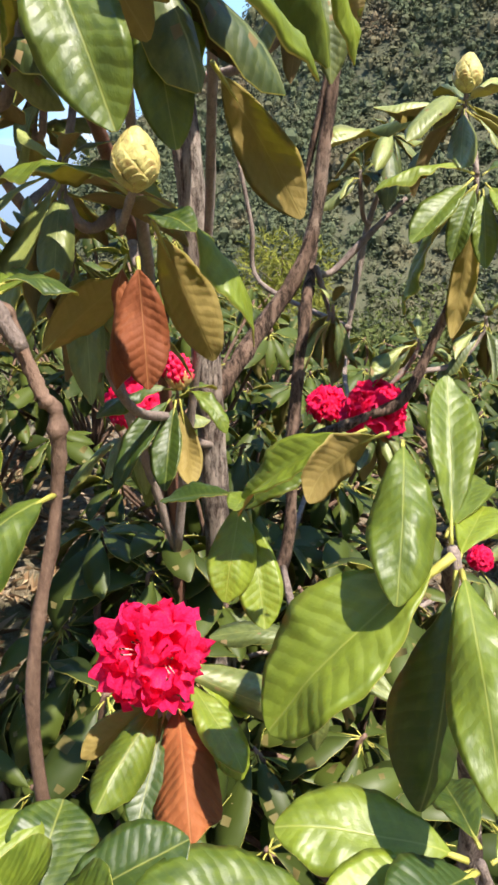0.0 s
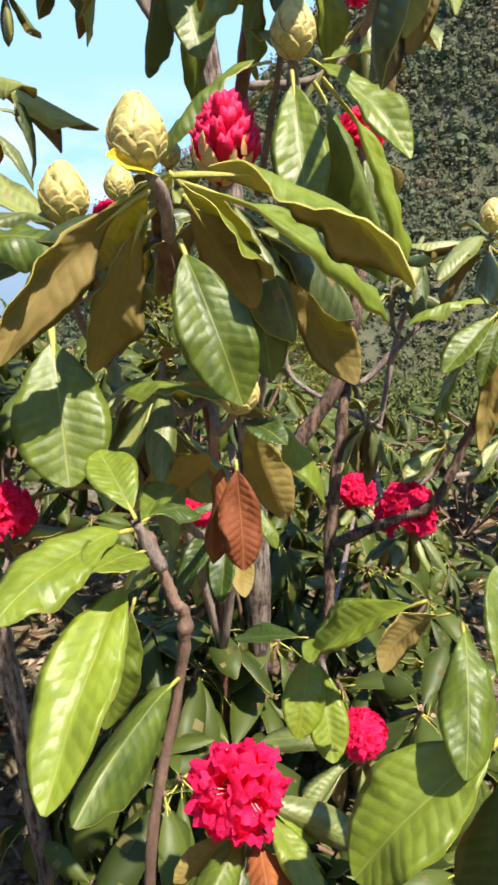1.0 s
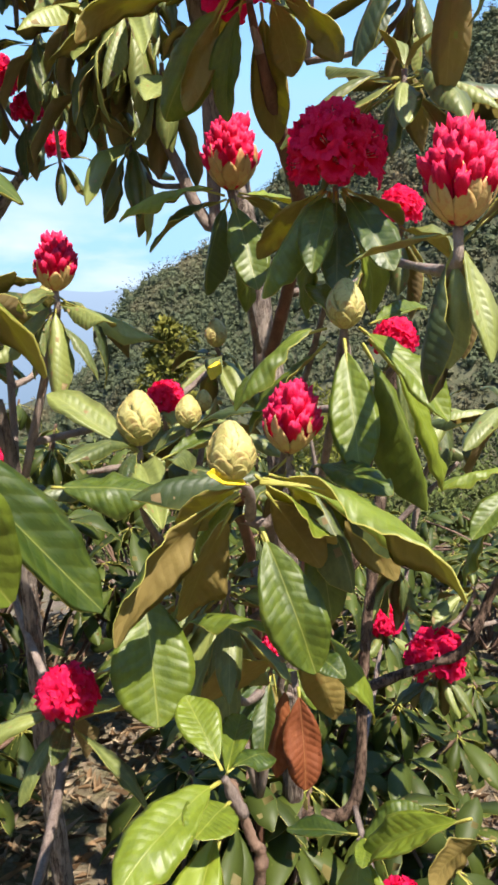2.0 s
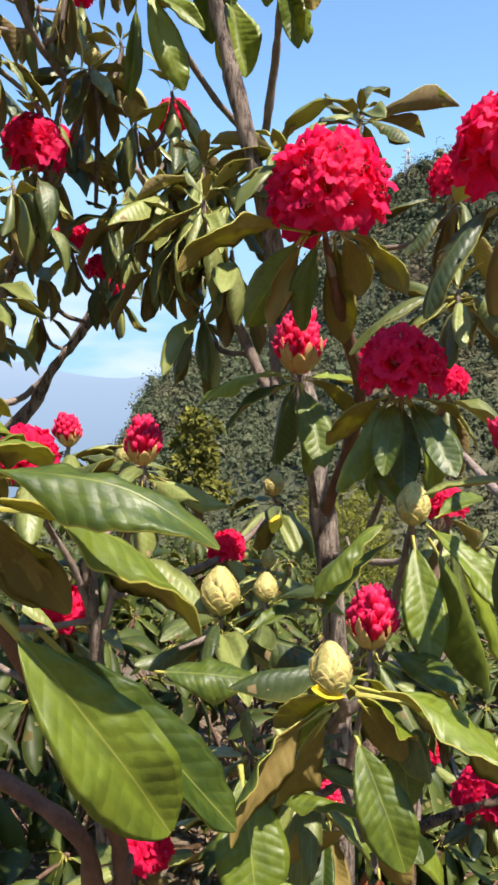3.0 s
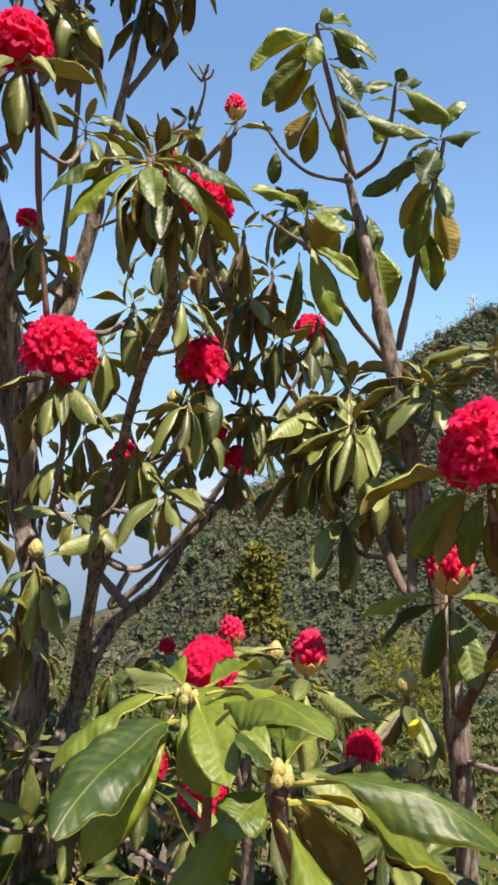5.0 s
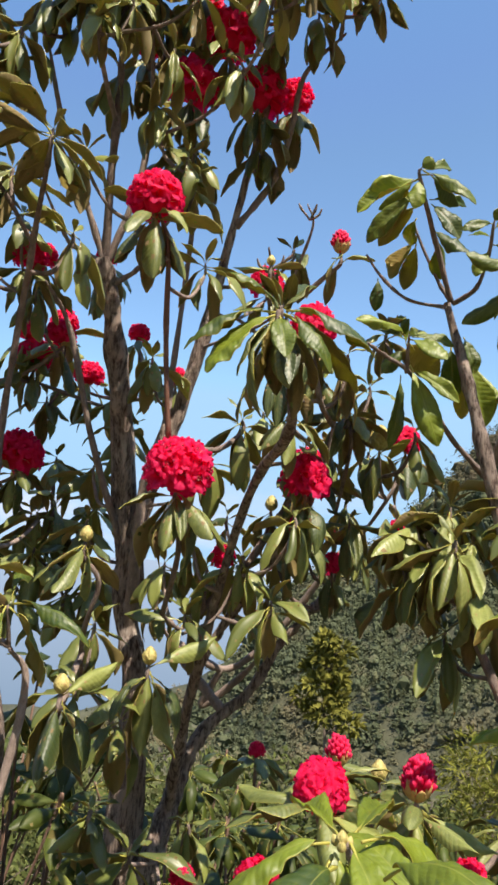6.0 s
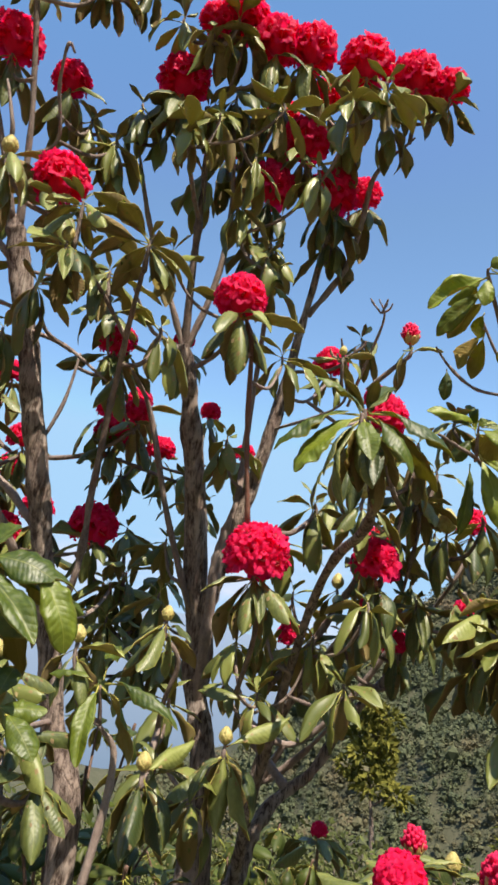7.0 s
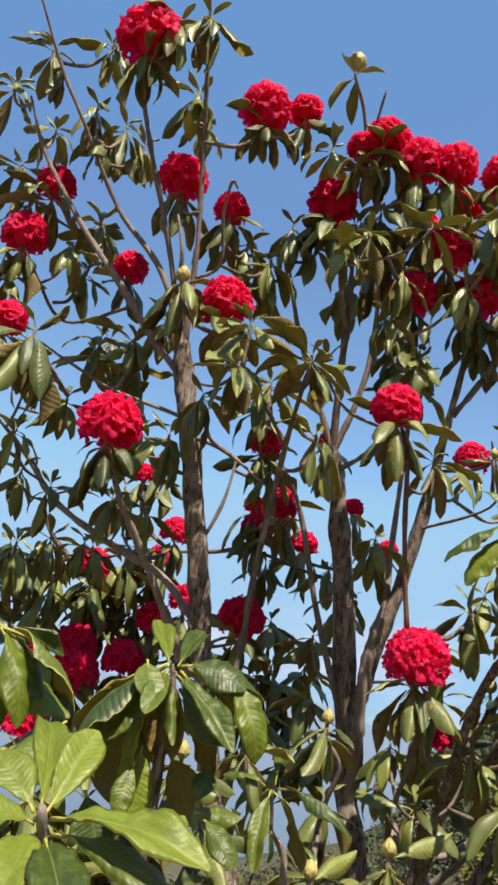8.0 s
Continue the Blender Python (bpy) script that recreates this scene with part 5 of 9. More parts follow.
whorl(flowering_bush, (-0.741, 1.008, 1.116), 8, 0.112, 40, "open", 0.045, stem=[(-0.615, 0.93, 1.04), (-0.409, 0.803, 1.029)], thick=0.0048, bells=38, bell=0.3)
whorl(flowering_bush, (-0.279, 1.044, 1.17), 9, 0.112, 30, stem=[(-0.272, 1.017, 1.168), (-0.259, 0.971, 1.206)])
whorl(flowering_bush, (-0.251, 0.99, 1.2), 7, 0.112, 40, "open", 0.06, stem=[(-0.261, 1.008, 1.141), (-0.277, 1.036, 1.141)], bells=38, bell=0.3)

back_tree = thing("rhododendron_tree", (-0.7, 1.6, 0), "spreading rhododendron tree with pale crooked limbs and many trusses", "tree")
limb(back_tree, "trunk", [(-0.950, 1.750, -0.050, 0.0351), (-0.918, 1.288, 0.854, 0.0265), (-0.888, 1.361, 1.155, 0.0203), (-0.841, 1.410, 1.290, 0.0148), (-0.749, 1.454, 1.385, 0.0125), (-0.692, 1.480, 1.495, 0.0109), (-0.630, 1.498, 1.575, 0.00936), (-0.573, 1.509, 1.655, 0.0081), (-0.524, 1.463, 1.753, 0.0063)])
whorl(back_tree, (-0.621, 1.821, 1.682), 5, 0.117, 60, "open", 0.075, stem=[(-0.543, 1.512, 1.727)], spread=30)
whorl(back_tree, (-0.505, 1.414, 1.764), 7, 0.117, 55, stem=[(-0.536, 1.462, 1.725)], spread=30)
whorl(back_tree, (-0.524, 1.234, 2.049), 8, 0.123, 45, "bud", 0.042, stem=[(-0.514, 1.235, 1.959), (-0.554, 1.352, 1.823)], spread=30, coarse=True)
whorl(back_tree, (-0.455, 1.284, 1.964), 5, 0.117, 65, "bud", 0.06, stem=[(-0.449, 1.316, 1.88), (-0.439, 1.367, 1.864)], spread=30, coarse=True)
whorl(back_tree, (-0.622, 1.34, 1.895), 7, 0.123, 55, "open", 0.1, stem=[(-0.723, 1.449, 1.78), (-0.851, 1.47, 1.576)], spread=30)
whorl(back_tree, (-0.599, 0.965, 1.976), 7, 0.106, 50, "bud", 0.035, stem=[(-0.572, 1.094, 1.916), (-0.711, 1.16, 1.895)], spread=30, coarse=True)
whorl(back_tree, (-0.406, 1.425, 1.992), 8, 0.127, 55, "open", 0.075, stem=[(-0.428, 1.359, 1.881), (-0.505, 1.414, 1.764)], spread=30)
whorl(back_tree, (-0.412, 1.560, 1.790), 8, 0.139, 68, "open", 0.06, stem=[(-0.43, 1.53, 1.74), (-0.524, 1.463, 1.753)], spread=30)
whorl(back_tree, (-0.583, 1.089, 1.838), 7, 0.123, 55, "open", 0.1, stem=[(-0.644, 1.188, 1.741), (-0.755, 1.316, 1.603)], spread=30)
whorl(back_tree, (-0.601, 1.145, 1.764), 5, 0.106, 50, "open", 0.045, stem=[(-0.617, 1.161, 1.726), (-0.644, 1.188, 1.741)], spread=30)
whorl(back_tree, (-0.561, 1.409, 1.688), 5, 0.106, 55, "open", 0.06, stem=[(-0.584, 1.444, 1.603), (-0.622, 1.499, 1.586)], spread=30)
whorl(back_tree, (-0.523, 1.216, 2.04), 8, 0.123, 40, "bud", 0.04, stem=[(-0.575, 1.285, 1.916)], spread=30, coarse=True)
whorl(back_tree, (-0.596, 1.123, 1.934), 7, 0.117, 55, stem=[(-0.658, 1.231, 1.805)], spread=30)
whorl(back_tree, (-0.585, 1.134, 2.106), 5, 0.127, 70, stem=[(-0.564, 1.127, 2.028), (-0.531, 1.117, 2.015)], spread=30)
whorl(back_tree, (-0.570, 0.985, 2.13), 6, 0.127, 55, "open", 0.085, stem=[(-0.549, 0.995, 2.006), (-0.54, 1.121, 1.984)], thick=0.0048, spread=30)
whorl(back_tree, (-0.442, 1.134, 2.19), 7, 0.123, 40, stem=[(-0.417, 1.114, 2.123)], spread=30)
whorl(back_tree, (-0.821, 1.368, 1.684), 5, 0.106, 50, "open", 0.06, stem=[(-0.827, 1.369, 1.606)], spread=30)
whorl(back_tree, (-0.64, 1.477, 1.759), 6, 0.117, 55, "open", 0.08, stem=[(-0.615, 1.489, 1.673), (-0.573, 1.509, 1.655)], spread=30)
whorl(back_tree, (-0.814, 1.481, 1.668), 6, 0.106, 50, stem=[(-0.833, 1.467, 1.605)], spread=30)
whorl(back_tree, (-0.716, 1.391, 1.821), 5, 0.106, 45, "bud", 0.04, stem=[(-0.735, 1.393, 1.741)], spread=30, coarse=True)
whorl(back_tree, (-0.518, 1.344, 1.812), 8, 0.123, 50, stem=[(-0.513, 1.371, 1.76), (-0.505, 1.414, 1.764)], spread=30)
whorl(back_tree, (-0.383, 1.169, 1.782), 8, 0.133, 72, stem=[(-0.391, 1.13, 1.781), (-0.405, 1.066, 1.82)], spread=30)
limb(back_tree, "branch", [(-0.888, 1.361, 1.155, 0.014), (-0.850, 1.324, 1.418, 0.0109), (-0.755, 1.316, 1.603, 0.00936), (-0.591, 1.144, 1.798, 0.009), (-0.531, 1.117, 2.015, 0.00306)])
limb(back_tree, "branch", [(-0.901, 1.329, 1.026, 0.0125), (-0.905, 1.376, 1.049, 0.0125), (-0.810, 1.175, 1.404, 0.0101), (-0.673, 0.969, 1.797, 0.00936), (-0.551, 0.724, 1.890, 0.009), (-0.537, 0.623, 1.960, 0.0063), (-0.546, 0.576, 2.024, 0.00306)])
limb(back_tree, "branch", [(-0.802, 1.429, 1.331, 0.0109), (-0.972, 1.524, 1.467, 0.0109), (-0.869, 1.619, 1.408, 0.009), (-0.791, 1.650, 1.451, 0.0081), (-0.697, 1.630, 1.553, 0.009), (-0.610, 1.597, 1.678, 0.0072), (-0.565, 1.550, 1.742, 0.00306)])
limb(back_tree, "branch", [(-0.869, 1.619, 1.408, 0.00936), (-0.922, 1.641, 1.303, 0.00936), (-0.829, 1.631, 1.379, 0.009), (-0.737, 1.617, 1.482, 0.00306)])
limb(back_tree, "branch", [(-0.809, 1.321, 1.497, 0.0109), (-0.877, 1.350, 1.549, 0.0109), (-0.790, 1.384, 1.649, 0.00936), (-0.694, 1.400, 1.810, 0.009), (-0.610, 1.348, 1.930, 0.0063), (-0.516, 1.191, 2.005, 0.00306)])
whorl(back_tree, (-0.545, 0.572, 2.032), 5, 0.127, 76, stem=[(-0.544, 0.612, 1.988)], seed=6, spread=10, thick=0.005)
twig = limb(back_tree, "twig", [(-0.544, 0.612, 1.988, 0.0042), (-0.542, 0.578, 2.021, 0.0035), (-0.543, 0.570, 2.039, 0.0024)])
leaf(twig, (-0.548, 0.572, 2.032), (-0.621, 0.559, 2.083), 0.04, (0.58, -0.13, 0.8), 3)
leaf(twig, (-0.55, 0.572, 2.03), (-0.66, 0.526, 1.963), 0.042, (-0.37, -0.36, 0.85), 3)
leaf(twig, (-0.549, 0.573, 2.027), (-0.626, 0.528, 1.93), 0.052, (-0.37, -0.69, 0.62), 2)
leaf(twig, (-0.542, 0.566, 2.022), (-0.52, 0.522, 1.952), 0.036, (0.21, -0.8, 0.57), 1)
leaf(twig, (-0.539, 0.575, 2.029), (-0.468, 0.558, 1.943), 0.042, (0.63, -0.47, 0.62), 3)
leaf(twig, (-0.536, 0.574, 2.033), (-0.411, 0.59, 1.969), 0.05, (0.47, -0.23, 0.85), 3)
leaf(twig, (-0.538, 0.573, 2.036), (-0.518, 0.66, 2.102), 0.036, (0.05, -0.61, 0.79), 0)
leaf(twig, (-0.542, 0.576, 2.026), (-0.56, 0.568, 1.942), 0.04, (-0.98, 0.08, 0.21), 2)
leaf(twig, (-0.538, 0.576, 2.028), (-0.44, 0.63, 1.932), 0.044, (0.57, 0.32, 0.76), 2)
whorl(back_tree, (-0.54, 0.597, 2.029), 6, 0.127, 72, stem=[(-0.538, 0.616, 1.969)], seed=7, thick=0.005, spread=30)

tall_tree = thing("rhododendron_tree", (-1.1, 1.3, 0), "tall rhododendron tree with flaking grey-brown bark and crimson trusses", "tree")
limb(tall_tree, "trunk", [(-1.020, 1.280, -0.150, 0.039), (-0.962, 1.264, 1.222, 0.0312), (-1.008, 1.261, 1.554, 0.0281), (-1.044, 1.217, 1.936, 0.0265), (-1.065, 1.138, 2.203, 0.0218), (-1.086, 1.083, 2.349, 0.0195)])
limb(tall_tree, "branch", [(-1.082, 1.090, 2.336, 0.0087), (-1.125, 1.040, 2.471, 0.0075), (-1.178, 0.996, 2.630, 0.0072), (-1.208, 0.937, 2.801, 0.0024)])
limb(tall_tree, "branch", [(-1.082, 1.090, 2.336, 0.0100), (-1.062, 1.026, 2.556, 0.0087), (-1.054, 1.006, 2.707, 0.0079), (-1.044, 0.959, 2.877, 0.0024)])
limb(tall_tree, "branch", [(-1.080, 1.091, 2.336, 0.0100), (-1.018, 1.072, 2.497, 0.0075), (-0.993, 1.055, 2.663, 0.0072), (-0.986, 0.994, 2.859, 0.0024)])
limb(tall_tree, "branch", [(-1.089, 1.100, 2.342, 0.0065), (-1.132, 1.072, 2.360, 0.0058), (-1.162, 1.047, 2.382, 0.0043), (-1.190, 0.947, 2.479, 0.0024)])
limb(tall_tree, "branch", [(-1.077, 1.107, 2.286, 0.0065), (-1.008, 1.106, 2.329, 0.0058), (-0.930, 1.014, 2.348, 0.0043), (-0.868, 0.874, 2.326, 0.0024)])
limb(tall_tree, "branch", [(-1.018, 1.249, 1.663, 0.0183), (-0.964, 1.229, 1.864, 0.0168), (-0.910, 1.221, 2.052, 0.0155), (-0.865, 1.232, 2.273, 0.0133), (-0.825, 1.219, 2.479, 0.0094), (-0.790, 1.204, 2.642, 0.0075), (-0.744, 1.171, 2.812, 0.0072), (-0.698, 1.088, 2.942, 0.0024)])
limb(tall_tree, "branch", [(-0.818, 1.220, 2.480, 0.0079), (-0.738, 1.234, 2.609, 0.0072), (-0.695, 1.188, 2.707, 0.0065), (-0.664, 1.154, 2.826, 0.0058), (-0.571, 1.135, 2.908, 0.0024)])
limb(tall_tree, "branch", [(-1.001, 1.262, 1.507, 0.0155), (-0.979, 1.209, 1.709, 0.0140), (-0.971, 1.205, 1.867, 0.0126), (-0.946, 1.220, 1.994, 0.0087), (-0.952, 1.245, 2.127, 0.0072), (-0.935, 1.237, 2.489, 0.0058), (-0.930, 1.193, 2.692, 0.0024)], BARK_TWIG)
limb(tall_tree, "branch", [(-0.788, 0.838, 1.888, 0.0050), (-0.800, 0.806, 2.063, 0.0050), (-0.799, 0.770, 2.222, 0.0043), (-0.818, 0.753, 2.281, 0.0024)], BARK_RED)
limb(tall_tree, "branch", [(-0.995, 1.240, 1.749, 0.0075), (-0.987, 1.276, 1.605, 0.0087), (-1.007, 1.307, 1.458, 0.0024)])
limb(tall_tree, "branch", [(-1.036, 1.230, 1.725, 0.0075), (-1.093, 1.144, 1.948, 0.0072), (-1.145, 1.078, 2.182, 0.0065), (-1.165, 0.989, 2.256, 0.0024)])
whorl(tall_tree, (-0.824, 0.752, 2.28), 11, 0.127, 42, "open", 0.1, stem=[(-0.815, 0.761, 2.208), (-0.799, 0.775, 2.2)], seed=3, spread=25, bells=38, bell=0.28)
whorl(tall_tree, (-0.768, 0.849, 1.805), 11, 0.133, 62, "open", 0.125, stem=[(-0.768, 0.891, 1.693), (-0.817, 0.974, 1.583)], seed=2, bells=48, bell=0.28, spread=30)
whorl(tall_tree, (-0.917, 0.826, 1.703), 7, 0.117, 45, "bud", 0.029, stem=[(-0.895, 0.851, 1.632), (-0.929, 0.883, 1.546), (-0.985, 1.008, 1.444)], seed=1, spread=30, coarse=True)
whorl(tall_tree, (-0.792, 0.866, 1.504), 10, 0.139, 48, "bud", 0.032, stem=[(-0.79, 0.9, 1.412)], seed=2, spread=30, coarse=True)
whorl(tall_tree, (-0.888, 0.743, 1.462), 8, 0.127, 50, "bud", 0.032, stem=[(-0.912, 0.817, 1.462), (-0.953, 0.937, 1.503)], thick=0.0048, spread=30, coarse=True)
whorl(tall_tree, (-0.686, 1.269, 2.438), 4, 0.106, 50, stem=[(-0.75, 1.253, 2.35), (-0.853, 1.228, 2.332)], spread=30)
whorl(tall_tree, (-0.965, 0.933, 3.099), 8, 0.133, 62, "open", 0.12, stem=[(-0.995, 0.942, 2.942), (-1.044, 0.959, 2.877)], seed=437, spread=16, bells=38, bell=0.28)
whorl(tall_tree, (-0.888, 0.95, 3.038), 8, 0.133, 62, "open", 0.125, stem=[(-0.929, 0.947, 2.956), (-0.995, 0.942, 2.942)], seed=490, spread=16, bells=38, bell=0.28)
whorl(tall_tree, (-0.804, 0.969, 3.018), 8, 0.133, 62, "open", 0.125, stem=[(-0.843, 0.961, 2.971), (-0.905, 0.949, 2.98)], seed=552, spread=16, bells=38, bell=0.28)
whorl(tall_tree, (-0.674, 0.994, 2.982), 10, 0.133, 62, "open", 0.13, stem=[(-0.686, 1.034, 2.923), (-0.705, 1.1, 2.923)], seed=650, spread=16, bells=38, bell=0.28)
whorl(tall_tree, (-0.565, 1.051, 2.983), 8, 0.133, 62, "open", 0.115, stem=[(-0.572, 1.084, 2.907), (-0.584, 1.138, 2.896)], seed=738, spread=16, bells=38, bell=0.28)
whorl(tall_tree, (-0.492, 1.089, 2.978), 7, 0.133, 62, "open", 0.095, stem=[(-0.523, 1.087, 2.911), (-0.572, 1.084, 2.907)], seed=795, spread=16, bells=38, bell=0.28)
whorl(tall_tree, (-0.826, 1.065, 2.843), 8, 0.133, 62, "open", 0.12, stem=[(-0.802, 1.111, 2.757), (-0.764, 1.185, 2.739)], seed=540, spread=16, bells=38, bell=0.28)
whorl(tall_tree, (-0.905, 1.062, 2.72), 10, 0.133, 62, "open", 0.125, stem=[(-0.941, 1.061, 2.633), (-1, 1.06, 2.615)], seed=475, spread=16, bells=38, bell=0.28)
whorl(tall_tree, (-0.77, 1.149, 2.744), 10, 0.133, 62, "open", 0.13, stem=[(-0.775, 1.168, 2.673), (-0.784, 1.199, 2.667)], seed=585, spread=16, bells=38, bell=0.28)
whorl(tall_tree, (-0.704, 1.244, 2.806), 6, 0.133, 62, "open", 0.09, stem=[(-0.701, 1.223, 2.723), (-0.695, 1.188, 2.707)], seed=645, spread=16, bells=38, bell=0.28)
whorl(tall_tree, (-0.801, 1.126, 3.025), 6, 0.133, 62, "open", 0.09, stem=[(-0.764, 1.116, 2.94), (-0.705, 1.1, 2.923)], seed=578, spread=16, bells=38, bell=0.28)
whorl(tall_tree, (-1.054, 1.131, 2.904), 6, 0.133, 62, "open", 0.07, stem=[(-1.029, 1.086, 2.819), (-0.988, 1.011, 2.803)], seed=405, spread=16, bells=38, bell=0.28)
whorl(tall_tree, (-1.084, 0.886, 2.901), 10, 0.133, 62, "open", 0.125, stem=[(-1.07, 0.921, 2.819), (-1.048, 0.979, 2.804)], seed=325, spread=16, bells=38, bell=0.28)
whorl(tall_tree, (-0.914, 1.128, 2.98), 6, 0.133, 62, "open", 0.09, stem=[(-0.964, 1.124, 2.878), (-1.047, 1.118, 2.851)], seed=500, spread=16, bells=38, bell=0.28)
whorl(tall_tree, (-0.897, 1.058, 2.991), 8, 0.133, 72, stem=[(-0.914, 1.083, 2.915), (-0.943, 1.126, 2.905)], seed=500, spread=14)
whorl(tall_tree, (-0.988, 0.982, 2.958), 10, 0.133, 72, stem=[(-0.987, 0.986, 2.874), (-0.986, 0.994, 2.859)], seed=420, spread=14)
whorl(tall_tree, (-1.039, 0.939, 2.899), 8, 0.133, 72, stem=[(-1.061, 0.946, 2.813)], seed=370, spread=14)
whorl(tall_tree, (-0.945, 1.189, 2.69), 8, 0.133, 72, stem=[(-0.933, 1.212, 2.605)], seed=470, spread=14)
whorl(tall_tree, (-0.904, 1.169, 2.645), 7, 0.133, 72, stem=[(-0.915, 1.19, 2.562), (-0.934, 1.225, 2.547)], seed=490, spread=14)
whorl(tall_tree, (-0.775, 1.231, 2.705), 8, 0.133, 72, stem=[(-0.782, 1.221, 2.629), (-0.795, 1.206, 2.619)], seed=590, spread=14)
whorl(tall_tree, (-0.957, 1.114, 2.602), 6, 0.133, 72, stem=[(-0.98, 1.098, 2.515), (-1.018, 1.072, 2.497)], seed=440, spread=14)
whorl(tall_tree, (-0.726, 1.098, 2.92), 7, 0.133, 72, stem=[(-0.728, 1.117, 2.854), (-0.731, 1.147, 2.849)], seed=620, spread=14)
whorl(tall_tree, (-0.631, 1.103, 2.938), 6, 0.133, 72, stem=[(-0.633, 1.121, 2.861), (-0.637, 1.149, 2.849)], seed=690, spread=14)
whorl(tall_tree, (-1.067, 1.023, 2.773), 7, 0.133, 72, stem=[(-1.055, 1.009, 2.685)], seed=360, spread=14)
whorl(tall_tree, (-0.987, 1.089, 2.909), 7, 0.133, 72, stem=[(-1, 1.084, 2.83), (-1.023, 1.075, 2.817)], seed=440, spread=14)
whorl(tall_tree, (-1.024, 0.944, 2.907), 7, 0.127, 70, stem=[(-1.045, 0.941, 2.833)], seed=4, spread=30)
whorl(tall_tree, (-0.889, 1.076, 2.608), 7, 0.117, 50, stem=[(-0.923, 1.084, 2.528), (-0.98, 1.098, 2.515)], seed=4, spread=30)
whorl(tall_tree, (-0.852, 0.948, 2.506), 8, 0.106, 50, stem=[(-0.871, 0.95, 2.382), (-0.903, 0.954, 2.339)], seed=2, spread=30)
whorl(tall_tree, (-1.125, 1.419, 2.263), 8, 0.127, 60, "open", 0.06, stem=[(-1.059, 1.353, 2.158), (-0.952, 1.245, 2.127)], seed=740, thick=0.0048, spread=30, bells=38, bell=0.28)
whorl(tall_tree, (-1.031, 1.481, 2.159), 8, 0.127, 60, "open", 0.06, stem=[(-1.042, 1.432, 2.134), (-1.059, 1.353, 2.158)], seed=815, spread=30, bells=38, bell=0.28)
whorl(tall_tree, (-1.294, 1.485, 2.156), 8, 0.127, 60, "open", 0.085, stem=[(-1.194, 1.483, 2.11), (-1.031, 1.481, 2.119)], seed=810, thick=0.0048, spread=30, bells=38, bell=0.28)
whorl(tall_tree, (-1.354, 1.419, 2.291), 8, 0.127, 60, "open", 0.08, stem=[(-1.331, 1.444, 2.162), (-1.294, 1.485, 2.116)], seed=720, spread=30, bells=38, bell=0.28)
whorl(tall_tree, (-1.384, 1.47, 2.262), 8, 0.127, 60, "open", 0.08, stem=[(-1.364, 1.46, 2.178), (-1.331, 1.444, 2.162)], seed=745, spread=30, bells=38, bell=0.28)
whorl(tall_tree, (-1.156, 1.243, 2.406), 8, 0.127, 60, "open", 0.06, stem=[(-1.127, 1.188, 2.323), (-1.08, 1.099, 2.307)], seed=615, spread=30, bells=38, bell=0.28)
whorl(tall_tree, (-1.387, 1.301, 2.229), 8, 0.127, 60, "open", 0.06, stem=[(-1.366, 1.355, 2.165), (-1.331, 1.444, 2.162)], seed=735, spread=30, bells=38, bell=0.28)
whorl(tall_tree, (-1.068, 1.243, 2.067), 4, 0.106, 55, stem=[(-1.06, 1.229, 1.987), (-1.047, 1.206, 1.974)], spread=30)
limb(tall_tree, "branch", [(-0.884, 1.227, 2.178, 0.0036), (-0.699, 1.130, 2.215, 0.0036), (-0.682, 1.090, 2.283, 0.0032), (-0.686, 1.064, 2.320, 0.0029), (-0.688, 1.043, 2.345, 0.0022)])
limb(tall_tree, "branch", [(-0.680, 1.134, 2.217, 0.0036), (-0.636, 1.089, 2.309, 0.0032), (-0.599, 1.049, 2.393, 0.0025), (-0.608, 1.021, 2.427, 0.0014)])
whorl(tall_tree, (-0.54, 1.069, 2.339), 4, 0.090, 58, "opening", 0.05, stem=[(-0.572, 1.083, 2.294), (-0.634, 1.11, 2.25)], spread=30)
whorl(tall_tree, (-0.684, 1.057, 2.31), 4, 0.085, 40, "bud", 0.024, stem=[(-0.687, 1.078, 2.247), (-0.692, 1.113, 2.244)], spread=30, coarse=True)
limb(tall_tree, "seed_pod", [(-0.684, 1.060, 2.303, 0.00252), (-0.705, 1.054, 2.307, 0.00324), (-0.712, 1.046, 2.322, 0.0018)], BARK_TWIG, label="dry brown seed pod")
limb(tall_tree, "seed_pod", [(-0.684, 1.060, 2.303, 0.00252), (-0.663, 1.060, 2.314, 0.00324), (-0.657, 1.055, 2.331, 0.0018)], BARK_TWIG, label="dry brown seed pod")
limb(tall_tree, "seed_pod", [(-0.684, 1.060, 2.303, 0.00252), (-0.645, 1.058, 2.327, 0.00324), (-0.634, 1.054, 2.343, 0.0018)], BARK_TWIG, label="dry brown seed pod")
limb(tall_tree, "seed_pod", [(-0.684, 1.060, 2.303, 0.00252), (-0.693, 1.060, 2.298, 0.00324), (-0.696, 1.053, 2.314, 0.0018)], BARK_TWIG, label="dry brown seed pod")
limb(tall_tree, "seed_pod", [(-0.604, 1.039, 2.401, 0.00198), (-0.587, 1.038, 2.410, 0.0027), (-0.580, 1.033, 2.422, 0.00162)], BARK_TWIG, label="dry brown seed pod")
limb(tall_tree, "seed_pod", [(-0.604, 1.039, 2.401, 0.00198), (-0.621, 1.028, 2.420, 0.0027), (-0.627, 1.022, 2.430, 0.00162)], BARK_TWIG, label="dry brown seed pod")
limb(tall_tree, "seed_pod", [(-0.604, 1.039, 2.401, 0.00198), (-0.594, 1.033, 2.419, 0.0027), (-0.590, 1.028, 2.430, 0.00162)], BARK_TWIG, label="dry brown seed pod")
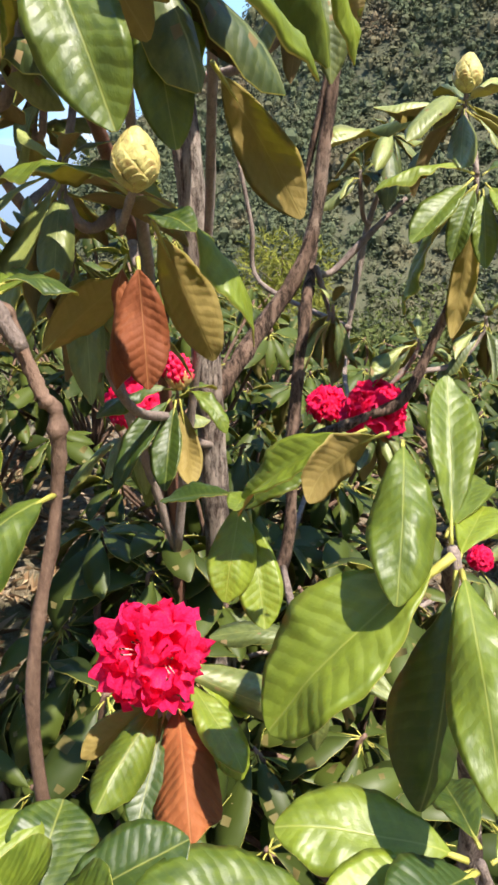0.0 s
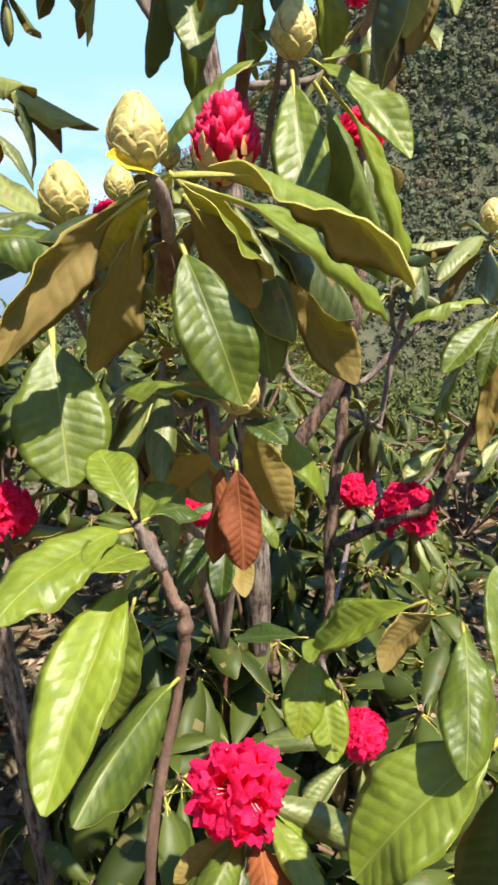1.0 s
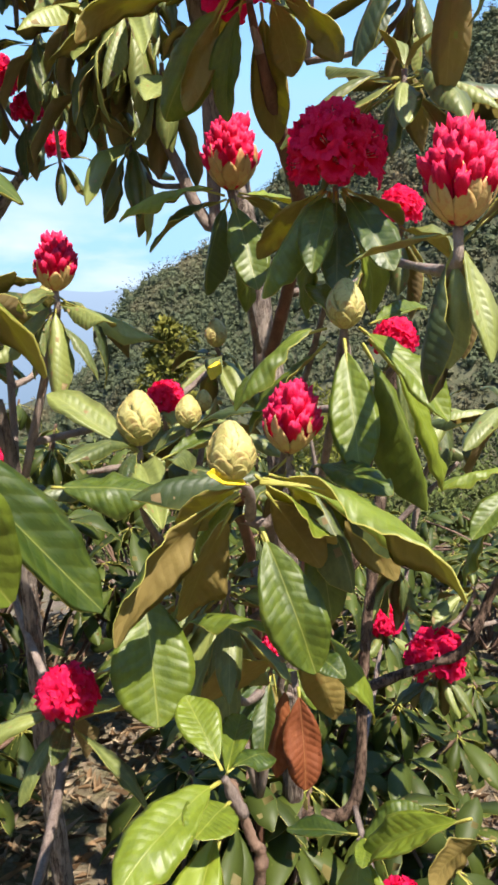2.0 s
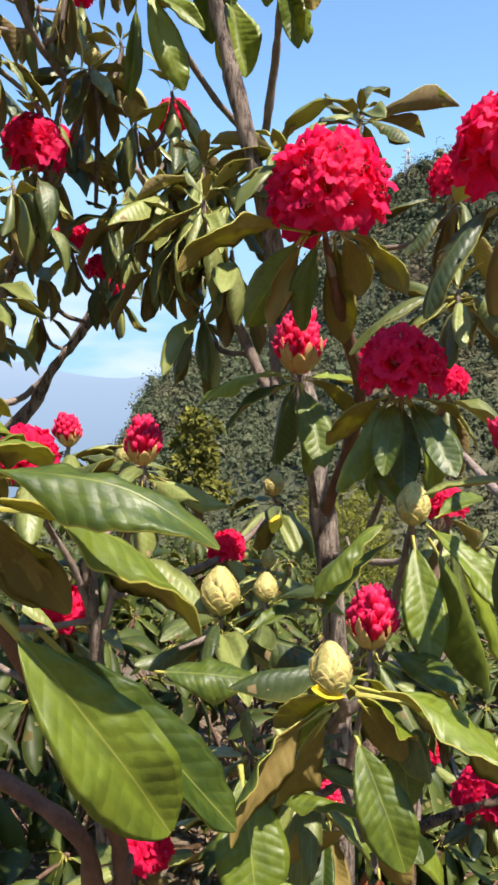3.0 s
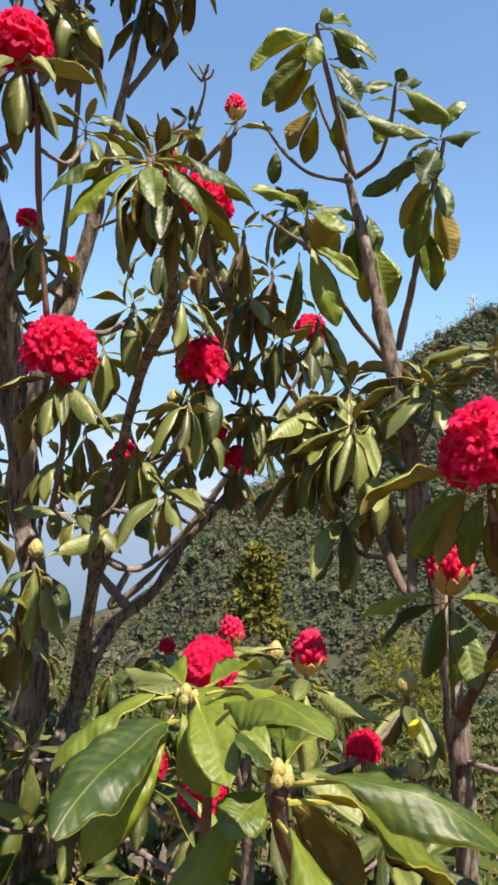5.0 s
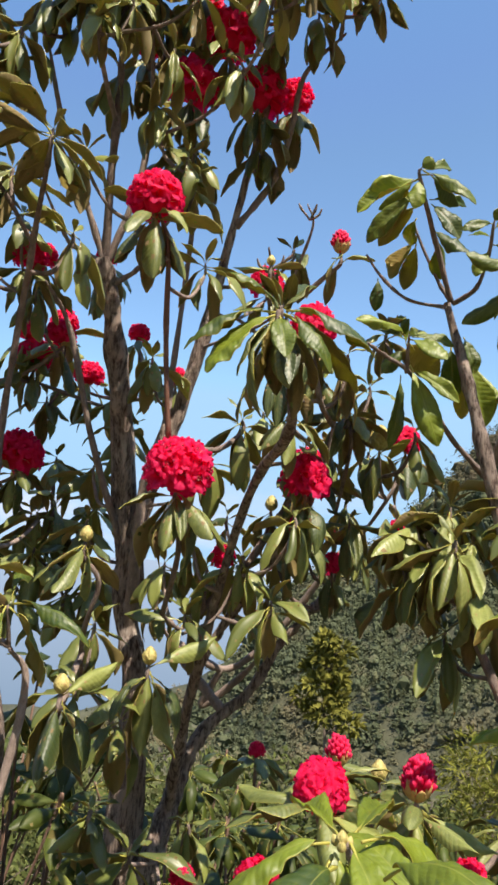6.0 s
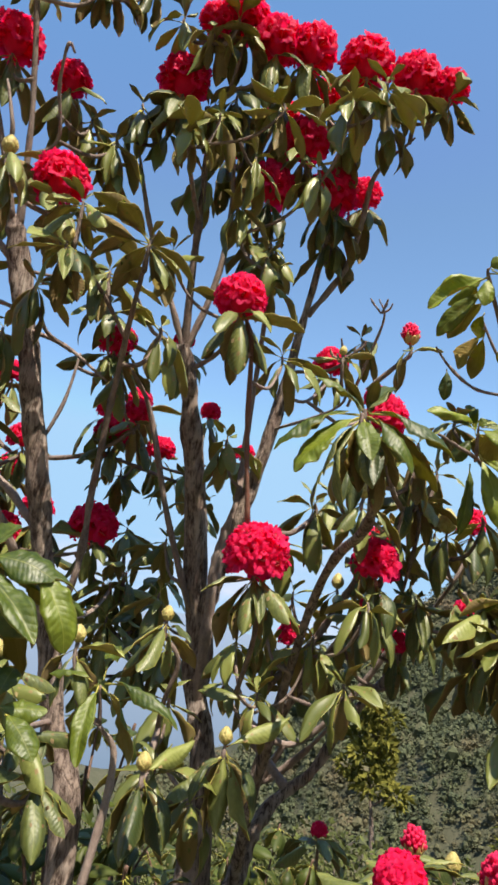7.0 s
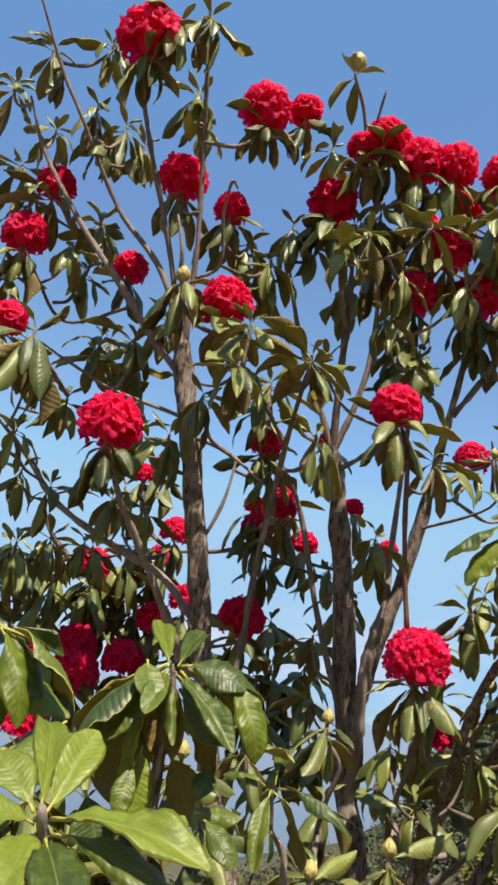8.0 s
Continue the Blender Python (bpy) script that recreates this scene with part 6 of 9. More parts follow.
whorl(tall_tree, (-0.855, 1.700, 2.503), 6, 0.117, 50, "open", 0.11, stem=[(-0.82, 1.30, 2.28), (-0.865, 1.232, 2.273)], spread=30, bells=38, bell=0.28)
whorl(tall_tree, (-0.737, 1.896, 2.465), 6, 0.117, 50, "open", 0.085, stem=[(-0.75, 1.48, 2.27), (-0.82, 1.30, 2.28)], spread=30, bells=38, bell=0.28)

leaning_tree = thing("rhododendron_tree", (-1.2, 0.9, 0), "rhododendron tree with a stout fissured trunk and long bare limbs", "tree")
limb(leaning_tree, "trunk", [(-1.130, 0.950, -0.100, 0.0351), (-1.116, 0.943, 1.199, 0.0281), (-1.190, 0.948, 1.478, 0.0257), (-1.244, 0.920, 1.750, 0.0242), (-1.275, 0.859, 1.985, 0.0226), (-1.309, 0.807, 2.206, 0.0226), (-1.346, 0.753, 2.425, 0.0211), (-1.358, 0.729, 2.503, 0.0156)])
limb(leaning_tree, "branch", [(-1.341, 0.761, 2.394, 0.0087), (-1.429, 0.724, 2.491, 0.0081), (-1.509, 0.652, 2.611, 0.0079), (-1.621, 0.586, 2.760, 0.0065), (-1.712, 0.507, 2.919, 0.0050), (-1.735, 0.437, 3.038, 0.0024)])
limb(leaning_tree, "branch", [(-1.352, 0.735, 2.476, 0.0072), (-1.423, 0.692, 2.657, 0.0065), (-1.540, 0.625, 2.807, 0.0058), (-1.592, 0.496, 2.968, 0.0050), (-1.630, 0.416, 3.076, 0.0043), (-1.647, 0.304, 3.209, 0.0024)])
limb(leaning_tree, "branch", [(-1.353, 0.727, 2.487, 0.0072), (-1.372, 0.633, 2.690, 0.0065), (-1.396, 0.531, 2.869, 0.0058), (-1.407, 0.459, 3.003, 0.0043), (-1.379, 0.421, 3.055, 0.0024)], BARK_TWIG)
limb(leaning_tree, "branch", [(-1.345, 0.739, 2.477, 0.0079), (-1.330, 0.693, 2.692, 0.0065), (-1.321, 0.628, 2.916, 0.0058), (-1.281, 0.505, 3.127, 0.0043), (-1.265, 0.447, 3.247, 0.0024)])
limb(leaning_tree, "branch", [(-1.334, 0.706, 2.631, 0.0043), (-1.275, 0.718, 2.670, 0.0043), (-1.253, 0.659, 2.766, 0.0040), (-1.224, 0.626, 2.827, 0.0036), (-1.215, 0.641, 2.817, 0.0024)], BARK_TWIG)
limb(leaning_tree, "branch", [(-1.364, 0.673, 2.603, 0.0043), (-1.325, 0.635, 2.639, 0.0043), (-1.343, 0.610, 2.746, 0.0024)], BARK_TWIG)
limb(leaning_tree, "branch", [(-1.257, 0.894, 1.851, 0.0100), (-1.300, 0.905, 1.877, 0.0100), (-1.407, 0.922, 1.961, 0.0094), (-1.577, 0.913, 2.031, 0.0087), (-1.712, 0.848, 2.110, 0.0081), (-1.801, 0.802, 2.215, 0.0075), (-1.903, 0.723, 2.327, 0.0024)])
limb(leaning_tree, "branch", [(-1.244, 0.920, 1.750, 0.0100), (-1.286, 0.896, 1.766, 0.0100), (-1.303, 0.835, 1.842, 0.0094), (-1.330, 0.730, 1.965, 0.0075), (-1.350, 0.629, 2.072, 0.0065), (-1.354, 0.559, 2.157, 0.0024)])
limb(leaning_tree, "branch", [(-1.474, 0.683, 2.559, 0.0043), (-1.715, 0.721, 2.559, 0.0043), (-1.754, 0.625, 2.640, 0.0043), (-1.767, 0.539, 2.726, 0.0024)], BARK_TWIG)
limb(leaning_tree, "branch", [(-1.325, 0.784, 2.300, 0.0058), (-1.377, 0.779, 2.323, 0.0058), (-1.512, 0.725, 2.361, 0.0043), (-1.589, 0.636, 2.397, 0.0036), (-1.603, 0.539, 2.407, 0.0024)])
limb(leaning_tree, "branch", [(-1.228, 0.928, 1.672, 0.0072), (-1.161, 0.873, 1.724, 0.0072), (-1.138, 0.861, 1.817, 0.0072), (-1.117, 0.831, 1.978, 0.0065), (-1.077, 0.781, 2.138, 0.0058), (-1.020, 0.703, 2.270, 0.0050), (-0.966, 0.628, 2.357, 0.0024)])
limb(leaning_tree, "branch", [(-1.044, 0.734, 2.221, 0.0043), (-1.071, 0.672, 2.284, 0.0043), (-1.073, 0.557, 2.317, 0.0024)])
limb(leaning_tree, "branch", [(-1.319, 0.791, 2.269, 0.0050), (-1.216, 0.794, 2.230, 0.0050), (-1.106, 0.796, 2.154, 0.0024)])
limb(leaning_tree, "branch", [(-1.280, 0.852, 2.016, 0.0043), (-1.243, 0.869, 2.133, 0.0043), (-1.240, 0.893, 2.251, 0.0024)])
whorl(leaning_tree, (-1.216, 0.705, 3.067), 10, 0.127, 60, "open", 0.13, stem=[(-1.253, 0.669, 2.971), (-1.315, 0.61, 2.946)], seed=685, spread=30, bells=38, bell=0.28)
whorl(leaning_tree, (-1.143, 0.772, 3.118), 6, 0.127, 55, "open", 0.085, stem=[(-1.171, 0.746, 3.04), (-1.216, 0.705, 3.027)], seed=750, spread=30, bells=38, bell=0.28)
whorl(leaning_tree, (-1.405, 0.676, 2.879), 8, 0.127, 60, "open", 0.125, stem=[(-1.375, 0.672, 2.801), (-1.326, 0.665, 2.788)], seed=655, spread=30, bells=38, bell=0.28)
whorl(leaning_tree, (-1.353, 0.395, 3.02), 11, 0.127, 65, "open", 0.145, stem=[(-1.371, 0.435, 2.94), (-1.401, 0.5, 2.926)], seed=352, spread=30, bells=38, bell=0.28)
whorl(leaning_tree, (-1.285, 0.738, 2.821), 7, 0.127, 50, "open", 0.085, stem=[(-1.278, 0.721, 2.731), (-1.265, 0.693, 2.711)], seed=793, spread=30, bells=38, bell=0.28)
whorl(leaning_tree, (-1.545, 0.725, 2.676), 6, 0.127, 45, "open", 0.09, stem=[(-1.545, 0.713, 2.582), (-1.543, 0.694, 2.559)], seed=718, spread=30, bells=38, bell=0.28)
whorl(leaning_tree, (-1.182, 0.633, 2.479), 10, 0.127, 30, "open", 0.115, stem=[(-1.14, 0.623, 2.349), (-1.072, 0.606, 2.303)], seed=958, spread=30, bells=38, bell=0.28)
whorl(leaning_tree, (-1.767, 0.567, 2.695), 8, 0.127, 60, "open", 0.12, stem=[(-1.762, 0.584, 2.645), (-1.756, 0.613, 2.652)], seed=475, spread=30, bells=38, bell=0.28)
whorl(leaning_tree, (-1.751, 0.603, 2.872), 8, 0.127, 55, "open", 0.105, stem=[(-1.757, 0.579, 2.76), (-1.767, 0.539, 2.726)], seed=440, spread=30, bells=38, bell=0.28)
whorl(leaning_tree, (-1.354, 0.555, 2.17), 10, 0.127, 62, "open", 0.13, stem=[(-1.353, 0.572, 2.109), (-1.351, 0.599, 2.108)], seed=968, spread=30, bells=38, bell=0.28)
whorl(leaning_tree, (-1.544, 0.396, 2.354), 8, 0.127, 60, "open", 0.08, stem=[(-1.496, 0.417, 2.269), (-1.419, 0.451, 2.253)], seed=590, spread=30, bells=38, bell=0.28)
whorl(leaning_tree, (-1.246, 1.045, 2.319), 8, 0.127, 60, "open", 0.08, stem=[(-1.244, 0.984, 2.234), (-1.241, 0.886, 2.217)], seed=1270, spread=30, bells=38, bell=0.28)
whorl(leaning_tree, (-1.603, 1.249, 2.119), 8, 0.127, 60, "open", 0.09, stem=[(-1.584, 1.122, 2.036), (-1.553, 0.914, 2.021)], seed=1263, thick=0.0048, spread=30, bells=38, bell=0.28)
whorl(leaning_tree, (-1.741, 1.234, 2.293), 6, 0.127, 55, "open", 0.07, stem=[(-1.689, 1.24, 2.141), (-1.603, 1.249, 2.079)], seed=1105, thick=0.0048, spread=30, bells=38, bell=0.28)
whorl(leaning_tree, (-1.689, 1.262, 2.322), 6, 0.127, 55, "open", 0.07, stem=[(-1.703, 1.252, 2.237), (-1.727, 1.236, 2.221)], seed=1132, spread=30, bells=38, bell=0.28)
whorl(leaning_tree, (-1.286, 1.288, 2.212), 7, 0.127, 60, "open", 0.08, stem=[(-1.406, 1.273, 2.108), (-1.603, 1.249, 2.079)], seed=1415, thick=0.0048, spread=30, bells=38, bell=0.28)
whorl(leaning_tree, (-1.37, 1.317, 2.157), 8, 0.127, 60, "open", 0.1, stem=[(-1.377, 1.301, 2.109), (-1.389, 1.276, 2.117)], seed=1405, spread=30, bells=38, bell=0.28)
whorl(leaning_tree, (-1.318, 1.215, 2.397), 6, 0.127, 60, "open", 0.07, stem=[(-1.306, 1.243, 2.238), (-1.286, 1.288, 2.172)], seed=1270, spread=30, bells=38, bell=0.28)
whorl(leaning_tree, (-1.007, 0.844, 3.034), 7, 0.127, 50, "open", 0.08, stem=[(-1.015, 0.869, 3.007), (-1.027, 0.91, 3.03)], seed=915, spread=30, bells=38, bell=0.28)
whorl(leaning_tree, (-0.965, 0.88, 3.089), 7, 0.127, 55, "open", 0.095, stem=[(-0.983, 0.872, 3.013), (-1.012, 0.858, 3.002)], seed=935, spread=30, bells=38, bell=0.28)
whorl(leaning_tree, (-0.964, 0.624, 2.367), 11, 0.123, 28, stem=[(-0.974, 0.638, 2.315), (-0.989, 0.66, 2.32)], seed=2, spread=24)
whorl(leaning_tree, (-1.082, 0.547, 2.325), 10, 0.112, 35, "bud", 0.03, stem=[(-1.078, 0.557, 2.293), (-1.072, 0.573, 2.312)], seed=3, spread=28, coarse=True)
whorl(leaning_tree, (-1.067, 0.551, 2.404), 8, 0.117, 25, stem=[(-1.073, 0.557, 2.317)], seed=5, spread=24)
whorl(leaning_tree, (-1.253, 0.555, 2.523), 8, 0.117, 50, "bud", 0.04, stem=[(-1.224, 0.584, 2.441), (-1.176, 0.632, 2.426)], seed=5, spread=30, coarse=True)
whorl(leaning_tree, (-1.302, 0.248, 2.244), 11, 0.143, 60, stem=[(-1.36, 0.344, 2.242), (-1.464, 0.531, 2.26)], seed=5, spread=30)
whorl(leaning_tree, (-1.687, 0.428, 3.169), 10, 0.127, 45, stem=[(-1.665, 0.424, 3.089), (-1.63, 0.416, 3.076)], seed=100, spread=30)
whorl(leaning_tree, (-1.817, 0.449, 3.108), 8, 0.127, 50, stem=[(-1.784, 0.448, 3.032), (-1.732, 0.447, 3.021)], seed=30, spread=30)
whorl(leaning_tree, (-1.594, 0.638, 3.084), 8, 0.127, 55, stem=[(-1.59, 0.591, 2.976), (-1.585, 0.514, 2.945)], seed=225, spread=30)
whorl(leaning_tree, (-1.726, 0.769, 2.907), 8, 0.127, 55, stem=[(-1.736, 0.703, 2.826), (-1.753, 0.596, 2.812)], seed=180, spread=30)
whorl(leaning_tree, (-1.344, 0.593, 3.086), 7, 0.127, 45, stem=[(-1.331, 0.593, 2.996), (-1.309, 0.593, 2.976)], seed=355, spread=30)
whorl(leaning_tree, (-1.6, 0.523, 3.248), 8, 0.127, 50, stem=[(-1.633, 0.487, 3.152), (-1.687, 0.428, 3.129)], seed=200, spread=30)
whorl(leaning_tree, (-1.77, 0.57, 3.058), 7, 0.127, 60, stem=[(-1.751, 0.538, 2.971), (-1.719, 0.487, 2.953)], seed=100, spread=30)
whorl(leaning_tree, (-1.302, 0.418, 3.109), 8, 0.127, 72, stem=[(-1.321, 0.409, 3.008), (-1.353, 0.395, 2.98)], seed=320, spread=30)
whorl(leaning_tree, (-1.261, 0.469, 3.167), 8, 0.127, 70, stem=[(-1.277, 0.449, 3.084), (-1.302, 0.418, 3.069)], seed=375, spread=30)
whorl(leaning_tree, (-1.857, 0.568, 2.965), 8, 0.127, 60, stem=[(-1.817, 0.581, 2.861), (-1.751, 0.603, 2.832)], seed=40, spread=30)
whorl(leaning_tree, (-1.276, 0.827, 2.806), 8, 0.127, 60, stem=[(-1.276, 0.787, 2.737), (-1.278, 0.721, 2.731)], seed=440, spread=30)
whorl(leaning_tree, (-1.208, 0.837, 2.753), 10, 0.127, 65, stem=[(-1.233, 0.792, 2.679), (-1.275, 0.718, 2.67)], seed=480, spread=30)
whorl(leaning_tree, (-1.187, 0.887, 2.884), 8, 0.127, 65, stem=[(-1.22, 0.864, 2.789), (-1.276, 0.827, 2.766)], seed=520, spread=30)
whorl(leaning_tree, (-1.139, 0.94, 2.845), 7, 0.127, 65, stem=[(-1.17, 0.911, 2.787), (-1.22, 0.864, 2.789)], seed=560, spread=30)
whorl(leaning_tree, (-1.417, 0.756, 2.568), 8, 0.127, 60, stem=[(-1.417, 0.746, 2.489), (-1.416, 0.729, 2.477)], seed=300, spread=30)
whorl(leaning_tree, (-1.519, 0.773, 2.523), 8, 0.127, 55, stem=[(-1.516, 0.755, 2.402), (-1.512, 0.725, 2.361)], seed=240, spread=30)
whorl(leaning_tree, (-1.647, 0.795, 2.544), 8, 0.127, 55, stem=[(-1.598, 0.784, 2.462), (-1.518, 0.765, 2.448)], seed=180, spread=30)
whorl(leaning_tree, (-1.564, 0.826, 2.488), 7, 0.127, 55, stem=[(-1.546, 0.799, 2.413), (-1.516, 0.755, 2.402)], seed=230, spread=30)
whorl(leaning_tree, (-1.35, 0.76, 2.258), 8, 0.127, 60, stem=[(-1.333, 0.781, 2.184), (-1.304, 0.814, 2.175)], seed=300, spread=30)
whorl(leaning_tree, (-1.432, 0.76, 2.273), 8, 0.127, 60, stem=[(-1.398, 0.763, 2.207), (-1.343, 0.769, 2.204)], seed=250, spread=30)
whorl(leaning_tree, (-1.232, 0.686, 2.32), 8, 0.127, 60, stem=[(-1.22, 0.727, 2.235), (-1.2, 0.795, 2.219)], seed=360, spread=30)
whorl(leaning_tree, (-1.081, 0.699, 2.346), 8, 0.127, 60, stem=[(-1.064, 0.69, 2.266)], seed=480, spread=30)
whorl(leaning_tree, (-1.015, 0.819, 2.278), 8, 0.127, 60, stem=[(-1.033, 0.796, 2.193), (-1.061, 0.758, 2.176)], seed=560, spread=30)
whorl(leaning_tree, (-1.723, 0.752, 2.731), 7, 0.127, 60, stem=[(-1.726, 0.724, 2.625), (-1.732, 0.68, 2.594)], seed=150, spread=30)
whorl(leaning_tree, (-1.855, 0.632, 2.904), 7, 0.127, 60, stem=[(-1.837, 0.614, 2.852), (-1.807, 0.584, 2.857)], seed=60, spread=30)
whorl(leaning_tree, (-1.087, 0.842, 3.076), 7, 0.127, 60, stem=[(-1.057, 0.844, 3.004), (-1.009, 0.848, 2.996)], seed=590, spread=30)
whorl(leaning_tree, (-1.627, 0.596, 3.01), 6, 0.127, 60, stem=[(-1.605, 0.579, 2.919), (-1.57, 0.551, 2.899)], seed=180, spread=30)
whorl(leaning_tree, (-1.007, 0.744, 3.206), 4, 0.106, 45, "bud", 0.055, stem=[(-1.003, 0.816, 3.14), (-1.012, 0.906, 3.041)], spread=30, coarse=True)
limb(leaning_tree, "branch", [(-1.027, 0.910, 3.030, 0.0043), (-0.990, 0.858, 3.103, 0.0036), (-0.945, 0.800, 3.179, 0.0022)], BARK_TWIG)

shaded_tree = thing("rhododendron_tree", (-1.9, 1.7, 0), "rhododendron tree in deep shade with dark drooping leaves", "tree")
limb(shaded_tree, "trunk", [(-1.750, 1.700, -0.200, 0.039), (-1.720, 1.650, 0.800, 0.0312), (-1.705, 1.447, 1.519, 0.0234), (-1.760, 1.424, 1.720, 0.0187), (-1.880, 1.327, 1.951, 0.014), (-2.002, 1.208, 2.077, 0.009), (-2.048, 1.137, 2.200, 0.0036)])
whorl(shaded_tree, (-1.851, 1.218, 1.985), 10, 0.14, 62, "open", 0.11, stem=[(-1.849, 1.27, 1.901), (-1.846, 1.355, 1.885)], seed=160, spread=30, bells=38, bell=0.28)
whorl(shaded_tree, (-1.795, 1.151, 1.754), 10, 0.14, 62, "open", 0.115, stem=[(-1.775, 1.257, 1.675), (-1.744, 1.431, 1.662)], seed=130, thick=0.0048, spread=30, bells=38, bell=0.28)
whorl(shaded_tree, (-1.754, 1.118, 1.674), 10, 0.14, 62, "open", 0.14, stem=[(-1.767, 1.142, 1.667), (-1.789, 1.181, 1.703)], seed=125, spread=30, bells=38, bell=0.28)
whorl(shaded_tree, (-1.686, 1.232, 1.73), 10, 0.14, 62, "open", 0.12, stem=[(-1.72, 1.242, 1.673), (-1.775, 1.257, 1.675)], seed=212, spread=30, bells=38, bell=0.28)
whorl(shaded_tree, (-1.687, 1.349, 1.862), 10, 0.14, 62, "open", 0.11, stem=[(-1.721, 1.372, 1.773), (-1.777, 1.41, 1.753)], seed=268, spread=30, bells=38, bell=0.28)
whorl(shaded_tree, (-1.613, 1.39, 1.935), 10, 0.14, 62, "open", 0.1, stem=[(-1.641, 1.374, 1.843), (-1.687, 1.349, 1.822)], seed=325, spread=30, bells=38, bell=0.28)
whorl(shaded_tree, (-1.372, 1.3, 1.883), 10, 0.14, 62, "open", 0.13, stem=[(-1.474, 1.328, 1.835), (-1.641, 1.374, 1.843)], seed=422, thick=0.0048, spread=30, bells=38, bell=0.28)
whorl(shaded_tree, (-1.794, 1.009, 1.544), 10, 0.14, 62, "open", 0.11, stem=[(-1.779, 1.05, 1.574), (-1.754, 1.118, 1.634)], seed=35, spread=30, bells=38, bell=0.28)
whorl(shaded_tree, (-1.747, 1.407, 2.067), 10, 0.14, 62, "open", 0.08, stem=[(-1.791, 1.382, 1.953), (-1.863, 1.341, 1.918)], seed=280, spread=30, bells=38, bell=0.28)
whorl(shaded_tree, (-2.004, 1.236, 1.721), 10, 0.14, 62, "open", 0.08, stem=[(-1.917, 1.244, 1.669), (-1.775, 1.257, 1.675)], seed=60, thick=0.0048, spread=30, bells=38, bell=0.28)
whorl(shaded_tree, (-1.825, 1.365, 1.971), 10, 0.14, 62, "open", 0.08, stem=[(-1.846, 1.355, 1.885)], seed=220, spread=30, bells=38, bell=0.28)
whorl(shaded_tree, (-2.048, 1.173, 2.03), 10, 0.146, 55, stem=[(-2.017, 1.199, 2.012), (-1.967, 1.242, 2.041)], seed=1040, spread=30)
whorl(shaded_tree, (-2.087, 1.149, 1.935), 10, 0.146, 55, stem=[(-2.056, 1.182, 1.758), (-2.004, 1.236, 1.681)], seed=1050, thick=0.0048, spread=30)
whorl(shaded_tree, (-1.993, 1.229, 1.993), 10, 0.146, 55, stem=[(-2.027, 1.2, 1.898), (-2.083, 1.154, 1.875)], seed=1110, spread=30)
whorl(shaded_tree, (-1.9, 1.316, 1.895), 10, 0.146, 55, stem=[(-1.867, 1.341, 1.825), (-1.811, 1.382, 1.819)], seed=1240, spread=30)
whorl(shaded_tree, (-1.79, 1.396, 1.918), 10, 0.146, 55, stem=[(-1.798, 1.391, 1.835), (-1.811, 1.382, 1.819)], seed=1320, spread=30)
whorl(shaded_tree, (-1.647, 1.492, 1.86), 10, 0.146, 55, stem=[(-1.684, 1.453, 1.778), (-1.745, 1.389, 1.764)], seed=1460, spread=30)
whorl(shaded_tree, (-1.376, 1.414, 1.771), 10, 0.146, 55, stem=[(-1.391, 1.375, 1.788), (-1.416, 1.312, 1.839)], seed=1640, spread=30)
whorl(shaded_tree, (-1.323, 1.438, 1.812), 10, 0.146, 55, stem=[(-1.343, 1.429, 1.74), (-1.376, 1.414, 1.731)], seed=1660, spread=30)
whorl(shaded_tree, (-1.278, 1.458, 1.697), 10, 0.146, 55, stem=[(-1.303, 1.447, 1.699), (-1.343, 1.429, 1.74)], seed=1760, spread=30)
whorl(shaded_tree, (-1.307, 1.336, 1.687), 10, 0.146, 55, stem=[(-1.296, 1.382, 1.645), (-1.278, 1.458, 1.657)], seed=1710, spread=30)
whorl(shaded_tree, (-2.028, 1.211, 1.865), 10, 0.146, 55, stem=[(-2.039, 1.2, 1.777), (-2.056, 1.182, 1.758)], seed=1140, spread=30)
whorl(shaded_tree, (-1.758, 1.301, 1.647), 10, 0.146, 55, stem=[(-1.741, 1.356, 1.564), (-1.713, 1.444, 1.548)], seed=1430, spread=30)
whorl(shaded_tree, (-1.639, 1.382, 1.669), 10, 0.146, 55, stem=[(-1.672, 1.391, 1.576), (-1.725, 1.406, 1.554)], seed=1520, spread=30)
whorl(shaded_tree, (-1.223, 1.367, 1.59), 10, 0.146, 55, stem=[(-1.25, 1.373, 1.599), (-1.296, 1.382, 1.645)], seed=1840, spread=30)
whorl(shaded_tree, (-1.331, 1.318, 1.585), 10, 0.146, 55, stem=[(-1.29, 1.337, 1.54), (-1.223, 1.367, 1.55)], seed=1750, spread=30)
whorl(shaded_tree, (-1.272, 1.568, 1.83), 10, 0.146, 55, stem=[(-1.284, 1.522, 1.727), (-1.303, 1.447, 1.699)], seed=1720, spread=30)
whorl(shaded_tree, (-2.1, 1.12, 2.05), 10, 0.146, 55, stem=[(-2.095, 1.131, 1.933), (-2.087, 1.149, 1.895)], seed=980, spread=30)
whorl(shaded_tree, (-1.378, 1.514, 1.944), 10, 0.146, 55, stem=[(-1.357, 1.485, 1.817), (-1.323, 1.438, 1.772)], seed=1580, spread=30)
whorl(shaded_tree, (-1.517, 1.339, 1.67), 10, 0.146, 55, stem=[(-1.57, 1.357, 1.604), (-1.657, 1.387, 1.599)], seed=1580, spread=30)
whorl(shaded_tree, (-1.146, 1.4, 1.631), 10, 0.146, 55, stem=[(-1.175, 1.388, 1.558), (-1.223, 1.367, 1.55)], seed=1880, spread=30)
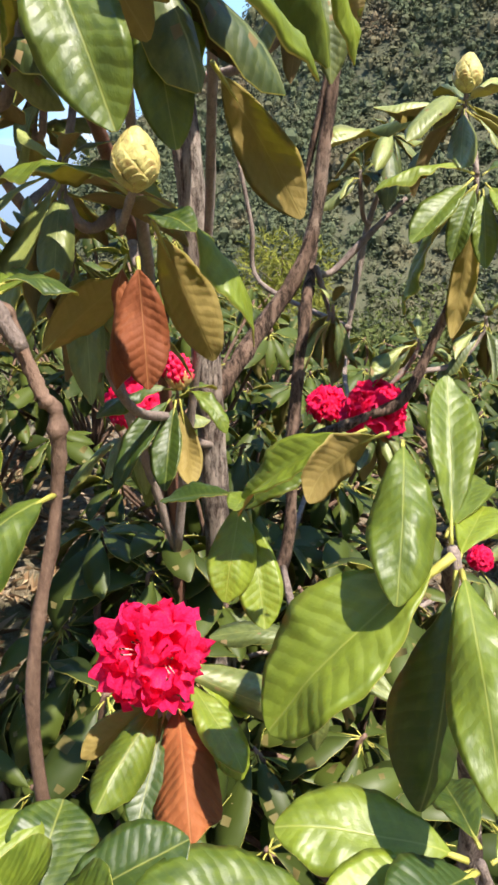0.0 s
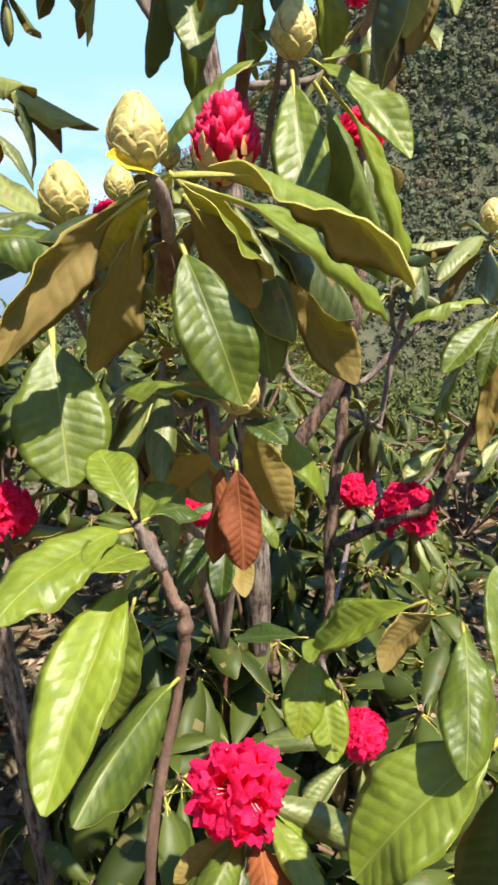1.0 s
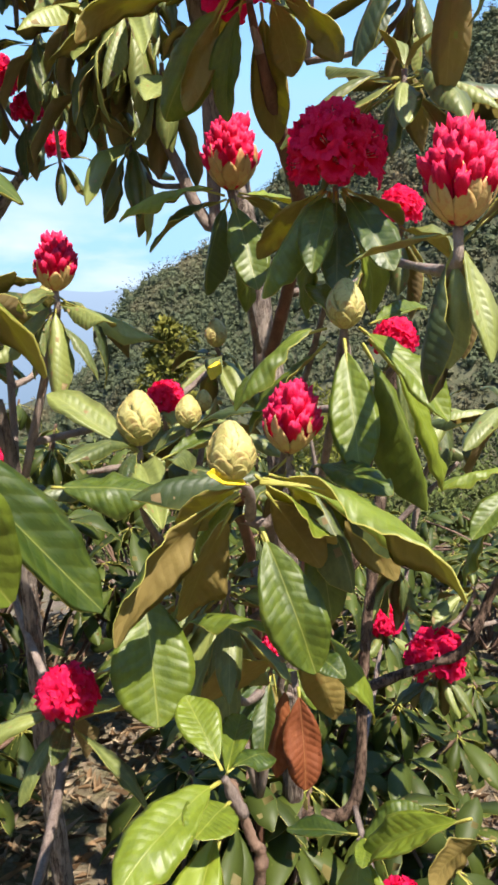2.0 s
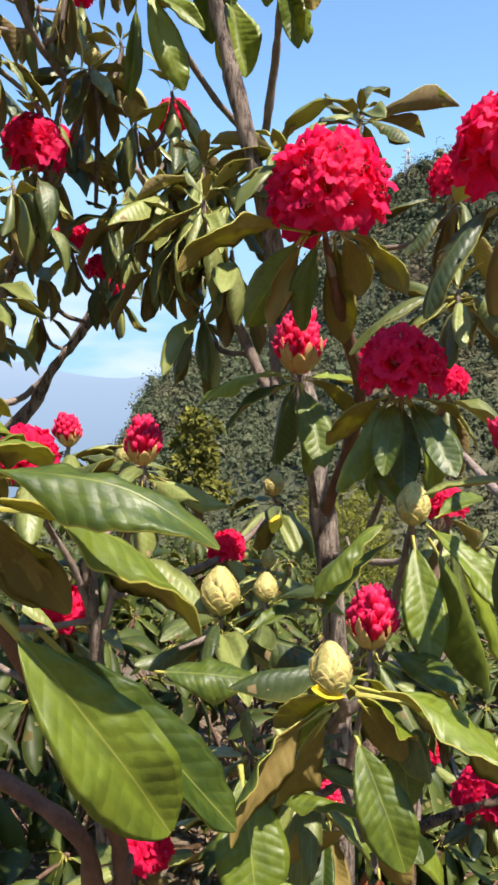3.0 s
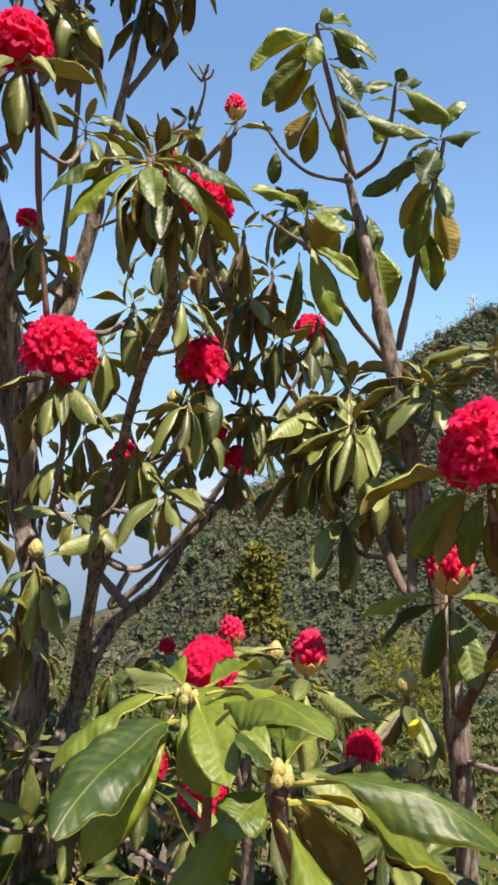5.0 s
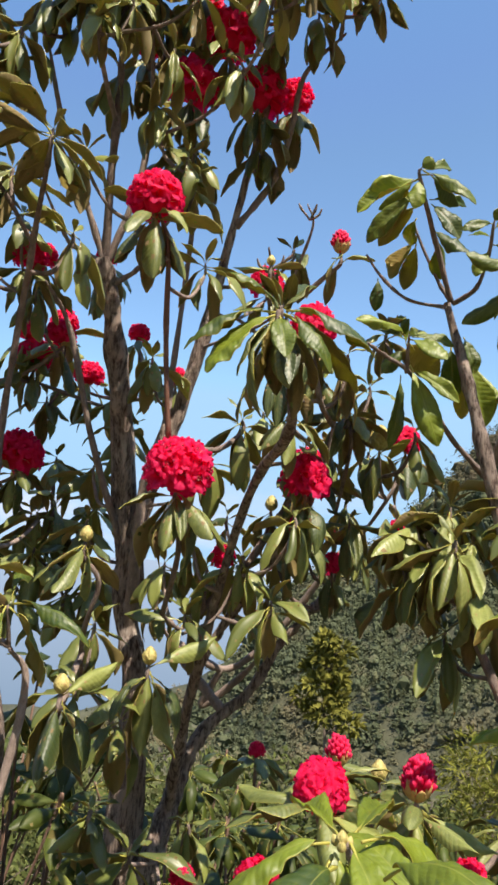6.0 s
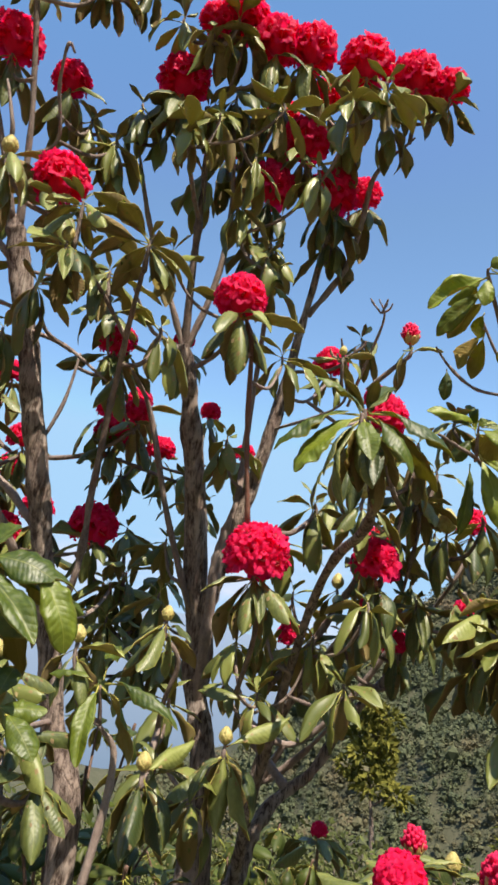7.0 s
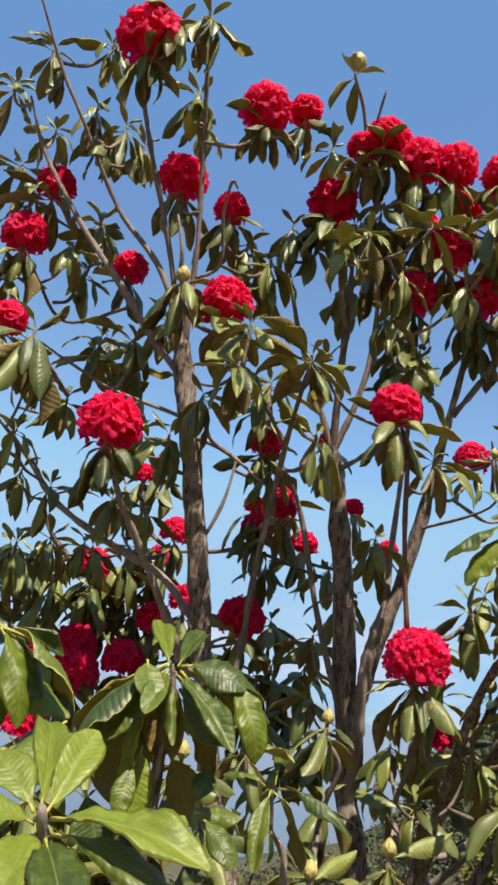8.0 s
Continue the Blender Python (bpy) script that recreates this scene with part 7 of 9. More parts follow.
whorl(shaded_tree, (-1.796, 1.362, 2.126), 10, 0.146, 55, stem=[(-1.78, 1.378, 2.036), (-1.753, 1.403, 2.016)], seed=1210, spread=30)

last_bush = thing("rhododendron_bush", (-0.95, 0.4, 0), "sunlit rhododendron bush with large leathery leaves and small green buds", "bush")
limb(last_bush, "trunk", [(-0.980, 0.420, -0.050, 0.0172), (-0.970, 0.380, 0.700, 0.0133), (-0.950, 0.320, 1.300, 0.0099), (-0.947, 0.303, 1.672, 0.0063), (-0.939, 0.287, 1.749, 0.0045)])
twig = limb(last_bush, "twig", [(-0.944, 0.295, 1.700, 0.0042), (-0.939, 0.287, 1.749, 0.0024)])
leaf(twig, (-0.946, 0.283, 1.758), (-0.994, 0.186, 1.662), 0.042, (-0.69, -0.31, 0.66), 4)
leaf(twig, (-0.947, 0.283, 1.747), (-1.02, 0.254, 1.659), 0.036, (-0.76, 0.43, 0.49), 3)
leaf(twig, (-0.936, 0.289, 1.746), (-0.828, 0.265, 1.67), 0.038, (0.43, -0.48, 0.76), 1)
leaf(twig, (-0.933, 0.291, 1.757), (-0.84, 0.362, 1.729), 0.036, (0.3, -0.02, 0.95), 3)
leaf(twig, (-0.933, 0.291, 1.75), (-0.868, 0.381, 1.697), 0.036, (0.12, 0.43, 0.89), 3)
leaf(twig, (-0.938, 0.288, 1.742), (-0.922, 0.292, 1.647), 0.03, (-0.44, 0.9, -0.04), 4)
leaf(twig, (-0.945, 0.284, 1.751), (-0.924, 0.213, 1.696), 0.032, (0.32, -0.52, 0.79), 0)
leaf(twig, (-0.941, 0.287, 1.745), (-0.982, 0.284, 1.6), 0.04, (-0.63, -0.76, 0.19), 2)
leaf(twig, (-0.943, 0.285, 1.741), (-0.975, 0.31, 1.587), 0.04, (-0.94, 0.23, 0.23), 1)
leaf(twig, (-0.934, 0.291, 1.743), (-0.905, 0.367, 1.618), 0.036, (0.13, 0.83, 0.54), 2)
leaf(twig, (-0.945, 0.284, 1.754), (-1.031, 0.369, 1.815), 0.034, (0.25, -0.38, 0.89), 0)
leaf(twig, (-0.936, 0.289, 1.756), (-0.973, 0.405, 1.81), 0.034, (0.21, -0.36, 0.91), 0)
limb(last_bush, "branch", [(-0.970, 0.380, 0.700, 0.00936), (-0.970, 0.380, 0.750, 0.00936), (-0.900, 0.200, 1.200, 0.0081), (-0.797, -0.081, 1.606, 0.00378), (-0.798, -0.090, 1.627, 0.0027)])
twig = limb(last_bush, "twig", [(-0.796, -0.085, 1.614, 0.0042), (-0.799, -0.090, 1.630, 0.0024)])
leaf(twig, (-0.794, -0.085, 1.633), (-0.66, -0.086, 1.63), 0.038, (0.02, -0.38, 0.92), 1)
leaf(twig, (-0.791, -0.085, 1.623), (-0.67, -0.087, 1.6), 0.036, (0.17, -0.36, 0.92), 2)
leaf(twig, (-0.798, -0.088, 1.634), (-0.818, -0.018, 1.69), 0.036, (0.51, -0.45, 0.73), 0)
leaf(twig, (-0.804, -0.093, 1.635), (-0.863, -0.084, 1.665), 0.038, (0.32, -0.52, 0.79), 2)
leaf(twig, (-0.795, -0.088, 1.622), (-0.715, -0.152, 1.596), 0.042, (0.08, -0.28, 0.96), 0)
leaf(twig, (-0.802, -0.093, 1.628), (-0.834, -0.146, 1.636), 0.036, (0.43, -0.13, 0.89), 2)
leaf(twig, (-0.799, -0.091, 1.623), (-0.763, -0.165, 1.592), 0.036, (0.26, -0.26, 0.93), 1)
leaf(twig, (-0.801, -0.09, 1.635), (-0.893, 0.012, 1.686), 0.036, (0.22, -0.27, 0.94), 1)
leaf_buds(last_bush, (-0.798, -0.091, 1.632), 3, 0.009)
twig = limb(last_bush, "twig", [(-1.021, 0.034, 1.722, 0.0035), (-1.001, 0.026, 1.763, 0.0024)])
leaf(twig, (-0.999, 0.028, 1.764), (-0.897, 0.049, 1.696), 0.034, (0.4, 0.52, 0.76), 3)
leaf(twig, (-0.999, 0.027, 1.766), (-0.965, 0.096, 1.688), 0.034, (0.76, 0.28, 0.58), 1)
leaf(twig, (-0.999, 0.028, 1.764), (-0.947, 0.031, 1.673), 0.036, (0.82, -0.35, 0.45), 3)
leaf(twig, (-0.999, 0.027, 1.766), (-1.003, -0.019, 1.714), 0.036, (0.67, -0.57, 0.47), 3)
leaf(twig, (-0.991, 0.035, 1.767), (-0.960, 0.090, 1.745), 0.021, (0.63, -0.61, 0.49), 7)
leaf(twig, (-0.992, 0.034, 1.762), (-0.943, 0.050, 1.699), 0.031, (0.56, -0.64, 0.53), 5)
leaf(twig, (-0.989, 0.038, 1.727), (-0.918, 0.069, 1.688), 0.036, (0.60, -0.39, 0.70), 5)
leaf(twig, (-0.991, 0.035, 1.723), (-0.972, 0.007, 1.663), 0.045, (0.66, -0.45, 0.60), 5)
leaf(twig, (-0.944, 0.100, 1.682), (-0.952, 0.048, 1.640), 0.044, (0.42, -0.58, 0.70), 4)
leaf(twig, (-0.940, 0.076, 1.675), (-0.928, 0.026, 1.625), 0.049, (0.59, -0.51, 0.62), 3)
leaf(twig, (-0.993, 0.034, 1.764), (-1.038, 0.017, 1.769), 0.030, (0.58, -0.47, 0.67), 4)
twig = limb(last_bush, "twig", [(-0.935, 0.289, 1.715, 0.0050), (-0.939, 0.287, 1.742, 0.0040), (-0.942, 0.285, 1.758, 0.0020)])
leaf(twig, (-0.945, 0.283, 1.756), (-1.042, 0.237, 1.667), 0.049, (-0.47, 0.72, 0.52), 5)
leaf(twig, (-0.950, 0.280, 1.748), (-0.987, 0.215, 1.657), 0.054, (0.46, -0.63, 0.62), 0)
leaf(twig, (-0.964, 0.259, 1.758), (-0.932, 0.232, 1.713), 0.046, (0.58, -0.54, 0.60), 0)
leaf(twig, (-0.932, 0.291, 1.751), (-0.848, 0.288, 1.674), 0.056, (0.56, -0.50, 0.66), 4)
leaf(twig, (-0.927, 0.294, 1.758), (-0.847, 0.314, 1.741), 0.054, (0.49, -0.63, 0.61), 3)
leaf(twig, (-0.881, 0.320, 1.752), (-0.823, 0.321, 1.660), 0.047, (0.55, -0.53, 0.64), 6)
leaf(twig, (-0.939, 0.287, 1.736), (-0.910, 0.266, 1.664), 0.020, (0.50, -0.62, 0.61), 5)
leaf(twig, (-0.957, 0.287, 1.739), (-0.951, 0.309, 1.643), 0.054, (-0.47, 0.74, 0.48), 4)
leaf(twig, (-0.889, 0.327, 1.741), (-0.835, 0.374, 1.705), 0.027, (0.42, -0.77, 0.48), 4)
leaf(twig, (-0.992, 0.275, 1.698), (-0.993, 0.285, 1.582), 0.073, (-0.54, 0.71, 0.45), 6)
leaf(twig, (-0.967, 0.289, 1.655), (-0.962, 0.280, 1.575), 0.051, (0.61, -0.48, 0.62), 0)
leaf(twig, (-0.941, 0.315, 1.650), (-0.900, 0.318, 1.586), 0.050, (-0.56, 0.74, 0.37), 1)
leaf(twig, (-0.948, 0.251, 1.639), (-0.942, 0.222, 1.583), 0.030, (0.39, -0.63, 0.67), 2)
leaf(twig, (-0.876, 0.287, 1.596), (-0.836, 0.329, 1.595), 0.030, (0.43, -0.60, 0.67), 5)
leaf(twig, (-0.866, 0.291, 1.591), (-0.812, 0.276, 1.552), 0.035, (0.38, -0.67, 0.64), 3)
leaf(twig, (-0.877, 0.287, 1.602), (-0.878, 0.314, 1.637), 0.032, (0.32, -0.64, 0.70), 6)
leaf(twig, (-1.018, 0.258, 1.594), (-0.986, 0.264, 1.525), 0.065, (0.56, -0.48, 0.68), 2)
leaf(twig, (-1.048, 0.249, 1.601), (-1.044, 0.213, 1.542), 0.056, (0.55, -0.52, 0.65), 4)
limb(last_bush, "branch", [(-0.950, 0.320, 1.200, 0.0072), (-1.035, 0.056, 1.653, 0.0054), (-1.001, 0.026, 1.763, 0.00306)])
twig = limb(last_bush, "twig", [(-0.915, 0.618, 1.542, 0.0035), (-0.912, 0.595, 1.601, 0.0024)])
leaf(twig, (-0.914, 0.594, 1.6), (-0.896, 0.528, 1.497), 0.036, (0.04, -0.84, 0.54), 1)
leaf(twig, (-0.906, 0.598, 1.604), (-0.775, 0.585, 1.559), 0.032, (0.3, -0.2, 0.93), 3)
leaf(twig, (-0.909, 0.596, 1.599), (-0.85, 0.602, 1.497), 0.03, (0.43, 0.85, 0.3), 3)
leaf(twig, (-0.923, 0.591, 1.605), (-0.998, 0.589, 1.607), 0.028, (0.03, -0.25, 0.97), 3)
leaf(twig, (-0.909, 0.597, 1.609), (-0.957, 0.722, 1.65), 0.028, (0.11, -0.27, 0.96), 3)
leaf(twig, (-0.918, 0.592, 1.601), (-0.973, 0.644, 1.519), 0.03, (-0.84, -0.47, 0.27), 1)
limb(last_bush, "branch", [(-0.971, 0.386, 0.593, 0.009), (-0.970, 0.450, 0.600, 0.009), (-0.920, 0.600, 1.200, 0.0063), (-0.896, 0.645, 1.473, 0.0054), (-0.915, 0.618, 1.542, 0.00306)])
whorl(last_bush, (-0.969, 0.483, 1.553), 8, 0.101, 40, "bud", 0.021, stem=[(-0.961, 0.418, 1.473), (-0.949, 0.313, 1.46)], seed=1, coarse=True)
whorl(last_bush, (-0.986, 0.428, 1.634), 8, 0.101, 55, "bud", 0.026, stem=[(-0.979, 0.445, 1.534), (-0.968, 0.473, 1.507)], seed=2, coarse=True)
whorl(last_bush, (-0.969, 0.608, 1.657), 5, 0.09, 55, "bud", 0.029, stem=[(-0.949, 0.612, 1.564), (-0.915, 0.618, 1.542)], seed=2, coarse=True)
whorl(last_bush, (-0.934, 0.486, 1.485), 8, 0.101, 40, stem=[(-0.944, 0.46, 1.454), (-0.961, 0.418, 1.473)], seed=2)
whorl(last_bush, (-1.084, 0.355, 1.563), 9, 0.146, 62, stem=[(-1.034, 0.356, 1.48), (-0.954, 0.358, 1.465)], seed=150)
whorl(last_bush, (-1.007, 0.343, 1.552), 9, 0.146, 62, stem=[(-1.012, 0.356, 1.476)], seed=220)
whorl(last_bush, (-1.048, 0.197, 1.597), 9, 0.146, 62, stem=[(-1.034, 0.172, 1.529), (-1.011, 0.132, 1.524)], seed=60)
whorl(last_bush, (-0.951, 0.311, 1.522), 9, 0.146, 62, stem=[(-0.951, 0.328, 1.461)], seed=250)
whorl(last_bush, (-0.992, 0.221, 1.517), 9, 0.146, 62, stem=[(-0.99, 0.216, 1.419), (-0.986, 0.207, 1.394)], seed=120)
whorl(last_bush, (-1.048, 0.182, 1.532), 9, 0.146, 62, stem=[(-1.029, 0.177, 1.464), (-0.999, 0.169, 1.459)], seed=20)
whorl(leaning_tree, (-1.102, 0.6, 1.588), 7, 0.127, 50, stem=[(-1.136, 0.732, 1.498), (-1.19, 0.948, 1.478)], thick=0.0048, spread=30)
twig = limb(middle_tree, "twig", [(0.299, 1.022, 1.045, 0.0035), (0.296, 1.016, 1.091, 0.0024)])
leaf(twig, (0.292, 1.018, 1.096), (0.161, 1.004, 1.075), 0.032, (-0.16, -0.05, 0.99), 3)
leaf(twig, (0.291, 1.018, 1.091), (0.203, 0.95, 1.017), 0.048, (-0.27, -0.53, 0.8), 0)
leaf(twig, (0.296, 1.016, 1.084), (0.262, 0.973, 0.993), 0.036, (-0.28, -0.83, 0.49), 1)
leaf(twig, (0.294, 1.016, 1.081), (0.22, 1.029, 0.907), 0.042, (-0.91, 0.13, 0.4), 2)
leaf(twig, (0.292, 1.016, 1.074), (0.239, 1.078, 0.961), 0.036, (-0.89, 0.06, 0.45), 0)
leaf(twig, (0.304, 1.013, 1.078), (0.303, 0.96, 0.985), 0.036, (-0.23, -0.84, 0.49), 1)
leaf(twig, (0.306, 1.013, 1.085), (0.344, 0.931, 1.028), 0.042, (-0.19, -0.62, 0.76), 0)
leaf(twig, (0.302, 1.015, 1.095), (0.369, 1.057, 1.107), 0.034, (0, -0.28, 0.96), 2)
leaf(twig, (0.3, 1.014, 1.074), (0.293, 1.044, 0.87), 0.04, (0.27, 0.95, 0.13), 2)
whorl(middle_tree, (0.295, 1.111, 1.194), 12, 0.129, 30, "bud", 0.05, stem=[(0.3, 1.079, 1.141), (0.301, 1.036, 1.094)], spread=25, seed=3)
whorl(middle_tree, (0.234, 1.34, 1.148), 9, 0.112, 35, stem=[(0.242, 1.357, 1.085)], seed=3)
whorl(middle_tree, (0.19, 1.335, 1.086), 7, 0.09, 20, stem=[(0.2, 1.347, 1.007), (0.215, 1.368, 0.993)], seed=3)
whorl(middle_tree, (0.376, 1.16, 0.876), 8, 0.112, 55, stem=[(0.333, 1.143, 0.804), (0.263, 1.115, 0.796)], seed=3)
whorl(middle_tree, (0.287, 1.225, 0.822), 7, 0.112, 25, stem=[(0.244, 1.22, 0.742), (0.176, 1.213, 0.728)], seed=4)
whorl(middle_tree, (0.182, 1.626, 0.53), 9, 0.112, 45, "open", 0.095, stem=[(0.134, 1.409, 0.477), (0.055, 1.055, 0.482)], seed=3, thick=0.0048, bells=38, bell=0.3)
whorl(middle_tree, (0.211, 1.163, 0.686), 9, 0.112, 45, "open", 0.105, stem=[(0.229, 1.131, 0.724)], seed=3, bells=38, bell=0.3)
whorl(middle_tree, (0.133, 1.165, 0.893), 7, 0.112, 72, stem=[(0.107, 1.199, 0.949)], seed=3)
whorl(middle_tree, (-0.159, 0.968, 0.777), 9, 0.112, 45, "open", 0.08, stem=[(-0.133, 0.973, 0.731), (-0.09, 0.98, 0.74)], seed=3, bells=38, bell=0.3)
twig = limb(middle_tree, "twig", [(-0.095, 0.891, 0.807, 0.0035), (-0.089, 0.876, 0.850, 0.0024)])
leaf(twig, (-0.092, 0.876, 0.85), (-0.186, 0.841, 0.826), 0.03, (-0.13, -0.31, 0.94), 3)
leaf(twig, (-0.094, 0.873, 0.844), (-0.156, 0.773, 0.76), 0.036, (-0.09, -0.61, 0.79), 1)
leaf(twig, (-0.091, 0.872, 0.84), (-0.099, 0.781, 0.756), 0.042, (-0.3, -0.63, 0.72), 0)
leaf(twig, (-0.087, 0.873, 0.84), (-0.069, 0.804, 0.752), 0.038, (0.04, 0.79, -0.61), 3)
leaf(twig, (-0.082, 0.876, 0.85), (-0.027, 0.832, 0.809), 0.028, (0.3, -0.42, 0.85), 6)
leaf(twig, (-0.085, 0.876, 0.85), (-0.046, 0.945, 0.827), 0.028, (0.23, 0.19, 0.95), 0)
opening_truss(middle_tree, (-0.087, 0.876, 0.85), 0.048)
limb(middle_tree, "branch", [(-0.050, 1.045, 0.700, 0.0072), (-0.090, 0.980, 0.740, 0.0054), (-0.095, 0.891, 0.807, 0.00306)])
whorl(middle_tree, (0.441, 1.211, 0.383), 8, 0.112, 40, "open", 0.05, stem=[(0.257, 1.151, 0.297), (-0.044, 1.053, 0.28)], thick=0.0048, bells=38, bell=0.3)
whorl(middle_tree, (0.077, 0.699, 0.607), 8, 0.112, 40, "open", 0.062, stem=[(0.069, 0.834, 0.508), (0.055, 1.055, 0.482)], thick=0.0048, bells=38, bell=0.3)
whorl(front_shoot, (-0.313, 0.639, 0.93), 8, 0.112, 25, "open", 0.066, stem=[(-0.307, 0.514, 0.845), (-0.298, 0.308, 0.828)], thick=0.0048, bells=38, bell=0.3)
whorl(front_shoot, (-0.509, 0.95, 1.1), 9, 0.123, 45, "open", 0.085, stem=[(-0.434, 0.832, 0.95), (-0.313, 0.639, 0.89)], thick=0.0048, bells=38, bell=0.3)
twig = limb(front_bush, "twig", [(-0.048, 0.464, 1.096, 0.0035), (-0.060, 0.464, 1.102, 0.0024)])
leaf(twig, (-0.064, 0.494, 1.11), (0.004, 0.496, 1.012), 0.032, (0.81, -0.18, 0.56), 3)
leaf(twig, (-0.062, 0.493, 1.096), (-0.026, 0.536, 0.989), 0.04, (-0.14, 0.94, 0.33), 0)
leaf(twig, (-0.063, 0.463, 1.102), (-0.03, 0.426, 1.097), 0.024, (-0.13, -0.26, 0.95), 1)
leaf(twig, (-0.028, 0.618, 1.196), (0.045, 0.655, 1.08), 0.05, (-0.04, 0.96, 0.28), 3)
leaf(twig, (-0.167, 0.552, 0.984), (-0.091, 0.533, 1.049), 0.04, (-0.09, 0.92, 0.38), 0)
whorl(middle_tree, (-0.148, 0.637, 1.057), 10, 0.123, 50, stem=[(-0.128, 0.733, 0.883), (-0.095, 0.891, 0.807)], seed=3, thick=0.0048)
whorl(front_bush, (-0.127, 0.535, 1.128), 9, 0.123, 45, stem=[(-0.113, 0.539, 1.085), (-0.091, 0.546, 1.096)], seed=5)
whorl(middle_tree, (-0.19, 0.667, 1.053), 8, 0.112, 40, stem=[(-0.17, 0.671, 0.973), (-0.139, 0.678, 0.96)], seed=3)
yellow = leaf(twig, (-0.167, 0.975, 1.278), (-0.177, 0.948, 1.252), 0.022, (0, -0.7, 0.6), 5)
yellow.data = YELLOW_LEAF
twig = limb(side_bush, "twig", [(-0.093, 0.206, 0.820, 0.0035), (-0.092, 0.208, 0.840, 0.0024)])
leaf(twig, (-0.091, 0.208, 0.839), (-0.026, 0.231, 0.862), 0.04, (-0.22, -0.29, 0.93), 0)
leaf(twig, (-0.095, 0.21, 0.841), (-0.088, 0.257, 0.857), 0.044, (0.16, -0.32, 0.93), 1)
leaf(twig, (-0.1, 0.207, 0.841), (-0.122, 0.247, 0.86), 0.044, (0.17, -0.34, 0.92), 2)
leaf(twig, (-0.089, 0.202, 0.841), (-0.051, 0.187, 0.883), 0.044, (-0.73, 0.04, 0.68), 0)
leaf(twig, (-0.096, 0.203, 0.844), (-0.099, 0.196, 0.89), 0.05, (0.94, -0.33, 0.01), 1)
twig = limb(side_bush, "twig", [(0.042, 0.229, 0.800, 0.0035), (0.036, 0.230, 0.819, 0.0024)])
leaf(twig, (0.035, 0.229, 0.824), (-0.052, 0.201, 0.856), 0.046, (0.37, -0.11, 0.92), 2)
leaf(twig, (0.039, 0.235, 0.816), (0.062, 0.293, 0.788), 0.03, (0.2, 0.36, 0.91), 0)
limb(side_bush, "branch", [(0.200, 0.460, 0.350, 0.0072), (0.080, 0.300, 0.600, 0.0054), (0.042, 0.229, 0.800, 0.00306)])
limb(side_bush, "branch", [(0.223, 0.483, 0.203, 0.0072), (0.200, 0.460, 0.250, 0.0072), (-0.050, 0.340, 0.500, 0.0054), (-0.093, 0.206, 0.820, 0.00306)])
twig = limb(front_bush, "twig", [(-0.077, 0.460, 1.093, 0.0028), (-0.066, 0.434, 1.115, 0.00266), (-0.063, 0.429, 1.119, 0.0024)])
leaf(twig, (-0.066, 0.434, 1.116), (-0.155, 0.474, 1.118), 0.03, (0.09, 0.15, 0.98), 3)
flower_bud(front_bush, (-0.063, 0.429, 1.118), 0.034, (0.1, -0.15, 1), "plump green flower bud in shade")
limb(front_bush, "branch", [(-0.110, 0.660, 1.100, 0.0036), (-0.077, 0.460, 1.093, 0.00306)])
whorl(back_tree, (-0.631, 0.964, 2.063), 5, 0.125, 60, stem=[(-0.6, 0.976, 2.005), (-0.549, 0.995, 2.006)], seed=40, spread=30)
whorl(back_tree, (-0.508, 1.041, 2.112), 5, 0.125, 68, stem=[(-0.522, 1.037, 2.021), (-0.547, 1.031, 2)], seed=200, spread=30)
whorl(back_tree, (-0.715, 1.229, 2.031), 5, 0.125, 55, stem=[(-0.714, 1.203, 1.925), (-0.711, 1.16, 1.895)], seed=60, spread=30)
whorl(back_tree, (-0.573, 1.347, 1.976), 5, 0.125, 50, stem=[(-0.562, 1.336, 1.883), (-0.542, 1.319, 1.861)], seed=215, spread=30)
whorl(back_tree, (-0.747, 1.56, 1.634), 5, 0.125, 55, stem=[(-0.733, 1.588, 1.553), (-0.711, 1.633, 1.538)], seed=130, spread=30)
whorl(back_tree, (-0.381, 1.131, 1.696), 6, 0.125, 74, stem=[(-0.382, 1.145, 1.7), (-0.383, 1.169, 1.742)], seed=345, spread=30)
whorl(back_tree, (-0.843, 1.454, 1.806), 5, 0.125, 40, stem=[(-0.818, 1.455, 1.714), (-0.778, 1.458, 1.693)], seed=30, spread=30)
whorl(back_tree, (-0.305, 1.114, 1.851), 6, 0.125, 40, stem=[(-0.336, 1.131, 1.768), (-0.385, 1.158, 1.753)], seed=420, spread=30)
whorl(back_tree, (-0.487, 1.305, 2.116), 5, 0.119, 50, stem=[(-0.508, 1.279, 2.013), (-0.543, 1.236, 1.984)], seed=1130, spread=30)
whorl(back_tree, (-0.488, 1.389, 1.976), 5, 0.119, 50, stem=[(-0.469, 1.381, 1.885), (-0.439, 1.367, 1.864)], seed=1250, spread=30)
whorl(back_tree, (-0.378, 1.24, 2), 5, 0.119, 45, stem=[(-0.406, 1.262, 1.919), (-0.452, 1.298, 1.905)], seed=1290, spread=30)
whorl(back_tree, (-0.543, 1.451, 1.861), 5, 0.119, 50, stem=[(-0.536, 1.455, 1.772), (-0.524, 1.463, 1.753)], seed=1300, spread=30)
whorl(back_tree, (-0.697, 1.434, 1.715), 5, 0.119, 50, stem=[(-0.663, 1.45, 1.618), (-0.606, 1.476, 1.593)], seed=1280, spread=30)
whorl(back_tree, (-0.775, 1.364, 1.68), 5, 0.119, 50, stem=[(-0.772, 1.346, 1.594), (-0.769, 1.317, 1.577)], seed=1230, spread=30)
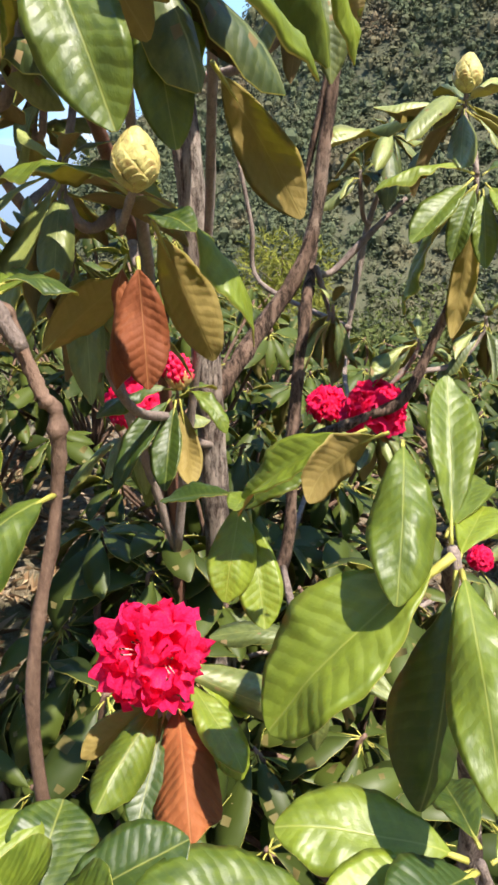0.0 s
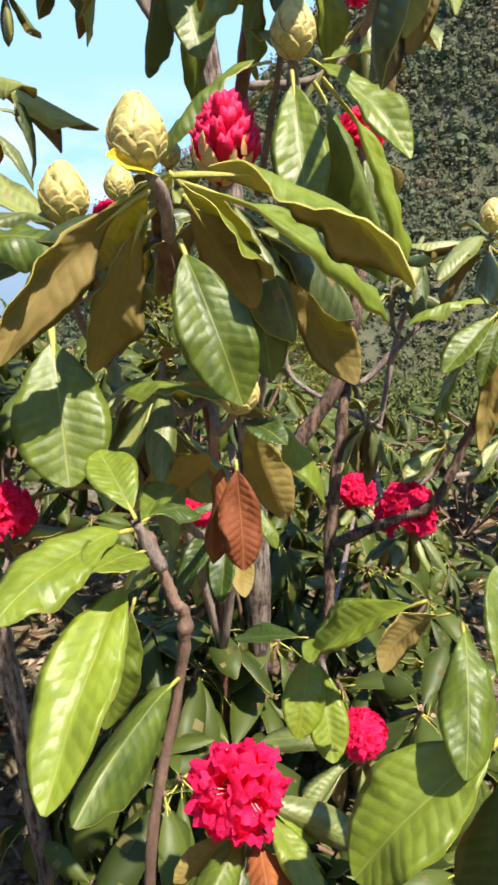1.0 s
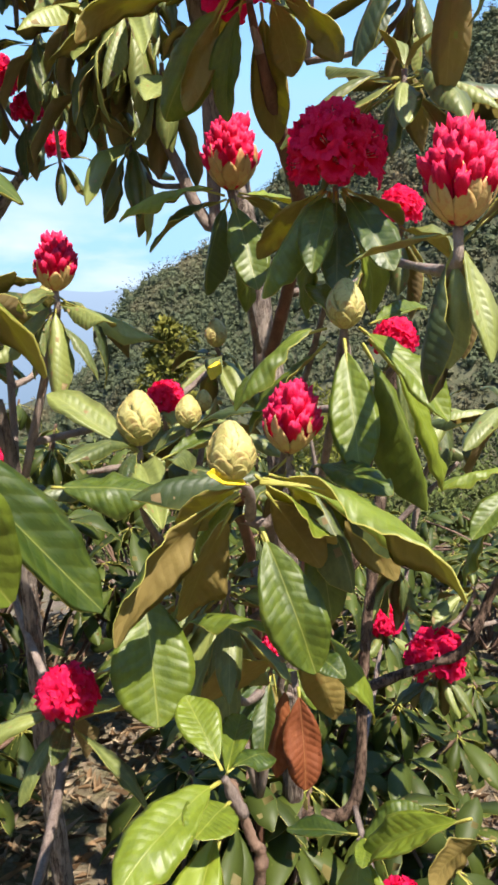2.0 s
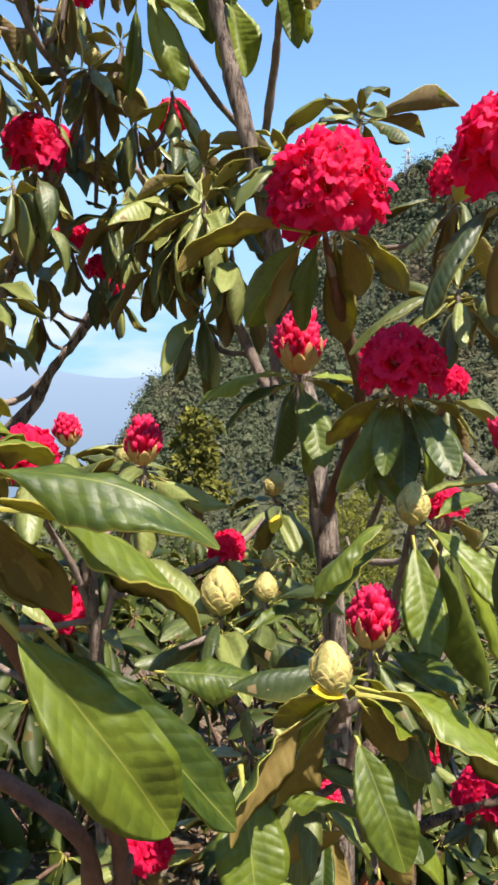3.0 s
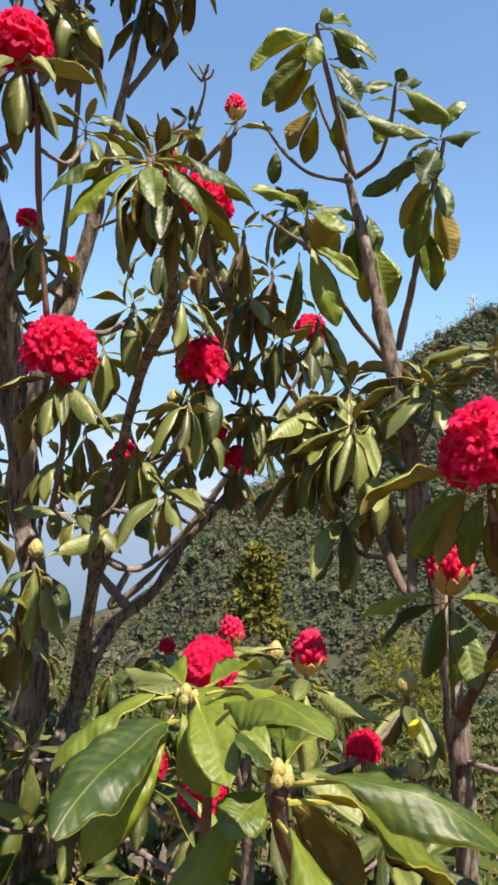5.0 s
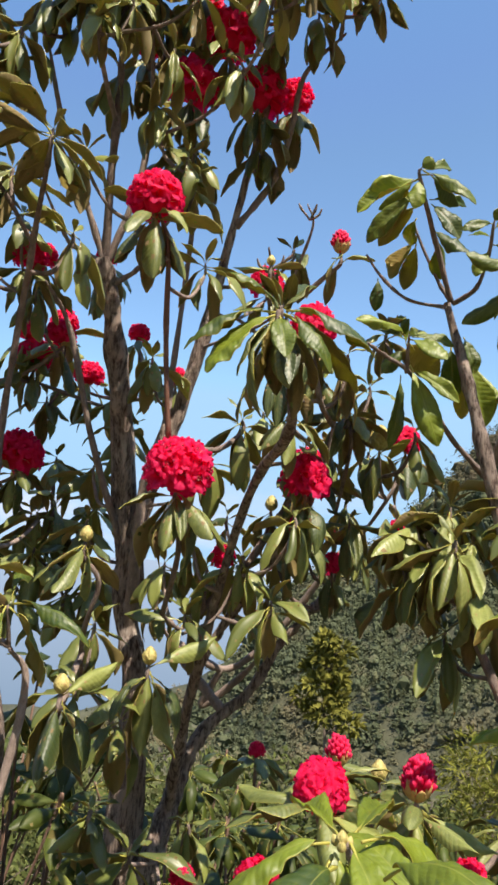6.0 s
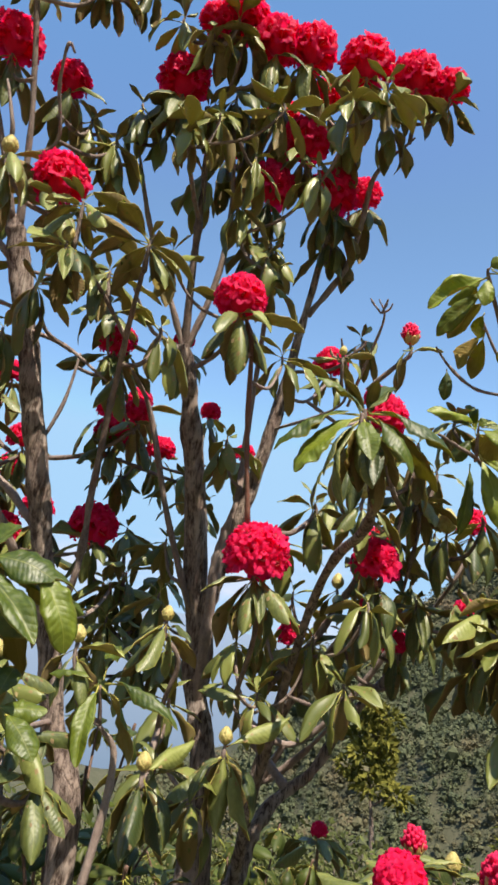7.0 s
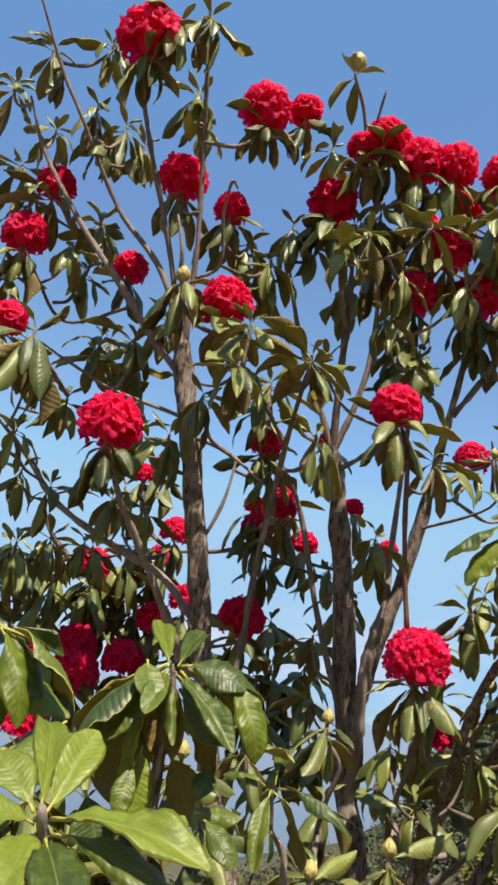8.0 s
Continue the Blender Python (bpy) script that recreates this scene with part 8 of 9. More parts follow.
whorl(back_tree, (-0.85, 1.341, 1.675), 5, 0.119, 50, stem=[(-0.851, 1.348, 1.592), (-0.852, 1.36, 1.577)], seed=1170, spread=30)
whorl(back_tree, (-0.934, 1.255, 1.592), 5, 0.119, 50, stem=[(-0.892, 1.281, 1.495), (-0.823, 1.322, 1.471)], seed=1140, spread=30)
whorl(back_tree, (-0.807, 1.088, 1.737), 5, 0.119, 60, stem=[(-0.778, 1.077, 1.648), (-0.731, 1.057, 1.628)], seed=1080, spread=30)
whorl(back_tree, (-0.807, 1.405, 1.585), 5, 0.119, 50, stem=[(-0.812, 1.375, 1.513), (-0.819, 1.325, 1.505)], seed=1280, spread=30)
whorl(middle_tree, (-0.364, 1.12, 1.806), 8, 0.14, 55, stem=[(-0.335, 1.087, 1.725), (-0.287, 1.032, 1.711)], seed=1440)
whorl(middle_tree, (-0.301, 1.089, 1.827), 9, 0.14, 40, stem=[(-0.311, 1.085, 1.741), (-0.328, 1.079, 1.723)], seed=1480)
whorl(middle_tree, (-0.258, 1.073, 1.775), 9, 0.14, 40, stem=[(-0.267, 1.061, 1.694), (-0.281, 1.04, 1.68)], seed=1570)
whorl(middle_tree, (-0.156, 1.012, 1.814), 8, 0.14, 35, stem=[(-0.169, 1.028, 1.734), (-0.19, 1.055, 1.72)], seed=1640)
whorl(middle_tree, (-0.328, 1.076, 1.74), 9, 0.14, 72, stem=[(-0.308, 1.065, 1.662), (-0.276, 1.047, 1.649)], seed=1530)
whorl(middle_tree, (-0.171, 1.06, 1.85), 7, 0.14, 20, stem=[(-0.182, 1.058, 1.774), (-0.201, 1.056, 1.763)], seed=1590)
whorl(middle_tree, (-0.301, 1.078, 1.596), 7, 0.14, 74, stem=[(-0.267, 1.069, 1.529), (-0.213, 1.054, 1.525)], seed=1690)
whorl(tall_tree, (-0.971, 1.017, 1.549), 8, 0.123, 60, stem=[(-0.973, 1.006, 1.471), (-0.977, 0.99, 1.459)], seed=1060, spread=30)
whorl(tall_tree, (-0.88, 0.98, 1.384), 8, 0.123, 50, stem=[(-0.92, 0.991, 1.396), (-0.985, 1.008, 1.444)], seed=1280, spread=30)
whorl(tall_tree, (-0.917, 0.976, 1.221), 8, 0.123, 50, stem=[(-0.937, 1.086, 1.08), (-0.97, 1.266, 1.026)], seed=1390, thick=0.0048, spread=30)
whorl(tall_tree, (-0.803, 1.221, 1.144), 8, 0.123, 50, stem=[(-0.863, 1.219, 1.059), (-0.961, 1.215, 1.042)], seed=1590, spread=30)
whorl(tall_tree, (-0.839, 0.988, 1.159), 8, 0.123, 50, stem=[(-0.874, 1.014, 1.105), (-0.931, 1.055, 1.109)], seed=1530, spread=30)
whorl(tall_tree, (-0.9, 0.816, 1.462), 8, 0.123, 40, stem=[(-0.899, 0.801, 1.424), (-0.898, 0.775, 1.439)], seed=1130, spread=30)
whorl(tall_tree, (-1.084, 1.319, 2.001), 8, 0.123, 60, stem=[(-1.067, 1.283, 1.905), (-1.038, 1.223, 1.882)], seed=770, spread=30)
whorl(tall_tree, (-1.154, 1.302, 1.899), 8, 0.123, 60, stem=[(-1.115, 1.265, 1.809), (-1.052, 1.205, 1.788)], seed=780, spread=30)
whorl(tall_tree, (-0.786, 1.073, 1.037), 8, 0.123, 50, stem=[(-0.815, 1.128, 1.026), (-0.863, 1.219, 1.059)], seed=1700, spread=30)
whorl(tall_tree, (-0.902, 0.933, 1.094), 8, 0.123, 50, stem=[(-0.858, 0.986, 1.011), (-0.786, 1.073, 0.997)], seed=1520, spread=30)
whorl(tall_tree, (-1.004, 0.79, 2.733), 8, 0.117, 68, stem=[(-1.024, 0.875, 2.655), (-1.058, 1.014, 2.642)], seed=830, thick=0.0048, spread=30)
whorl(tall_tree, (-0.958, 0.834, 2.789), 8, 0.117, 70, stem=[(-0.976, 0.822, 2.704), (-1.006, 0.802, 2.688)], seed=860, thick=0.0032, spread=30)
whorl(tall_tree, (-0.81, 0.822, 2.789), 8, 0.117, 66, stem=[(-0.873, 0.822, 2.714), (-0.976, 0.822, 2.704)], seed=950, thick=0.0032, spread=30)
whorl(tall_tree, (-0.89, 0.907, 2.725), 7, 0.117, 60, stem=[(-0.895, 0.875, 2.693), (-0.902, 0.822, 2.711)], seed=990, thick=0.0032, spread=30)
whorl(tall_tree, (-1.04, 0.871, 2.482), 6, 0.117, 45, stem=[(-0.988, 0.903, 2.372), (-0.903, 0.954, 2.339)], seed=1010, thick=0.0032, spread=30)
whorl(tall_tree, (-0.85, 1.003, 2.481), 7, 0.117, 60, stem=[(-0.858, 0.983, 2.397), (-0.871, 0.95, 2.382)], seed=1220, thick=0.0032, spread=30)
whorl(tall_tree, (-0.934, 0.95, 2.635), 7, 0.117, 60, stem=[(-0.903, 0.949, 2.51), (-0.852, 0.948, 2.466)], seed=1040, thick=0.0032, spread=30)
whorl(tall_tree, (-0.744, 0.915, 2.684), 7, 0.117, 60, stem=[(-0.811, 0.928, 2.585), (-0.921, 0.95, 2.558)], seed=1120, thick=0.0032, spread=30)
whorl(tall_tree, (-0.964, 1.147, 2.134), 7, 0.117, 60, stem=[(-0.957, 1.177, 2.049), (-0.947, 1.227, 2.032)], seed=1420, thick=0.0032, spread=30)
whorl(tall_tree, (-0.789, 0.944, 2.265), 7, 0.117, 55, stem=[(-0.793, 0.884, 2.174), (-0.799, 0.785, 2.154)], seed=1380, thick=0.0032, spread=30)
whorl(tall_tree, (-0.711, 1.037, 1.972), 7, 0.117, 50, stem=[(-0.74, 0.961, 1.897), (-0.788, 0.838, 1.888)], seed=1700, thick=0.0048, spread=30)
whorl(tall_tree, (-0.798, 1.129, 1.904), 7, 0.117, 50, stem=[(-0.865, 1.158, 1.817), (-0.974, 1.207, 1.799)], seed=1700, thick=0.0032, spread=30)
whorl(tall_tree, (-0.79, 1.028, 1.583), 7, 0.117, 50, stem=[(-0.8, 1.008, 1.559), (-0.817, 0.974, 1.583)], seed=1940, thick=0.0032, spread=30)
whorl(tall_tree, (-0.693, 1.057, 1.704), 8, 0.117, 50, stem=[(-0.731, 1.045, 1.584), (-0.791, 1.025, 1.545)], seed=1940, thick=0.0032, spread=30)
whorl(tall_tree, (-0.577, 0.974, 1.78), 8, 0.117, 50, stem=[(-0.621, 1.005, 1.686), (-0.693, 1.057, 1.664)], seed=1980, thick=0.0032, spread=30)
whorl(tall_tree, (-0.608, 0.966, 1.627), 7, 0.117, 50, stem=[(-0.654, 0.996, 1.577), (-0.731, 1.045, 1.584)], seed=2090, thick=0.0032, spread=30)
whorl(tall_tree, (-0.874, 1.116, 1.678), 7, 0.117, 50, stem=[(-0.843, 1.08, 1.576), (-0.793, 1.023, 1.547)], seed=1800, thick=0.0032, spread=30)
whorl(tall_tree, (-1.124, 1.24, 1.762), 7, 0.117, 50, stem=[(-1.084, 1.243, 1.679), (-1.018, 1.249, 1.663)], seed=1570, thick=0.0032, spread=30)
whorl(tall_tree, (-0.667, 0.848, 2.802), 7, 0.117, 62, stem=[(-0.697, 0.873, 2.683), (-0.744, 0.915, 2.644)], seed=1060, thick=0.0032, spread=30)
whorl(tall_tree, (-0.597, 0.84, 2.827), 7, 0.117, 62, stem=[(-0.627, 0.845, 2.75), (-0.676, 0.855, 2.739)], seed=1090, thick=0.0032, spread=30)
whorl(leaning_tree, (-1.678, 0.726, 2.845), 6, 0.117, 60, stem=[(-1.695, 0.736, 2.729), (-1.723, 0.752, 2.691)], seed=350, thick=0.0032, spread=30)
whorl(leaning_tree, (-1.6, 0.879, 2.517), 6, 0.117, 55, stem=[(-1.586, 0.859, 2.452), (-1.564, 0.826, 2.448)], seed=660, thick=0.0032, spread=30)
whorl(leaning_tree, (-1.701, 0.89, 2.595), 6, 0.117, 55, stem=[(-1.663, 0.886, 2.5), (-1.6, 0.879, 2.477)], seed=580, thick=0.0032, spread=30)
whorl(leaning_tree, (-1.624, 0.891, 2.303), 7, 0.117, 60, stem=[(-1.662, 0.872, 2.172), (-1.724, 0.841, 2.125)], seed=760, thick=0.0032, spread=30)
whorl(leaning_tree, (-1.622, 0.996, 2.202), 7, 0.117, 60, stem=[(-1.601, 0.999, 2.073), (-1.566, 1.003, 2.028)], seed=880, thick=0.0032, spread=30)
whorl(leaning_tree, (-1.575, 1.046, 2.157), 7, 0.117, 60, stem=[(-1.581, 1.029, 2.075), (-1.591, 1, 2.06)], seed=960, thick=0.0032, spread=30)
whorl(leaning_tree, (-1.681, 0.99, 2.032), 7, 0.117, 60, stem=[(-1.637, 0.995, 2.005), (-1.566, 1.003, 2.028)], seed=930, thick=0.0032, spread=30)
whorl(leaning_tree, (-1.26, 0.871, 2.494), 7, 0.117, 45, stem=[(-1.291, 0.829, 2.41), (-1.341, 0.761, 2.394)], seed=860, thick=0.0032, spread=30)
whorl(leaning_tree, (-1.241, 0.986, 2.412), 7, 0.117, 55, stem=[(-1.243, 1.008, 2.309), (-1.246, 1.045, 2.279)], seed=990, thick=0.0032, spread=30)
whorl(leaning_tree, (-1.275, 1.133, 2.3), 7, 0.117, 60, stem=[(-1.286, 1.177, 2.233), (-1.303, 1.249, 2.229)], seed=1110, thick=0.0032, spread=30)
whorl(leaning_tree, (-1.173, 1.404, 2.092), 7, 0.117, 60, stem=[(-1.248, 1.371, 2.083), (-1.37, 1.317, 2.117)], seed=1400, thick=0.0048, spread=30)
whorl(leaning_tree, (-1.378, 1.421, 2.099), 7, 0.117, 60, stem=[(-1.348, 1.393, 2.074), (-1.3, 1.348, 2.098)], seed=1280, thick=0.0032, spread=30)
whorl(leaning_tree, (-1.329, 0.83, 2.887), 7, 0.117, 60, stem=[(-1.309, 0.829, 2.791), (-1.276, 0.827, 2.766)], seed=590, thick=0.0032, spread=30)
whorl(leaning_tree, (-1.23, 0.885, 2.716), 7, 0.117, 60, stem=[(-1.227, 0.857, 2.679), (-1.223, 0.811, 2.694)], seed=770, thick=0.0032, spread=30)
whorl(leaning_tree, (-1.33, 1.366, 1.776), 7, 0.117, 60, stem=[(-1.291, 1.199, 1.69), (-1.228, 0.928, 1.672)], seed=1460, thick=0.0048, spread=30)
whorl(leaning_tree, (-1.406, 0.712, 3.111), 6, 0.117, 55, stem=[(-1.379, 0.667, 3.027), (-1.335, 0.593, 3.011)], seed=350, thick=0.0032, spread=30)
whorl(leaning_tree, (-1.619, 0.549, 3.073), 7, 0.117, 60, stem=[(-1.607, 0.557, 2.986), (-1.589, 0.569, 2.967)], seed=110, thick=0.0032, spread=30)
whorl(leaning_tree, (-1.546, 0.671, 3.034), 6, 0.117, 60, stem=[(-1.571, 0.638, 2.95), (-1.611, 0.584, 2.934)], seed=280, thick=0.0032, spread=30)
whorl(leaning_tree, (-1.714, 0.653, 2.413), 8, 0.117, 60, stem=[(-1.769, 0.693, 2.309), (-1.859, 0.757, 2.279)], seed=700, thick=0.0032, spread=30)
whorl(leaning_tree, (-1.692, 0.771, 2.373), 7, 0.117, 60, stem=[(-1.721, 0.741, 2.311), (-1.769, 0.693, 2.309)], seed=820, thick=0.0032, spread=30)
whorl(leaning_tree, (-1.75, 0.692, 2.25), 7, 0.117, 60, stem=[(-1.75, 0.744, 2.169), (-1.75, 0.828, 2.155)], seed=790, thick=0.0032, spread=30)
whorl(leaning_tree, (-1.599, 0.731, 2.476), 7, 0.117, 55, stem=[(-1.579, 0.714, 2.392), (-1.545, 0.687, 2.377)], seed=790, thick=0.0032, spread=30)
whorl(leaning_tree, (-1.757, 0.862, 2.158), 7, 0.117, 60, stem=[(-1.74, 0.856, 2.105), (-1.712, 0.848, 2.11)], seed=950, thick=0.0032, spread=30)
whorl(leaning_tree, (-1.573, 0.89, 2.142), 7, 0.117, 60, stem=[(-1.582, 0.895, 2.058), (-1.597, 0.903, 2.042)], seed=1080, thick=0.0032, spread=30)
whorl(leaning_tree, (-1.81, 0.802, 2.184), 7, 0.117, 60, stem=[(-1.789, 0.825, 2.12), (-1.755, 0.861, 2.117)], seed=870, thick=0.0032, spread=30)
whorl(leaning_tree, (-1.684, 0.956, 2.035), 7, 0.117, 60, stem=[(-1.681, 0.99, 1.992)], seed=1110, thick=0.0032, spread=30)
whorl(leaning_tree, (-1.539, 0.825, 2.392), 6, 0.117, 55, stem=[(-1.571, 0.85, 2.291), (-1.624, 0.891, 2.263)], seed=930, thick=0.0032, spread=30)
whorl(leaning_tree, (-1.796, 0.58, 2.634), 7, 0.117, 60, stem=[(-1.783, 0.582, 2.617), (-1.762, 0.584, 2.645)], seed=500, thick=0.0032, spread=30)
whorl(leaning_tree, (-1.672, 0.637, 2.736), 6, 0.117, 60, stem=[(-1.701, 0.638, 2.647), (-1.748, 0.639, 2.628)], seed=560, thick=0.0032, spread=30)
whorl(shaded_tree, (-1.949, 0.99, 2.027), 10, 0.14, 58, stem=[(-2.004, 1.045, 1.943), (-2.094, 1.134, 1.927)], seed=990, thick=0.0048, spread=30)
whorl(shaded_tree, (-1.883, 1.046, 2.061), 10, 0.14, 58, stem=[(-1.911, 1.028, 1.989), (-1.957, 0.998, 1.981)], seed=1040, thick=0.0032, spread=30)
whorl(shaded_tree, (-1.816, 1.186, 1.948), 10, 0.14, 58, stem=[(-1.829, 1.212, 1.903), (-1.849, 1.255, 1.913)], seed=1200, thick=0.0032, spread=30)
whorl(shaded_tree, (-1.775, 1.269, 2.035), 10, 0.14, 58, stem=[(-1.803, 1.255, 1.949), (-1.85, 1.233, 1.932)], seed=1220, thick=0.0032, spread=30)
whorl(shaded_tree, (-1.933, 1.029, 1.815), 10, 0.14, 58, stem=[(-1.881, 1.075, 1.73), (-1.795, 1.151, 1.714)], seed=1120, thick=0.0032, spread=30)
whorl(shaded_tree, (-1.869, 1.079, 1.924), 10, 0.14, 58, stem=[(-1.887, 1.065, 1.803), (-1.918, 1.042, 1.762)], seed=1130, thick=0.0032, spread=30)

# ---- undergrowth behind ----
def joined_leaves(placed, skins, kinds):
    """Many leaves as one mesh."""
    verts, faces, mats, count = [], [], [], 0
    cache = {}
    for shape, m in placed:
        if shape not in cache:
            data = kinds[shape]
            co = np.empty(len(data.vertices) * 3)
            data.vertices.foreach_get("co", co)
            cache[shape] = (co.reshape(-1, 3), [tuple(p.vertices) for p in data.polygons], [p.material_index for p in data.polygons])
        co, polys, index = cache[shape]
        a = np.array(m)
        verts.append(co @ a[:3, :3].T + a[:3, 3])
        faces += [tuple(v + count for v in poly) for poly in polys]
        mats += index
        count += len(co)
    data = bpy.data.meshes.new("foliage")
    data.from_pydata(np.concatenate(verts).tolist(), [], faces)
    for mat in skins:
        data.materials.append(mat)
    data.polygons.foreach_set("material_index", mats)
    data.polygons.foreach_set("use_smooth", [True] * len(mats))
    return data


SMALL_LEAVES = [leaf_mesh(81 + i, a, f, 0.03, 0.2, 0.02, LEAF_TOP, LEAF_UNDER, 6, 2) for i, (a, f) in enumerate([(0.05, 0.1), (0.1, 0.15), (0.14, 0.05), (0.16, 0.0), (0.1, -0.1), (0.04, 0.0), (0.2, 0.08), (0.06, 0.2)])]


def crown_skin(name, dark, light, through, share, rough, specular):
    """Leaves of a crown, each with a tone of its own."""
    n = Nodes(name)
    tone = n.maths("ADD", n.maths("MULTIPLY", n.add("NewGeometry").outputs["Random Per Island"], 0.7), n.maths("MULTIPLY", n.noise(30.0, 4.0), 0.4), clamp=True)
    base = n.mix(tone, dark, light)
    n.finish(base, n.maths("ADD", rough, n.maths("MULTIPLY", n.noise(45.0, 3.0), 0.25)), specular=specular)
    n.thin(n.mix(0.45, base, through), share)
    return n.mat


# Leaf tops darker than the crown's: the missing overhead shade is in the colour.
UNDERGROWTH_SHADED = crown_skin("undergrowth_leaf_shaded", (0.019, 0.032, 0.007), (0.092, 0.122, 0.019), (0.5, 0.66, 0.03), 0.25, 0.4, 0.4)
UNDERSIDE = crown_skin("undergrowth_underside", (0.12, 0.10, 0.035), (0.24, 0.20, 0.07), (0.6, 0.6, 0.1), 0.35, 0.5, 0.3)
CROWN_TOP = crown_skin("crown_leaf", (0.050, 0.074, 0.018), (0.31, 0.345, 0.085), (0.52, 0.66, 0.04), 0.25, 0.30, 0.8)
CROWN_UNDER = crown_skin("crown_underside", (0.21, 0.16, 0.07), (0.39, 0.30, 0.13), (0.74, 0.66, 0.14), 0.34, 0.5, 0.35)
for name, placed in REST.items():
    part("foliage", joined_leaves(placed, (CROWN_TOP, CROWN_UNDER, STALK), CROWN_LEAVES), bpy.data.objects[name], Matrix.Identity(4))["kind"] = "stuff"



def thicket(at, n, reach, low, high, label, seed):
    """A low bush of leafy shoots that spring from one foot."""
    rng = np.random.default_rng(seed)
    foot = Vector((at[0], at[1], float(ground_height(at[0], at[1])) - 0.02))
    bush = thing("rhododendron_bush", foot, label, "bush", "bushes of the undergrowth")
    GATHER.append([])
    for i in range(n):
        turn, far = i * GOLDEN + rng.uniform(-0.3, 0.3), reach * math.sqrt((i + 0.5) / n)
        top = Vector((at[0] + far * math.cos(turn), at[1] + far * math.sin(turn), foot.z + rng.uniform(low, high) * (1.1 - 0.35 * far / reach)))
        mid = foot.lerp(top, 0.5) + Vector((rng.uniform(-0.06, 0.06), rng.uniform(-0.06, 0.06), 0.05))
        lean = Vector((math.cos(turn), math.sin(turn), 2.2))
        whorl(bush, top, int(rng.integers(8, 12)), 0.14, rng.uniform(15, 55), stem=[tuple(mid), tuple(foot)], axis=lean, spread=24, thick=0.0045, narrow=0.34, bark=BARK_STEM)
    part("foliage", joined_leaves(GATHER.pop(), (UNDERGROWTH_SHADED, UNDERSIDE, STALK), SMALL_LEAVES), bush, Matrix.Identity(4))["kind"] = "stuff"
    return bush


# where each bush stands, its shoots, reach, and least and greatest height
NEAR_BUSHES = [
    (-0.14, 1.35, 16, 0.24, 0.30, 0.72), (0.72, 1.15, 14, 0.22, 0.20, 0.50), (-0.82, 0.95, 20, 0.26, 0.5, 1.0), (0.42, 0.80, 16, 0.20, 0.12, 0.40),
    (-0.20, 0.72, 10, 0.12, 0.25, 0.50), (0.12, 0.76, 20, 0.24, 0.12, 0.48), (-1.5, 0.8, 22, 0.4, 0.6, 1.25), (-0.18, 0.95, 18, 0.22, 0.2, 0.66),
    (0.20, 1.0, 18, 0.24, 0.15, 0.50), (-0.98, 1.35, 22, 0.34, 0.5, 1.05), (1.1, 1.1, 18, 0.36, 0.2, 0.55),
]
FAR_BUSHES = [
    (0.08, 1.45, 22, 0.26, 0.20, 0.56), (0.95, 1.75, 20, 0.36, 0.2, 0.45), (-0.85, 1.9, 26, 0.45, 0.5, 1.1), (0.25, 2.1, 20, 0.36, 0.15, 0.42),
    (-0.25, 2.0, 28, 0.45, 0.4, 0.9), (-1.35, 1.5, 24, 0.45, 0.7, 1.35), (-1.9, 2.2, 24, 0.5, 0.8, 1.5), (-0.6, 2.6, 24, 0.5, 0.5, 0.95),
    (0.1, 2.7, 22, 0.45, 0.25, 0.55), (0.75, 2.6, 20, 0.45, 0.15, 0.40), (1.25, 2.3, 20, 0.5, 0.2, 0.45), (-1.3, 2.8, 22, 0.5, 0.6, 1.1),
    (0.45, 3.3, 18, 0.5, 0.15, 0.35), (-0.25, 3.3, 22, 0.55, 0.4, 0.8), (1.1, 3.2, 18, 0.5, 0.15, 0.35),
]
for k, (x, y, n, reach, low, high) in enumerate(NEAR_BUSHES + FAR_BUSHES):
    thicket((x, y), n, reach, low, high, "dense rhododendron undergrowth, its glossy leaves coloured dark for overhead shade", 300 + k)


# ---- dry litter on the ground ----
def make_litter():
    rng = np.random.default_rng(5)
    n = 11000
    x, y = rng.normal(-0.1, 1.1, n), rng.normal(1.5, 0.9, n)
    z = ground_height(x, y)
    verts, faces = [], []
    for i in range(n):
        turn, long, wide, tip = rng.uniform(0, 6.28), rng.uniform(0.012, 0.055), rng.uniform(0.006, 0.018), rng.uniform(-0.01, 0.03)
        if i % 3 == 0:
            long, wide = long * 2.4, rng.uniform(0.003, 0.006)
        a, b = np.array([math.cos(turn), math.sin(turn), 0]), np.array([-math.sin(turn), math.cos(turn), 0])
        at = np.array([x[i], y[i], z[i] + 0.006])
        k = len(verts)
        verts += [at - a * long / 2, at + b * wide / 2 + (0, 0, 0.006 + tip * 0.4), at + a * long / 2 + (0, 0, tip), at - b * wide / 2 + (0, 0, 0.008), at + (0, 0, -0.004)]
        faces += [(k, k + 4, k + 1), (k + 1, k + 4, k + 2), (k + 2, k + 4, k + 3), (k + 3, k + 4, k)]
    n2 = Nodes("dry_litter")
    island = n2.add("NewGeometry").outputs["Random Per Island"]
    colour = n2.ramp(island, (0.0, (0.10, 0.06, 0.035)), (0.4, (0.28, 0.18, 0.10)), (0.75, (0.42, 0.33, 0.22)), (1.0, (0.42, 0.34, 0.26)))
    litter = joined("leaf_litter", np.array(verts), np.array(faces), [n2.finish(colour, 0.85, specular=0.2)])
    return tagged(litter, "dry brown leaves and twigs scattered on the earth", "leaf litter", kind="stuff")


make_litter()


